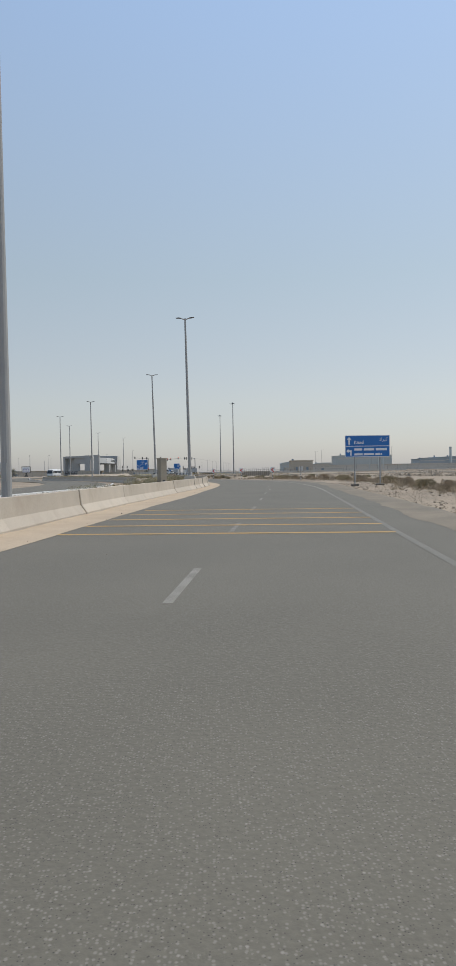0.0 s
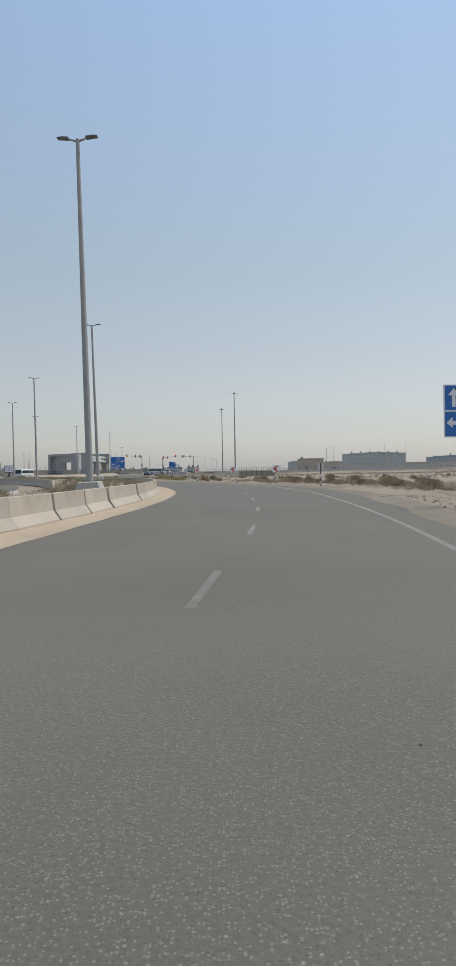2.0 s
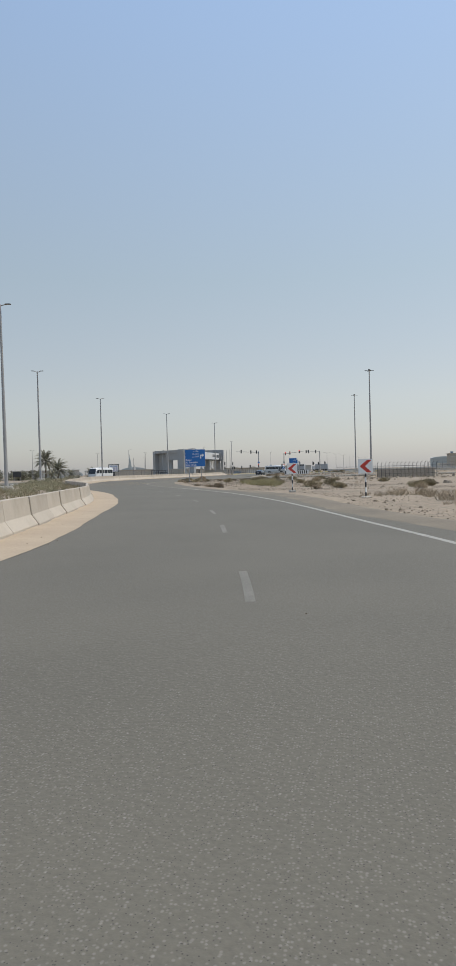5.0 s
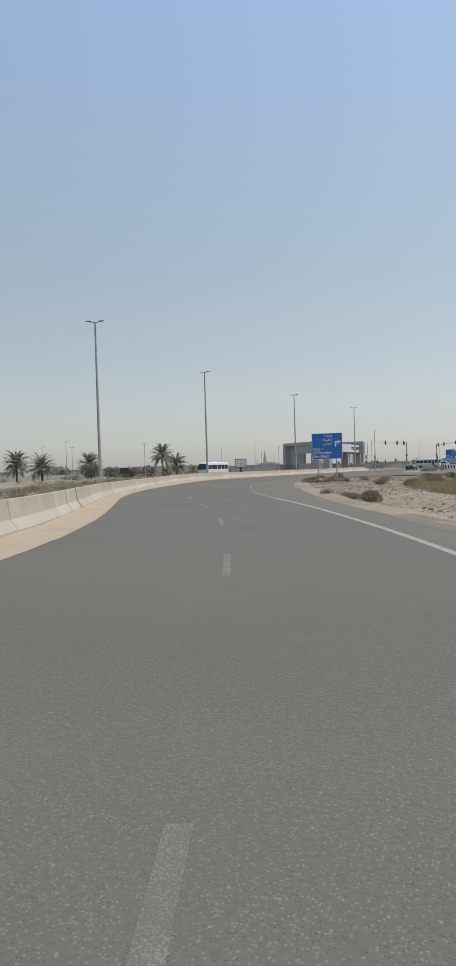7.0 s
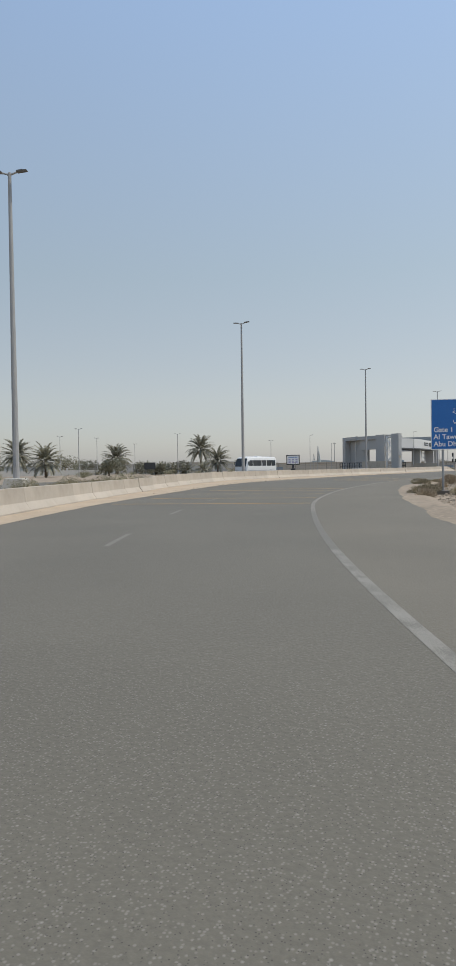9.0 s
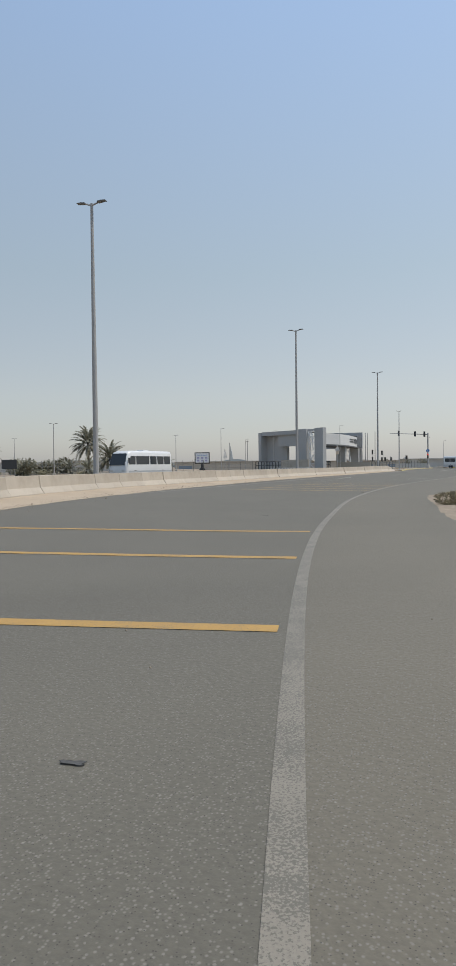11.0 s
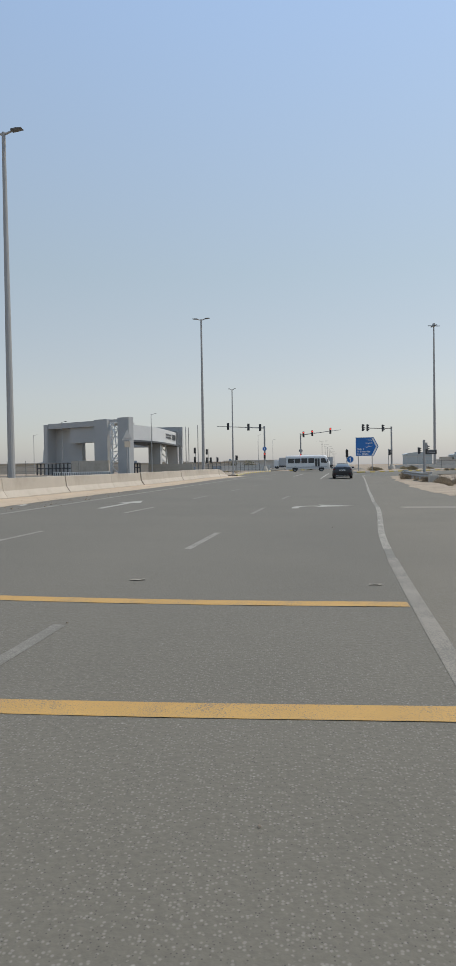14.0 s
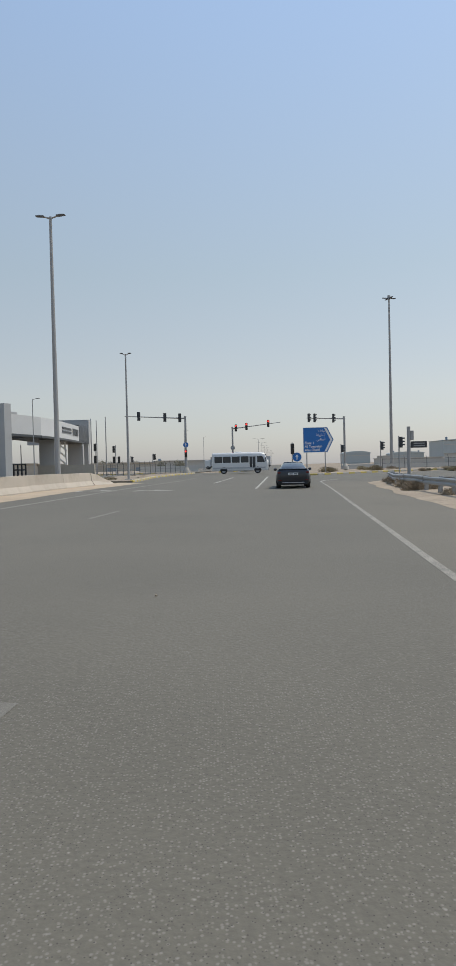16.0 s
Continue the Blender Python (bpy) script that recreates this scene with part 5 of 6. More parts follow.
def container(x, y, turn, w, h, l, label):
    ob = base("box_truck", x, y, zg(x, y), turn, label, "truck", "far grey trucks")
    part("box_body", boxed(-w / 2, w / 2, -l / 2, l / 2, 1.0, 1.0 + h, bev=0.04), M_BUSL, ob)
    part("chassis", boxed(-w * 0.42, w * 0.42, -l / 2, l / 2 + 1.6, 0.55, 0.98), M_DARK, ob)
    part("cab", boxed(-w * 0.47, w * 0.47, l / 2 + 0.1, l / 2 + 1.8, 0.6, 2.7, bev=0.1), M_BUSW, ob)
    for sx in (-1, 1):
        for wy in (-l / 2 + 0.8, -l / 2 + 1.9, l / 2 + 0.9):
            wheel(ob, sx * w * 0.42, wy, 0.48, 0.3)
    return ob


container(-30.5, 455.0, 80, 2.5, 2.6, 6.5, "grey box truck standing beyond the junction")
container(-19.0, 462.0, 84, 2.5, 2.6, 6.5, "grey box truck standing beyond the junction")


# ---- islands and kerbs at the crossing ----
def island(name, pts, label):
    bm = bmesh.new()
    k = len(pts)
    top = [bm.verts.new((x, y, zg(x, y) + 0.13)) for x, y in pts]
    low = [bm.verts.new((x, y, zg(x, y) - 0.2)) for x, y in pts]
    bm.faces.new(top)
    for i in range(k):
        bm.faces.new((top[i], low[i], low[(i + 1) % k], top[(i + 1) % k]))
    bmesh.ops.recalc_face_normals(bm, faces=bm.faces[:])
    bmesh.ops.triangulate(bm, faces=[f for f in bm.faces if len(f.verts) > 4])
    ob = part(name, bm, M_SAND)
    return tagged(ob, label, "traffic island", kind="structure")


KERB_MESH = {}


def kerbs(parent, pts):
    """Kerb stones end to end along a line, painted by turns."""
    n = 0
    for (x0, y0), (x1, y1) in zip(pts, pts[1:]):
        d = Vector((x1 - x0, y1 - y0))
        k = max(1, round(d.length / 1.0))
        for i in range(k):
            m = "yellow" if n % 2 == 0 else "plain"
            if m not in KERB_MESH:
                KERB_MESH[m] = mesh_of(boxed(-0.16, 0.10, 0.012, 0.985, -0.15, 0.165, bev=0.02), "kerb_stone", M_KERBY if m == "yellow" else M_KERB)
            p = Vector((x0, y0)) + d * i / k
            ob = new("kerb_stone", KERB_MESH[m])
            ob.parent = parent
            ob.matrix_world = pose(p.x, p.y, zg(p.x, p.y), 0, 0, -math.degrees(math.atan2(d.x, d.y))) @ Matrix.Diagonal((1, d.length / k, 1, 1))
            n += 1


left_edge = [(-38.1, 306.5), (-38.1, 323.0), (-36.8, 335.0), (-35.2, 346.0), (-35.0, 350.5)]
il = island("median_island", left_edge + [(-36.5, 351.5), (-39.5, 348.0), (-43.0, 330.0), (-43.5, 306.0)], "sandy raised median island with painted kerb stones")
kerbs(il, left_edge)
right_edge = [(-25.3, 318.3), (-22.2, 318.6), (-18.0, 322.2), (-13.6, 326.5), (-8.0, 330.0), (0.0, 333.5), (10.0, 336.0)]
ir = island("corner_island", right_edge + [(10.0, 346.0), (-4.0, 350.0), (-13.0, 353.5), (-20.5, 345.0)], "scrubby raised corner island with painted kerb stones")
kerbs(ir, right_edge)
far_edge = [(-60.0, 357.5), (-40.0, 358.0)]
kerbs(island("far_island", far_edge + [(-40.0, 366.0), (-60.0, 366.0)], "sandy raised island beyond the junction"), far_edge)
tip = [(-31.5, 364.0), (-29.2, 363.8), (-27.4, 366.0)]
kerbs(island("median_tip", tip + [(-10.0, 560.0), (-17.0, 560.0)], "sandy median of the road beyond the junction"), tip)


# ---- steel guard rail on the corner ----
def guard_rail(pts, name="guard_rail"):
    ob = base(name, pts[0][0], pts[0][1], zg(*pts[0]) - 0.06, 0, "bent galvanised steel guard rail over drifted sand", "guard rail")
    o = Vector(pts[0])
    wave = [(0.0, 0.44), (-0.05, 0.47), (-0.05, 0.53), (0.0, 0.575), (0.0, 0.605), (-0.05, 0.65), (-0.05, 0.71), (0.0, 0.745), (0.012, 0.745), (-0.036, 0.705), (-0.036, 0.655), (0.012, 0.61), (0.012, 0.57), (-0.036, 0.525), (-0.036, 0.475), (0.012, 0.44)]
    for i, (p, q) in enumerate(zip(pts, pts[1:])):
        d = Vector(q) - Vector(p)
        bm = prism(bmesh.new(), wave, -0.05, d.length + 0.05, "y")
        drop = 0.0
        bm.transform(pose(p[0] - o.x, p[1] - o.y, 0.02 * random.uniform(-1, 1) - drop, random.uniform(-0.6, 0.6), random.uniform(-4, 4), -math.degrees(math.atan2(d.x, d.y))))
        part("beam", bm, M_STEEL, ob, "corrugated steel beam")
        for f in (0.02, 0.5):
            c = Vector(p) + d * f - o
            bm = boxed(-0.02, 0.12, -0.06, 0.06, -0.2, 0.78, bev=0.008)
            bm.transform(pose(c.x + 0.08, c.y, 0, random.uniform(-3, 3), random.uniform(-5, 5), 0))
            part("post", bm, M_STEEL, ob)
            part("spacer", boxed(c.x + 0.0, c.x + 0.09, c.y - 0.06, c.y + 0.06, 0.46, 0.72), M_STEEL, ob)
    c = Vector(pts[0]) - o
    bm = boxed(-0.12, 0.42, -0.95, -0.25, -0.15, 0.62, bev=0.05)
    part("end_block", bm, M_KERB, ob, "grey concrete end block")
    return ob


guard_rail([(-23.3, 274.6), (-23.2, 278.6), (-23.0, 282.6), (-22.7, 286.6), (-22.2, 290.6), (-21.5, 294.4), (-20.3, 298.0)])


# ---- electrical cabinet on the median ----
cab = base("electrical_cabinet", -9.05, 75.2, 0.02, 40, "tall weathered beige electrical cabinet on a concrete plinth", "cabinet")
part("plinth", boxed(-0.42, 0.42, -0.34, 0.34, -0.2, 0.42, bev=0.03), M_KERB, cab, "concrete plinth")
M_CAB = mat("weathered_beige_paint", (0.29, 0.255, 0.20), 0.6, var=0.12, scale=2.0, fine=25, dark=(0.22, 0.17, 0.11), stain=0.5)
part("body", boxed(-0.28, 0.28, -0.22, 0.22, 0.42, 2.32, bev=0.015), M_CAB, cab)
part("roof", boxed(-0.32, 0.32, -0.26, 0.26, 2.32, 2.37, bev=0.012), M_CAB, cab)
part("door", boxed(0.28, 0.295, -0.19, 0.19, 0.5, 2.26, bev=0.004), M_CAB, cab)
part("handle", boxed(0.295, 0.33, 0.1, 0.14, 1.3, 1.48, bev=0.006), M_DARK, cab, "dark handle")
part("vent", boxed(-0.1, 0.1, -0.23, -0.22, 0.62, 0.75), M_DARK, cab)
part("vent_cap", rodded((-0.1, 0, 2.37), (-0.1, 0, 2.46), 0.05, 0.05, 10), M_CAB, cab)


# ---- billboard, warning sign and enclosure ----
bb = base("billboard", -100.5, 373.4, lies(-100.5, 373.4), 18, "white roadside display board in a thick dark frame", "billboard")
part("frame", boxed(-2.2, 2.2, -0.16, 0.16, 1.9, 5.2, bev=0.05), M_DARK, bb, "thick dark frame")
part("poster", boxed(-1.92, 1.92, -0.178, -0.161, 2.18, 4.94), M_WHITE, bb, "white poster")
M_PINK = mat("pale_lilac_print", (0.42, 0.40, 0.55), 0.6, var=0.05)
for i in range(3):
    for z in (2.55, 3.35):
        part("printed_panel", boxed(-1.5 + i * 1.15, -0.8 + i * 1.15, -0.184, -0.1785, z, z + 0.5), M_PINK, bb)
part("text_bar", boxed(-1.5, 1.5, -0.184, -0.1785, 4.3, 4.46), M_BLUE, bb)
part("stand", prism(bmesh.new(), [(-1.0, 0.0), (1.0, 0.0), (0.35, 0.9), (0.35, 1.9), (-0.35, 1.9), (-0.35, 0.9)], -0.2, 0.2, "y"), M_DARK, bb, "flared dark stand")


def warning_back(x, y, turn, z0, extra=False):
    """The bare back of a triangular sign, its stiffeners and post."""
    wt = base("warning_sign", x, y, zg(x, y), turn, "grey back of a triangular warning sign on a post" if not extra else "grey back of a triangular warning sign above a pale plate", "road sign", "sign backs")
    k = 0.6 if extra else 1.0
    part("post", rodded((0, 0.05, 0), (0, 0.05, z0 + 1.2 * k), 0.04, 0.04, 10), M_STEEL, wt)
    part("plate", flat([(-0.62 * k, z0), (0.62 * k, z0), (0.0, z0 + 1.12 * k)], -0.012, 0.0), M_GATE, wt)
    part("stiffener", boxed(-0.42 * k, 0.42 * k, -0.03, -0.0125, z0 + 0.22 * k, z0 + 0.27 * k), M_STEEL, wt)
    if extra:
        part("lower_plate", boxed(-0.2, 0.2, -0.012, 0.0, z0 - 0.42, z0 - 0.05), M_CONC, wt, "pale lower plate")
    return wt


warning_back(-57.3, 271.6, 84, 2.1)
warning_back(-42.4, 269.9, 40, 2.78, True)

db = base("sign_panel", -88.6, 268.7, zg(-88.6, 268.7), 24, "dark back of a low sign panel on two posts", "sign")
part("panel", boxed(-1.05, 1.05, -0.03, 0.03, 1.05, 2.35, bev=0.01), M_DARK, db, "dark panel back")
for s in (-0.75, 0.75):
    part("post", rodded((s, 0.06, -0.1), (s, 0.06, 2.3), 0.05, 0.05, 8), M_STEEL, db)


def striped_hoarding(x0, y0, x1, y1, h):
    """A board fence painted with dark slanted stripes."""
    length = math.hypot(x1 - x0, y1 - y0)
    ob = base("striped_hoarding", x0, y0, lies(x0, y0) - 0.1, math.degrees(math.atan2(y1 - y0, x1 - x0)), "white board hoarding with dark slanted stripes on the sand", "barrier")
    part("board", boxed(0, length, -0.03, 0.03, 0.3, h, bev=0.01), M_TRUSS, ob)
    n = int(length / 0.55)
    for i in range(n):
        u = 0.18 + i * 0.55
        bm = prism(bmesh.new(), [(u, 0.45), (u + 0.27, 0.45), (u + 0.15, h - 0.12), (u - 0.12, h - 0.12)], -0.036, -0.031, "y")
        part("stripe", bm, M_DARK, ob, "dark slanted stripe")
    for i in range(4):
        u = 0.2 + (length - 0.4) * i / 3
        part("post", boxed(u - 0.05, u + 0.05, 0.031, 0.13, -0.2, h), M_STEEL, ob)
    return ob


striped_hoarding(-19.2, 277.0, -13.2, 279.0, 1.4)


def enclosure():
    ob = base("fenced_enclosure", 5.3, 194.0, 0.0, 4, "small beige walled enclosure ringed with wire fence posts", "fence")
    part("wall", boxed(-3.6, 3.6, 0.6, 0.85, -0.2, 1.15, bev=0.02), M_CONC, ob)
    for i in range(16):
        x = -3.75 + i * 0.5
        part("post", rodded((x, 0, -0.1), (x, 0, 1.8), 0.035, 0.035, 6), M_DARK, ob)
        part("post_arm", rodded((x, 0, 1.78), (x + 0.16, -0.12, 2.05), 0.025, 0.025, 6), M_DARK, ob)
    for z in (0.5, 1.0, 1.5):
        part("wire", rodded((-3.75, 0, z), (3.75, 0, z), 0.015, 0.015, 4), M_DARK, ob)
    return ob


enclosure()


M_FENCE = mat("weathered_fence_steel", (0.17, 0.168, 0.16), 0.6, 0.2, var=0.15, scale=1.5, fine=30)


def wire_fence(x0, y0, x1, y1, n, h, label, lean=0.3):
    ob = base("wire_fence", x0, y0, zg(x0, y0), 0, label, "fence", "wire fences")
    d = Vector((x1 - x0, y1 - y0, 0))
    s = d.normalized()
    for i in range(n + 1):
        p = d * i / n
        bm = rodded((p.x, p.y, -0.2), (p.x, p.y, h), 0.05, 0.05, 6)
        rod(bm, (p.x, p.y, h - 0.02), (p.x - s.y * lean, p.y + s.x * lean, h + 0.38), 0.04, 0.04, 6)
        part("post", bm, M_FENCE, ob)
    for z in (0.15, 0.8, 1.4, h - 0.05):
        part("wire", rodded((0, 0, z), (d.x, d.y, z), 0.018, 0.018, 4), M_FENCE, ob)
    return ob


wire_fence(-104.0, 268.0, -80.0, 322.0, 20, 2.0, "grey wire fence with cranked posts beyond the far carriageway")
wire_fence(-80.0, 322.0, -64.0, 331.0, 7, 2.0, "grey wire fence with cranked posts before the gate")
wire_fence(-46.0, 342.7, -37.0, 351.5, 14, 1.5, "grey mesh fence beside the junction island", 0.15)
wire_fence(-49.0, 352.0, -46.0, 372.0, 6, 1.6, "grey wire fence on the junction corner")
wire_fence(20.0, 372.0, 260.0, 392.0, 44, 2.6, "long wire fence across the desert plain")
wire_fence(-8.0, 352.0, 60.0, 365.0, 20, 1.5, "low wire fence beyond the corner island")


# ---- far street lamps ----
FAR = "street lamps beyond the far carriageway"
for x, y, h in ((-93.4, 287, 8.7), (-140, 339, 9.2), (-95.5, 343, 9.0), (-98.2, 260, 8.8), (-124, 299, 9.2), (-123, 284, 9.0), (-216, 368, 9.0), (-110, 232, 9.0), (-150, 262, 9.0), (-190, 300, 9.0)):
    lamp_post(x, y, h, 30, 2, "slim grey street lamp among palms", FAR, 0.09, 0.55)
for x, y, h in ((-78.5, 328.8, 9.5), (-54.0, 338.0, 9.9), (-71.4, 345.8, 9.5), (-89.8, 381.5, 9.1), (-36.0, 462.0, 10.0), (-39.2, 409.8, 9.4)):
    lamp_post(x, y, h, 10, 1, "slim grey street lamp with a single head", "single-head street lamps", 0.08, 0.7)
for k in range(9):
    y = 493 + 42 * k
    lamp_post(-17.5 + (y - 493) * 0.091, y, 10.3, -5, 2, "grey street lamp on the median beyond the junction", "street lamps beyond the junction", 0.1, 1.6)
for x, y, h in ((-52.8, 369.3, 9.3), (-53.3, 377.2, 9.6), (-50.1, 367.8, 9.5), (-51.9, 357.1, 4.4), (-63.5, 365.4, 5.1), (-89.2, 365.4, 7.4)):
    fp = base("flag_pole", x, y, zg(x, y), 0, "bare slim grey flag pole beside the gate" if h > 8 else "short bare grey pole beside the gate", "flag pole", "flag poles")
    part("pole", rodded((0, 0, 0), (0, 0, h), 0.1, 0.07, 10), M_POLE, fp)
    part("finial", rodded((0, 0, h - 0.02), (0, 0, h + 0.12), 0.08, 0.03, 8), M_POLE, fp)


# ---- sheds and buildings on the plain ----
# distance haze is put into the pale sheet greys; the air itself is clear
M_SHED = mat("hazed_blue_grey_sheeting", (0.42, 0.455, 0.455), 0.6, var=0.06, scale=0.05, fine=0.6)
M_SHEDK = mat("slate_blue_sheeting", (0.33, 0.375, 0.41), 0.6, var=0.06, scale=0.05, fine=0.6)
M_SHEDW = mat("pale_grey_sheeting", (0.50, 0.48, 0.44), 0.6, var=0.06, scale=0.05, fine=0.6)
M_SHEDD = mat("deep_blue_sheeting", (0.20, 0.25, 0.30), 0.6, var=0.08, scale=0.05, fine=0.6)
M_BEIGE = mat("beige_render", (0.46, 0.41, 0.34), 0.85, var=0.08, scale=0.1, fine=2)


def shed(x, y, turn, w, d, h, rise, material, label, vents=4, doors=3, arch=False):
    """A portal-framed shed with a shallow ridge along its length; its long front looks to local -y."""
    ob = base("industrial_shed", x, y, 0.2, turn, label, "building", "industrial sheds")
    part("wall", boxed(-w / 2, w / 2, 0, d, 0, h), material, ob)
    top = [(w / 2 + 0.5, h + 0.3), (0, h + rise), (-w / 2 - 0.5, h + 0.3)]
    if arch:
        top = [((w / 2 + 0.5) * math.cos(a), h + 0.3 + (rise - 0.3) * math.sin(a)) for a in [math.pi * k / 14 for k in range(15)]]
    part("roof", prism(bmesh.new(), [(-w / 2 - 0.5, h + 0.02), (w / 2 + 0.5, h + 0.02)] + top, -0.5, d + 0.5, "y"), material, ob)
    for i in range(doors):
        cx = -w / 2 + w * (i + 0.5) / doors
        part("door", boxed(cx - w * 0.05, cx + w * 0.05, -0.15, -0.02, 0, h * 0.45), M_SHEDD, ob, "dark roller door")
    part("light_band", boxed(-w * 0.48, w * 0.48, -0.12, -0.02, h * 0.78, h * 0.84), M_SHEDW, ob, "pale window band")
    n = int(w / 4)
    for i in range(n):
        cx = -w / 2 + w * (i + 0.5) / n
        part("wall_rib", boxed(cx - 0.12, cx + 0.12, -0.1, -0.021, 0, h - 0.1), material, ob)
    for i in range(vents):
        cx = -w * 0.4 + w * 0.8 * i / max(vents - 1, 1)
        part("roof_vent", boxed(cx - 0.6, cx + 0.6, d * 0.3, d * 0.3 + 1.2, h, h + rise + 0.8), M_SHEDD, ob)
    return ob


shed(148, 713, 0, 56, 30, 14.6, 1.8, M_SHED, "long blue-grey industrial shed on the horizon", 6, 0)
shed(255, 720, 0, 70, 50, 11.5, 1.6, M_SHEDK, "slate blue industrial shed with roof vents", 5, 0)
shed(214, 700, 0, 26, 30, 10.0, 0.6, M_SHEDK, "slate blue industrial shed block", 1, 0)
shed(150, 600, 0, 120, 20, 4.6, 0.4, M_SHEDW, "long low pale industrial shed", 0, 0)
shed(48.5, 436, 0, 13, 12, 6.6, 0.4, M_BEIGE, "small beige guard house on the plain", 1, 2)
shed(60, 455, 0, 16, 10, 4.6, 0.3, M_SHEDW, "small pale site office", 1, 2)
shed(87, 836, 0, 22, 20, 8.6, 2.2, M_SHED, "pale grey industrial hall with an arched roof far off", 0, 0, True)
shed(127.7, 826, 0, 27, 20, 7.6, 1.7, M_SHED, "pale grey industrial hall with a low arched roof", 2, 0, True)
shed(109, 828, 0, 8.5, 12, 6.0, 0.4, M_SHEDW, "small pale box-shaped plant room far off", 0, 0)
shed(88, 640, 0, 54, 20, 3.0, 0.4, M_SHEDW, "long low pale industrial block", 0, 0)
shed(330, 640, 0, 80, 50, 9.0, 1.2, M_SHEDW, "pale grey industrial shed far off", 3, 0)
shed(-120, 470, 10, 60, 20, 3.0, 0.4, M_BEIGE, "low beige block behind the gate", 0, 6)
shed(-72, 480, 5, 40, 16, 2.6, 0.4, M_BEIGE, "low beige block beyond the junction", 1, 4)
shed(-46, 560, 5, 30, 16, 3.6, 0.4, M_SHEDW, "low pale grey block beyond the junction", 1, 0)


def stack(x, y, h, r):
    ob = base("chimney", x, y, 0.2, 0, "slim grey factory chimney on the horizon", "chimney", "far chimneys")
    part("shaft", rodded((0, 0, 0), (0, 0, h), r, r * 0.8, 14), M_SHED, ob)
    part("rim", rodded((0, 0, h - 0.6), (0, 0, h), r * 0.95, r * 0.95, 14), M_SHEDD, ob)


stack(236, 712, 22, 1.4)
stack(118, 560, 11, 0.35)
stack(125, 560, 11, 0.35)
stack(129, 560, 11, 0.35)
for x, y, h in ((62, 470, 13), (66, 470, 14), (95, 500, 16), (150, 690, 24), (170, 690, 23)):
    lamp_post(x, y, h, 20, 2, "tall site floodlight post", "site floodlights", 0.16, 1.2)


# ---- far parked cars and walls on the other side ----
def far_wall(x0, y0, x1, y1, h, m, label):
    d = Vector((x1 - x0, y1 - y0))
    ob = part("boundary_wall", boxed(0, d.length, -0.15, 0.15, -0.3, h), m)
    ob.matrix_world = pose(x0, y0, 0.2, 0, 0, math.degrees(math.atan2(d.y, d.x)))
    return tagged(ob, label, "wall")


far_wall(-57.5, 353.0, -49.0, 351.0, 1.75, M_BEIGE, "beige boundary wall beside the junction")
far_wall(-134, 267.2, -112, 286, 1.15, M_SHEDW, "low pale wall beyond the palms")
far_wall(-110, 395, -66, 402, 1.9, M_BEIGE, "beige boundary wall behind the gate")
far_wall(-12, 357, 95, 376, 0.85, M_SHEDW, "low pale grey wall across the plain")
far_wall(-48, 398, -36, 402, 1.3, M_SHEDW, "low pale wall beyond the junction")


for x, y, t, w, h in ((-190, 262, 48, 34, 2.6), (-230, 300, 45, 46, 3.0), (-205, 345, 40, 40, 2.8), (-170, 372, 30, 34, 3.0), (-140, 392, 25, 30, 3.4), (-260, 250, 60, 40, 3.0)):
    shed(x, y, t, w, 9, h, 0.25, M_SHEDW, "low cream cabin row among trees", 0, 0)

def spire(x, y, h):
    """A slim pointed tower of two leaning blades."""
    ob = base("spire_tower", x, y, 0.2, 12, "slim haze-paled pointed tower far off", "tower")
    for sx, k in ((-1, 1.0), (1, 0.8)):
        outline = [(sx * 0.3, 0.0), (sx * 2.6, 0.0), (sx * 2.3, h * 0.45 * k), (sx * 1.2, h * 0.8 * k), (sx * 0.3, h * k)]
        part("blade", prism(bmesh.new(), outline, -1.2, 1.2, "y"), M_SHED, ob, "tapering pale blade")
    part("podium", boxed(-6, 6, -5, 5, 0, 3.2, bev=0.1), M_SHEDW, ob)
    return ob


spire(-320.2, 1037.2, 29.0)


def vaulted_hall(x, y, turn, w, h, d, label):
    """A wide hall under a low vault, with a row of doors."""
    ob = base("vaulted_hall", x, y, 0.2, turn, label, "building")
    arc = [(w / 2 * math.cos(a), 2.5 + (h - 2.5) * math.sin(a)) for a in [math.pi * k / 18 for k in range(19)]]
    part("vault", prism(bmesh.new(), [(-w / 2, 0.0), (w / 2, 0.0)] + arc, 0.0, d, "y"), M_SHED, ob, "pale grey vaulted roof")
    for k in range(9):
        u = -w * 0.42 + w * 0.84 * k / 8
        part("bay", boxed(u - w * 0.03, u + w * 0.03, -0.2, -0.02, 0, 2.6), M_SHEDD, ob, "dark bay")
    return ob


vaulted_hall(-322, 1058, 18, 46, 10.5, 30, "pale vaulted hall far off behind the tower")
vaulted_hall(-430, 1010, 24, 90, 9.0, 40, "long low haze-paled vaulted hall")
mast(-161.6, 609.5, 17.2)

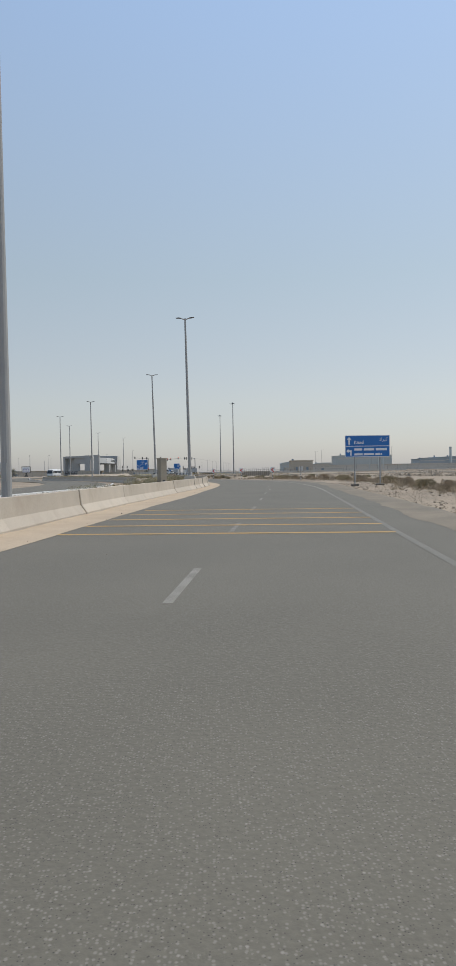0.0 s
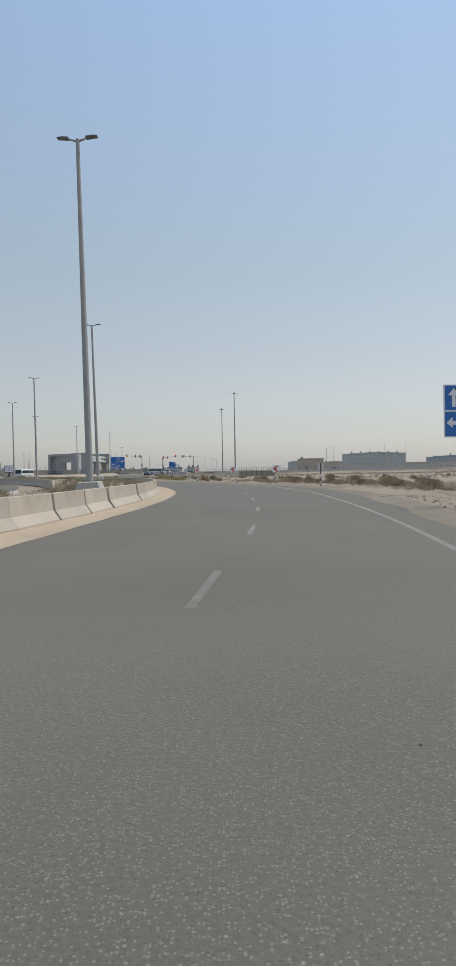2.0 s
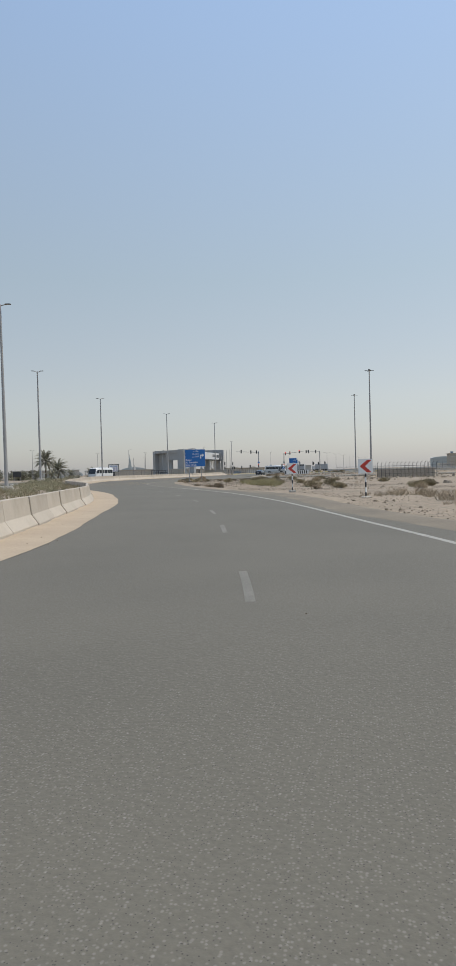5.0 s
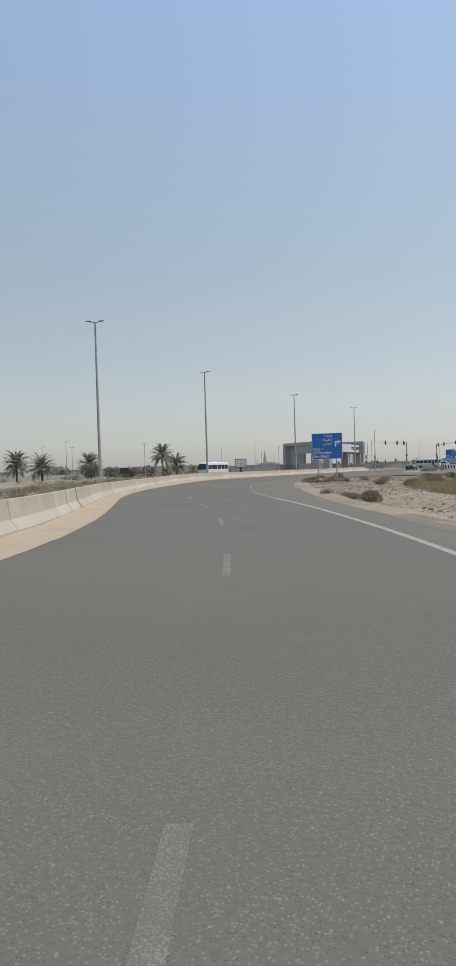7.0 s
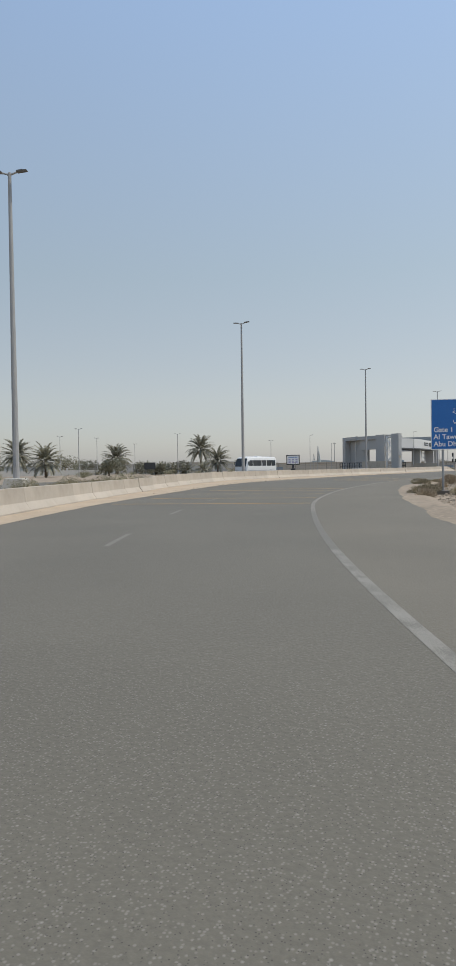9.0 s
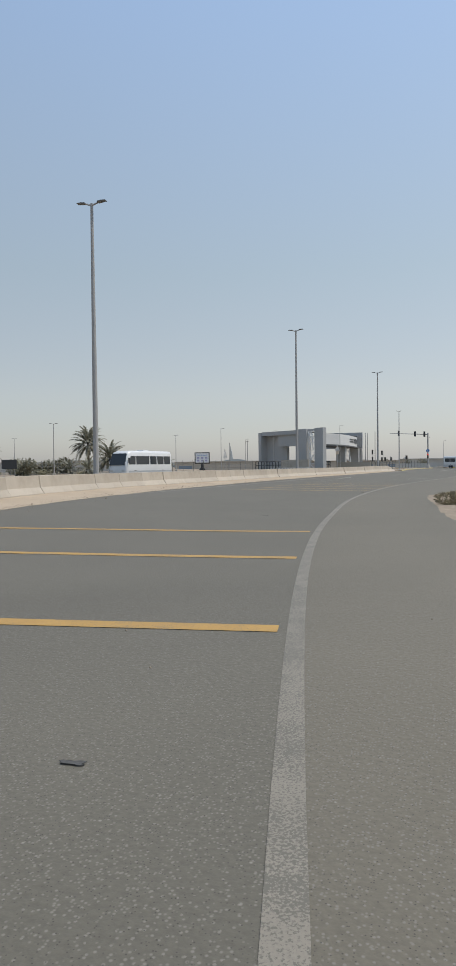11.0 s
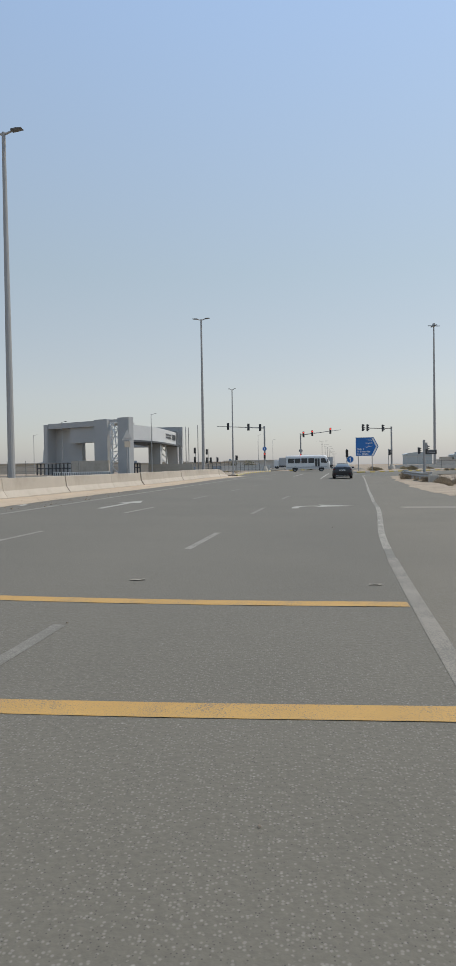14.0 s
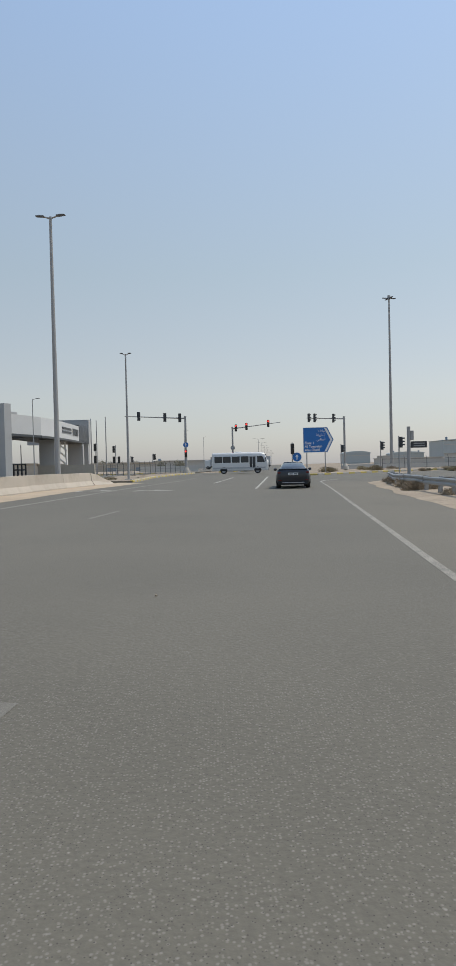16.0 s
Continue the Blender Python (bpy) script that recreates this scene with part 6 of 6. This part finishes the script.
# ---- kerb along the opposite carriageway ----
def median_kerb():
    ob = base("median_kerb", barrier_x(60) - 10.6, 60, 0, 0, "pale kerb stones along the far side of the median", "kerb", kind="structure")
    bm = boxed(-0.1, 0.1, 0.01, 1.99, -0.15, 0.14, bev=0.02)
    pale, dark = mesh_of(bm, "kerb_stone", M_GATEW), mesh_of(boxed(-0.1, 0.1, 0.01, 1.99, -0.15, 0.14, bev=0.02), "kerb_stone", M_DARK)
    y, k = 60.0, 0
    while y < 212:
        a, b = barrier_x(y) - 10.7, barrier_x(y + 1.9) - 10.7
        turn = math.atan2(b - a, 1.9)
        if not 108 < y < 173:
            st = new("kerb_stone", dark if y > 170 and k % 2 else pale)
            st.parent = ob
            st.matrix_world = pose(a, y, lies(a, y) + 0.06, 0, 0, -math.degrees(turn))
        y += 2.0 * math.cos(turn)
        k += 1


median_kerb()

# ---- scraps on the road ----
M_SCRAP = mat("weathered_card", (0.27, 0.24, 0.195), 0.9, var=0.2, scale=8, fine=60)
M_SCRAPD = mat("dark_tyre_scrap", (0.085, 0.082, 0.077), 0.85, var=0.2, scale=8, fine=60)


def scrap(x, y, turn, w, l, material, label, category):
    """A crumpled flat piece."""
    bm = bmesh.new()
    bmesh.ops.create_grid(bm, x_segments=6, y_segments=4, size=0.5)
    rnd = random.Random(int(abs(x * 31 + y * 17)))
    for v in bm.verts:
        v.co.x, v.co.y = v.co.x * w * 0.7 * rnd.uniform(0.7, 1.1), v.co.y * l * 0.8 * rnd.uniform(0.6, 1.1)
        v.co.z = rnd.uniform(0, 0.006)
    bmesh.ops.solidify(bm, geom=bm.faces[:], thickness=-0.003)
    ob = part("scrap", bm, material)
    ob.matrix_world = pose(x, y, zg(x, y) + 0.004, 0, 0, turn)
    tagged(ob, label, category, "scraps on the road")


for x, y, turn, w, l in ((-34.53, 221.05, 10, 0.2, 0.07), (-32.5, 221.2, 4, 0.2, 0.07), (-34.71, 236.7, 6, 0.26, 0.1), (-31.95, 236.4, 2, 0.22, 0.08), (-5.1, 79.9, 30, 0.3, 0.2), (-0.33, 71.5, 15, 0.26, 0.07)):
    scrap(x, y, turn, w, l, M_SCRAP, "flattened pale cardboard scrap on the asphalt", "litter")
for x, y, turn, w, l in ((-28.94, 167.8, 20, 0.16, 0.14), (-32.85, 205.7, 8, 0.2, 0.05), (-36.34, 205.0, 25, 0.2, 0.06), (-29.48, 190.9, 4, 0.18, 0.05)):
    scrap(x, y, turn, w, l, M_SCRAPD, "small dark rubber scrap on the asphalt", "litter")

# ---- planting ----
# far foliage: distance haze is put into these leaf colours as a paler tone
M_LEAF = mat("hazed_leaf", (0.215, 0.205, 0.145), 0.8, var=0.35, scale=1.5, fine=12, per_object=0.2)
M_PALM = mat("hazed_palm_leaf", (0.285, 0.275, 0.21), 0.7, var=0.3, scale=1.0, fine=9, per_object=0.15)
M_TRUNK = mat("palm_bark", (0.17, 0.13, 0.09), 0.95, var=0.35, scale=5, fine=30, bump=0.6)
M_DRY = mat("dry_scrub", (0.36, 0.29, 0.205), 0.9, var=0.35, scale=2, fine=14, per_object=0.25)
M_OLIVE = mat("olive_straw_grass", (0.30, 0.265, 0.145), 0.9, var=0.4, scale=0.5, fine=5)
M_STRAW = mat("straw_scrub", (0.32, 0.27, 0.172), 0.9, var=0.35, scale=2, fine=14, per_object=0.2)
M_GRASS = mat("dusty_grass", (0.28, 0.236, 0.148), 0.9, var=0.35, scale=0.8, fine=9)


def leafy(m, share):
    """Lets part of the light through thin leaves."""
    n, l = m.node_tree.nodes, m.node_tree.links
    b = n["Principled BSDF"]
    t = n.new("ShaderNodeBsdfTranslucent")
    l.new(b.inputs["Base Color"].links[0].from_socket, t.inputs["Color"])
    mx = n.new("ShaderNodeMixShader")
    mx.inputs[0].default_value = share
    l.new(b.outputs[0], mx.inputs[1]), l.new(t.outputs[0], mx.inputs[2])
    l.new(mx.outputs[0], n["Material Output"].inputs["Surface"])


for m in (M_PALM, M_LEAF, M_GRASS, M_OLIVE):
    leafy(m, 0.4)
M_STONE = islands(mat("pale_stone", (0.275, 0.22, 0.162), 0.95, var=0.3, scale=0.9, fine=9), 0.55, 1.3)
M_RUBBLE = islands(mat("white_rubble", (0.345, 0.285, 0.217), 0.95, var=0.25, scale=0.5, fine=5), 0.55, 1.25)


def tri_cloud(make, count):
    """A mesh from many small faces: make(i) gives corner lists."""
    verts, faces = [], []
    for i in range(count):
        for poly in make(i):
            k = len(verts)
            verts.extend(poly)
            faces.append(tuple(range(k, k + len(poly))))
    return verts, faces


def cloud_mesh(name, data, material):
    me = bpy.data.meshes.new(name)
    me.from_pydata(data[0], [], data[1])
    me.materials.append(material)
    return me


def blade(p, d, length, w, rnd):
    """A narrow bent blade from p along d."""
    d = Vector(d).normalized()
    s = d.cross(Vector((rnd.uniform(-1, 1), rnd.uniform(-1, 1), 0.1))).normalized() * w / 2
    a = Vector(p)
    m = a + d * length * 0.55
    e = m + (d + Vector((0, 0, -0.35))).normalized() * length * 0.45
    return [[a - s, a + s, m + s * 0.8, m - s * 0.8], [m - s * 0.8, m + s * 0.8, e]]


def shrub_mesh(seed, r, h, n, material):
    rnd = random.Random(seed)
    lobes = [(rnd.uniform(-0.55, 0.55) * r, rnd.uniform(-0.55, 0.55) * r, rnd.uniform(0.3, 0.62) * h, rnd.uniform(0.35, 0.6)) for _ in range(6)]
    def make(i):
        if i % 6 == 0:
            a = rnd.uniform(0, 6.28)
            return blade((rnd.uniform(-0.2, 0.2) * r, rnd.uniform(-0.2, 0.2) * r, 0), (math.cos(a) * 0.8, math.sin(a) * 0.8, rnd.uniform(0.5, 1.6)), rnd.uniform(0.6, 1.1) * h, 0.018, rnd)
        lx, ly, lz, lr = rnd.choice(lobes)
        u = Vector((rnd.gauss(0, 1), rnd.gauss(0, 1), rnd.gauss(0, 1))).normalized() * rnd.uniform(0.55, 1.05) ** 0.6
        p = Vector((lx + u.x * lr * r, ly + u.y * lr * r, max(lz + u.z * lr * h * 0.8, 0.02)))
        return blade(p, (u.x, u.y, u.z + 0.7), rnd.uniform(0.08, 0.2), rnd.uniform(0.012, 0.03), rnd)
    me = cloud_mesh("shrub", tri_cloud(make, n), material)
    return me


SHRUBS = [shrub_mesh(11, 0.6, 0.6, 1500, M_DRY), shrub_mesh(12, 0.85, 0.75, 2200, M_DRY), shrub_mesh(13, 0.5, 0.42, 1000, M_LEAF), shrub_mesh(14, 1.05, 0.75, 2400, M_STRAW)]


def shrub(x, y, kind, s):
    ob = new("shrub", SHRUBS[kind])
    ob.matrix_world = pose(x, y, lies(x, y) - 0.04, 0, 0, random.uniform(0, 360)) @ Matrix.Diagonal((s * random.uniform(0.85, 1.2), s, s * random.uniform(0.8, 1.1), 1))
    words = ("dry brown desert shrub on the sandy verge", "broad dry brown desert shrub on sand", "low pale green shrub on sand", "broad straw-green desert shrub on sand")
    tagged(ob, words[kind], "shrub", "desert shrubs")


rs = random.Random(5)
for i in range(46):                         # line of scrub outside the first bend
    y = 60 + i * 1.75 + rs.uniform(-0.8, 0.8)
    if y > 128:
        break
    o = 5.2 + rs.uniform(-0.9, 1.8)
    shrub(side_r(y) + o + 0.6, y, rs.choice((0, 1, 1, 1, 3)), rs.uniform(0.6, 1.05))
for i in range(34):                         # by the second bend
    y = rs.uniform(128, 205)
    shrub(side_r(y) + rs.uniform(4.5, 22), y, rs.choice((0, 1, 3, 3)), rs.uniform(0.4, 0.85))
for x, y, k, s in ((-22.9, 194.4, 3, 0.8), (-24.8, 194.8, 3, 0.9), (-24.2, 192.2, 1, 0.6), (-21.4, 193.5, 0, 0.6), (-28.1, 211.5, 3, 0.85), (-26.6, 215.2, 1, 1.0), (-25.8, 207.0, 0, 0.6), (-27.6, 218.0, 0, 0.7), (-28.3, 218.4, 3, 0.5), (-28.8, 217.0, 0, 0.4),
                   (-16.0, 166.6, 0, 0.6), (-14.6, 164.4, 1, 0.5), (-13.8, 162.2, 1, 0.55), (-12.6, 159.9, 1, 0.7), (-15.6, 179.5, 3, 0.7), (-12.0, 176.0, 3, 0.8), (-4.6, 160.0, 3, 0.9), (-3.2, 163.0, 3, 0.8)):
    shrub(x, y, k, s)
rail_x = curve_of([(270, -23.3), (278.6, -23.2), (286.6, -22.7), (294.4, -21.5), (300, -19.8)])
for i in range(36):                         # round the guard rail
    y = rs.uniform(271, 300)
    shrub(rail_x(y) + rs.uniform(-0.25, 0.6) + (rs.uniform(0, 2.5) if i % 3 == 0 else 0), y, rs.choice((0, 1, 0)), rs.uniform(0.5, 0.95))
for i in range(26):                         # on the corner island and median
    y = rs.uniform(322, 345)
    shrub(rs.uniform(-21, -4), y, rs.choice((0, 3, 2)), rs.uniform(0.5, 1.0))
for i in range(16):
    shrub(rs.uniform(-41.5, -39.0), rs.uniform(308, 345), rs.choice((0, 2, 3)), rs.uniform(0.35, 0.7))


def tufts(name, spots, label, material, h0, h1, blades):
    rnd = random.Random(len(spots))
    def make(i):
        x, y = spots[i]
        z = (zm(x, y) if x < centre_x(y) and y < 303 else lies(x, y)) - 0.03
        out = []
        hh = rnd.uniform(h0, h1)
        for _ in range(blades):
            a = rnd.uniform(0, 6.28)
            out += blade((x + rnd.gauss(0, 0.13), y + rnd.gauss(0, 0.13), z), (math.cos(a) * 0.7, math.sin(a) * 0.7, rnd.uniform(0.6, 1.5)), hh * rnd.uniform(0.6, 1.1), 0.025, rnd)
        return out
    ob = new(name, cloud_mesh(name, tri_cloud(make, len(spots)), material))
    tagged(ob, label, "grass", kind="stuff")


spots = []
while len(spots) < 720:                     # planted median
    y = rs.uniform(55, 300)
    o = rs.uniform(0.9, 7.5)
    if noise.noise((o * 0.4, y * 0.12, 4)) > (-0.12 if y < 205 else 0.25):
        spots.append((barrier_x(y) - o, y))
spots += [(barrier_x(y) - o, y) for y, o in [(rs.uniform(62, 206), rs.uniform(0.9, 4.0)) for _ in range(160)]]
tufts("median_grass", spots, "dusty green grass tufts on the median", M_GRASS, 0.2, 0.5, 16)
spots = []
while len(spots) < 2400:                    # thin scrub over the plain
    y = rs.uniform(60, 420)
    x = centre_x(y) + rs.uniform(9, 150)
    if noise.noise((x * 0.045, y * 0.03, 7)) > 0.02 and not (y > 300 and x < 12):
        spots.append((x, y))
tufts("plain_scrub", spots, "thin straw-coloured scrub over the desert plain", M_DRY, 0.2, 0.5, 12)
spots = [(side_r(min(y, 219)) + o, y) for y, o in [(rs.uniform(58, 140), rs.gauss(6.0, 1.0)) for _ in range(420)]]
tufts("verge_scrub", spots, "straw-coloured dry scrub along the verge", M_DRY, 0.25, 0.65, 22)
spots = []
while len(spots) < 620:                     # a long clump that tapers towards both ends
    a, b = rs.uniform(0, 1), rs.gauss(0, 0.85)
    if noise.noise((a * 5.0, b * 0.8, 11)) > -0.25 and abs(b) < 2.1 * math.sin(math.pi * min(1, a * 0.9 + 0.1)):
        spots.append((-13.3 + a * 5.6 + b * 0.75, 183.5 - a * 24.0 + b * 1.1))
tufts("grass_patch", spots, "dense straw-green grass patch on the sand", M_OLIVE, 0.28, 0.55, 26)


def stones(name, spots, size, label, material, seed, ground_level=True):
    rnd = random.Random(seed)
    def make(i):
        x, y = spots[i]
        s = size * rnd.uniform(0.35, 1.0) ** 1.5 * (2.2 if rnd.random() < 0.05 else 1)
        z = lies(x, y) - 0.01 if ground_level else zg(x, y) + 0.004
        q = Euler((0, 0, rnd.uniform(0, 6.28))).to_matrix()
        c = [Vector((rnd.uniform(0.7, 1) * a, rnd.uniform(0.6, 1) * b, 0)) for a, b in ((1, 0), (0.3, 0.9), (-0.8, 0.6), (-0.7, -0.7), (0.4, -0.9))]
        base_ring = [q @ (v * s) + Vector((x, y, z)) for v in c]
        top = [q @ (v * s * 0.6) + Vector((x, y, z + s * rnd.uniform(0.45, 0.8))) for v in c]
        out = [top]
        for k in range(5):
            out.append([base_ring[k], base_ring[(k + 1) % 5], top[(k + 1) % 5], top[k]])
        return out
    ob = new(name, cloud_mesh(name, tri_cloud(make, len(spots)), material))
    tagged(ob, label, "stones", kind="stuff")


spots = []
while len(spots) < 16000:
    y = rs.uniform(30, 222)
    o = abs(rs.gauss(1.6, 2.6)) + 0.15
    if noise.noise((o * 0.25, y * 0.09, 2)) > -0.25:
        spots.append((side_r(min(y, 219)) + o, y))
spots += [(side_r(min(y, 219)) + o, y) for y, o in [(rs.uniform(160, 222), rs.uniform(0.1, 15)) for _ in range(20000)]]
field = [(side_r(min(y, 219)) + o, y) for y, o in [(rs.uniform(150, 221), 0.9 + 17 * rs.random() ** 1.4) for _ in range(26000)]]
stones("verge_gravel", spots, 0.05, "pale loose gravel along the road verge", M_STONE, 1)
field = [p for p in field if noise.noise((p[0] * 0.12, p[1] * 0.4, 3)) > -0.12]
stones("stony_field", field, 0.06, "broken pale stones over the sand beside the road", M_RUBBLE, 9)
spots = []
while len(spots) < 5000:
    y = rs.uniform(110, 420)
    x = centre_x(y) + rs.uniform(12, 170)
    if noise.noise((x * 0.02, y * 0.05, 11)) > 0.12 and not (y > 296 and x < 20):
        spots.append((x, y))
stones("pale_rubble", spots, 0.34, "low heaps of whitish rubble over the desert plain", M_RUBBLE, 2)
spots = [(rs.uniform(-22.5, 6), rs.uniform(256, 300)) for _ in range(1500)]
stones("corner_rubble", [p for p in spots if p[0] > -22.8 + (p[1] - 270) * 0.05], 0.16, "loose whitish rubble behind the guard rail", M_RUBBLE, 3)
spots = [(barrier_x(y) + rs.uniform(0.1, 1.4), y) for y in [rs.uniform(0, 302) for _ in range(350)]]
spots += [(barrier_x(y) + abs(rs.gauss(2.2, 0.6)), y) for y in [rs.uniform(192, 262) for _ in range(2200)]]
stones("drift_pebbles", spots, 0.026, "small pebbles on the drifted sand", M_STONE, 4, False)


spots = [(centre_x(y) + rs.uniform(-6.5, 6), y) for y in [rs.uniform(20, 300) for _ in range(200)]]
stones("road_grit", spots, 0.014, "scattered loose grit on the asphalt", M_STONE, 6, False)


# ---- date palms ----
def palm_crown(seed, reach, n=46):
    """Arching fronds, each a rib with close pairs of leaflets; the lowest hang."""
    rnd = random.Random(seed)
    def make(i):
        az = i * 2.39996 + rnd.uniform(-0.25, 0.25)
        f = i / n
        el = 1.42 - 1.95 * f ** 0.95 + rnd.uniform(-0.14, 0.14)
        bend = rnd.uniform(0.05, 0.085) * (1.2 - 0.5 * f)
        out = []
        p = Vector((math.cos(az) * 0.14, math.sin(az) * 0.14, 0.1 - 0.35 * f))
        segs = 13
        L = reach * rnd.uniform(0.85, 1.1) / segs
        side = Vector((-math.sin(az), math.cos(az), 0))
        for k in range(segs):
            d = Vector((math.cos(az) * math.cos(el), math.sin(az) * math.cos(el), math.sin(el)))
            up = side.cross(d) * -1
            q = p + d * L
            w = 0.045 * (1 - k / segs) + 0.01
            out.append([p - side * w, p + side * w, q + side * w, q - side * w])
            if k > 1:
                ll = reach * 0.175 * math.sin(math.pi * (0.16 + 0.8 * k / segs)) ** 0.7
                for j in (0.0, 0.25, 0.5, 0.75):
                    m = p + d * L * j
                    for sgn in (-1, 1):
                        tip = m + side * sgn * ll * 0.72 + d * ll * 0.72 + up * ll * rnd.uniform(-0.25, 0.2) + Vector((0, 0, -0.16 * ll))
                        t = d * 0.05
                        out.append([m - t, m + t * 1.4, tip])
            p = q
            el -= bend * (0.55 + 0.95 * k / segs) * 1.25
        return out
    return cloud_mesh("crown", tri_cloud(make, n), M_PALM)


CROWNS = [palm_crown(31, 3.2, 74), palm_crown(32, 3.4, 80), palm_crown(33, 2.6, 48)]


def date_palm(x, y, h, kind, s=1.0):
    ob = base("date_palm", x, y, zg(x, y) - 0.1, random.uniform(0, 360), "haze-paled green date palm with a ringed brown trunk", "palm tree", "date palms")
    t = max(h - 2.75 * s, 0.4)
    bm = bmesh.new()
    k = max(3, int(t / 0.28))
    for i in range(k):
        z0, z1 = t * i / k, t * (i + 1) / k
        r = (0.24 - 0.05 * i / k) * s
        rod(bm, (0, 0, z0), (0, 0, z1 + 0.02), r * 0.86, r * 1.08, 10)
    part("trunk", bm, M_TRUNK, ob, "ringed brown trunk")
    c = new("crown", CROWNS[kind])
    c.parent = ob
    c.matrix_local = pose(0, 0, t) @ Matrix.Diagonal((0.97 * s, 0.97 * s, 1.12 * s, 1))
    return ob


for x, y, h, k, s in ((-99.9, 309.0, 9.2, 1, 1.12), (-99.3, 316.8, 6.6, 0, 1.2), (-117.0, 297.4, 7.2, 1, 1.2), (-97.7, 250.6, 5.7, 0, 1.02), (-105.5, 252.1, 6.6, 1, 0.98), (-127, 326, 3.9, 2, 1.0), (-124, 331, 3.7, 2, 1.0), (-120, 329, 3.9, 2, 1.0),
                      (-98.3, 342.8, 4.5, 2, 1.0), (-108.7, 348.6, 4.2, 2, 1.0), (-112, 226, 6.0, 1, 1.1), (-120, 214, 6.4, 0, 1.1), (-90, 292, 3.4, 2, 0.9), (-103.8, 291.9, 3.3, 2, 1.0), (-101.4, 293.5, 3.0, 2, 0.95), (-100.4, 294.2, 2.9, 2, 0.9), (-99.1, 295.1, 3.0, 2, 0.95), (-96.6, 296.6, 3.3, 2, 0.95)):
    date_palm(x, y, h, k, s)


def leafy_tree(x, y, h, r, seed):
    """A small broad tree: trunk, limbs and a loose crown of leaf faces in uneven lobes."""
    rnd = random.Random(seed)
    ob = base("tree", x, y, zg(x, y) - 0.1, 0, "dark green broad-leaved tree with haze-paled leaves", "tree", "far trees")
    bm = rodded((0, 0, 0), (0, 0, h * 0.45), 0.16, 0.1, 8)
    lobes = []
    for i in range(7):
        a = rnd.uniform(0, 6.28)
        e = Vector((math.cos(a) * r * rnd.uniform(0.2, 0.7), math.sin(a) * r * rnd.uniform(0.2, 0.7), h * rnd.uniform(0.3, 0.8)))
        rod(bm, (0, 0, h * 0.4), e, 0.07, 0.03, 6)
        lobes.append((e, rnd.uniform(0.4, 0.62) * r))
    part("trunk", bm, M_TRUNK, ob)
    def make(i):
        e, lr = rnd.choice(lobes)
        u = Vector((rnd.gauss(0, 1), rnd.gauss(0, 1), rnd.gauss(0, 0.8))).normalized()
        return blade(e + u * lr * rnd.uniform(0.5, 1.1), u + Vector((0, 0, 0.3)), rnd.uniform(0.25, 0.5), rnd.uniform(0.14, 0.28), rnd)
    c = new("crown", cloud_mesh("crown", tri_cloud(make, 900), M_LEAF))
    c.parent = ob
    return ob


for i, (x, y, h, r) in enumerate(((-104, 280, 3.2, 2.2), (-93, 262, 2.8, 2.0), (-116, 240, 4.0, 2.8), (-100, 300, 2.6, 2.0), (-118, 310, 3.0, 2.4), (-135, 300, 4.5, 3.2), (-150, 290, 4.5, 3.2), (-92, 276, 2.2, 1.8),
                                    (-76, 520, 3.4, 3.0), (-84, 524, 3.0, 2.8), (-66, 530, 3.6, 3.2), (-56, 536, 3.0, 2.6), (-48, 540, 3.2, 3.0), (-170, 300, 4.5, 3.5), (-128, 250, 4.2, 3.0), (-145, 246, 4.0, 3.4), (-160, 240, 3.6, 3.0), (-185, 290, 4.2, 3.4), (-200, 310, 4.2, 3.6), (-130, 226, 3.2, 2.6), (-150, 330, 3.6, 3.0), (-165, 345, 4.0, 3.4))):
    leafy_tree(x, y, h, r, 60 + i)


M_BUSH = mat("olive_bush", (0.265, 0.245, 0.155), 0.85, var=0.35, scale=1.2, fine=10, per_object=0.25)
BUSHES = [shrub_mesh(21, 1.2, 1.3, 900, M_BUSH), shrub_mesh(22, 1.6, 1.1, 1100, M_BUSH)]
rb = random.Random(8)
for i in range(32):
    y = rb.uniform(215, 335)
    x = -84 - (y - 250) * 0.12 - rb.uniform(0, 34)
    ob = new("bush", BUSHES[i % 2])
    k = rb.uniform(0.5, 1.15)
    ob.matrix_world = pose(x, y, lies(x, y) - 0.05, 0, 0, rb.uniform(0, 360)) @ Matrix.Diagonal((k, k, k * rb.uniform(0.8, 1.2), 1))
    tagged(ob, "rounded dusty olive bush among palms", "bush", "bushes among the palms")
for i in range(60):
    y = 62 + i * 2.35 + rb.uniform(-1, 1)
    x = barrier_x(y) - rb.uniform(1.6, 5.5)
    ob = new("bush", BUSHES[i % 2])
    k = rb.uniform(0.25, 0.48)
    ob.matrix_world = pose(x, y, zm(x, y) - 0.04, 0, 0, rb.uniform(0, 360)) @ Matrix.Diagonal((k * 1.2, k * 1.2, k, 1))
    tagged(ob, "low olive-green bush on the raised median", "bush", "bushes on the median")
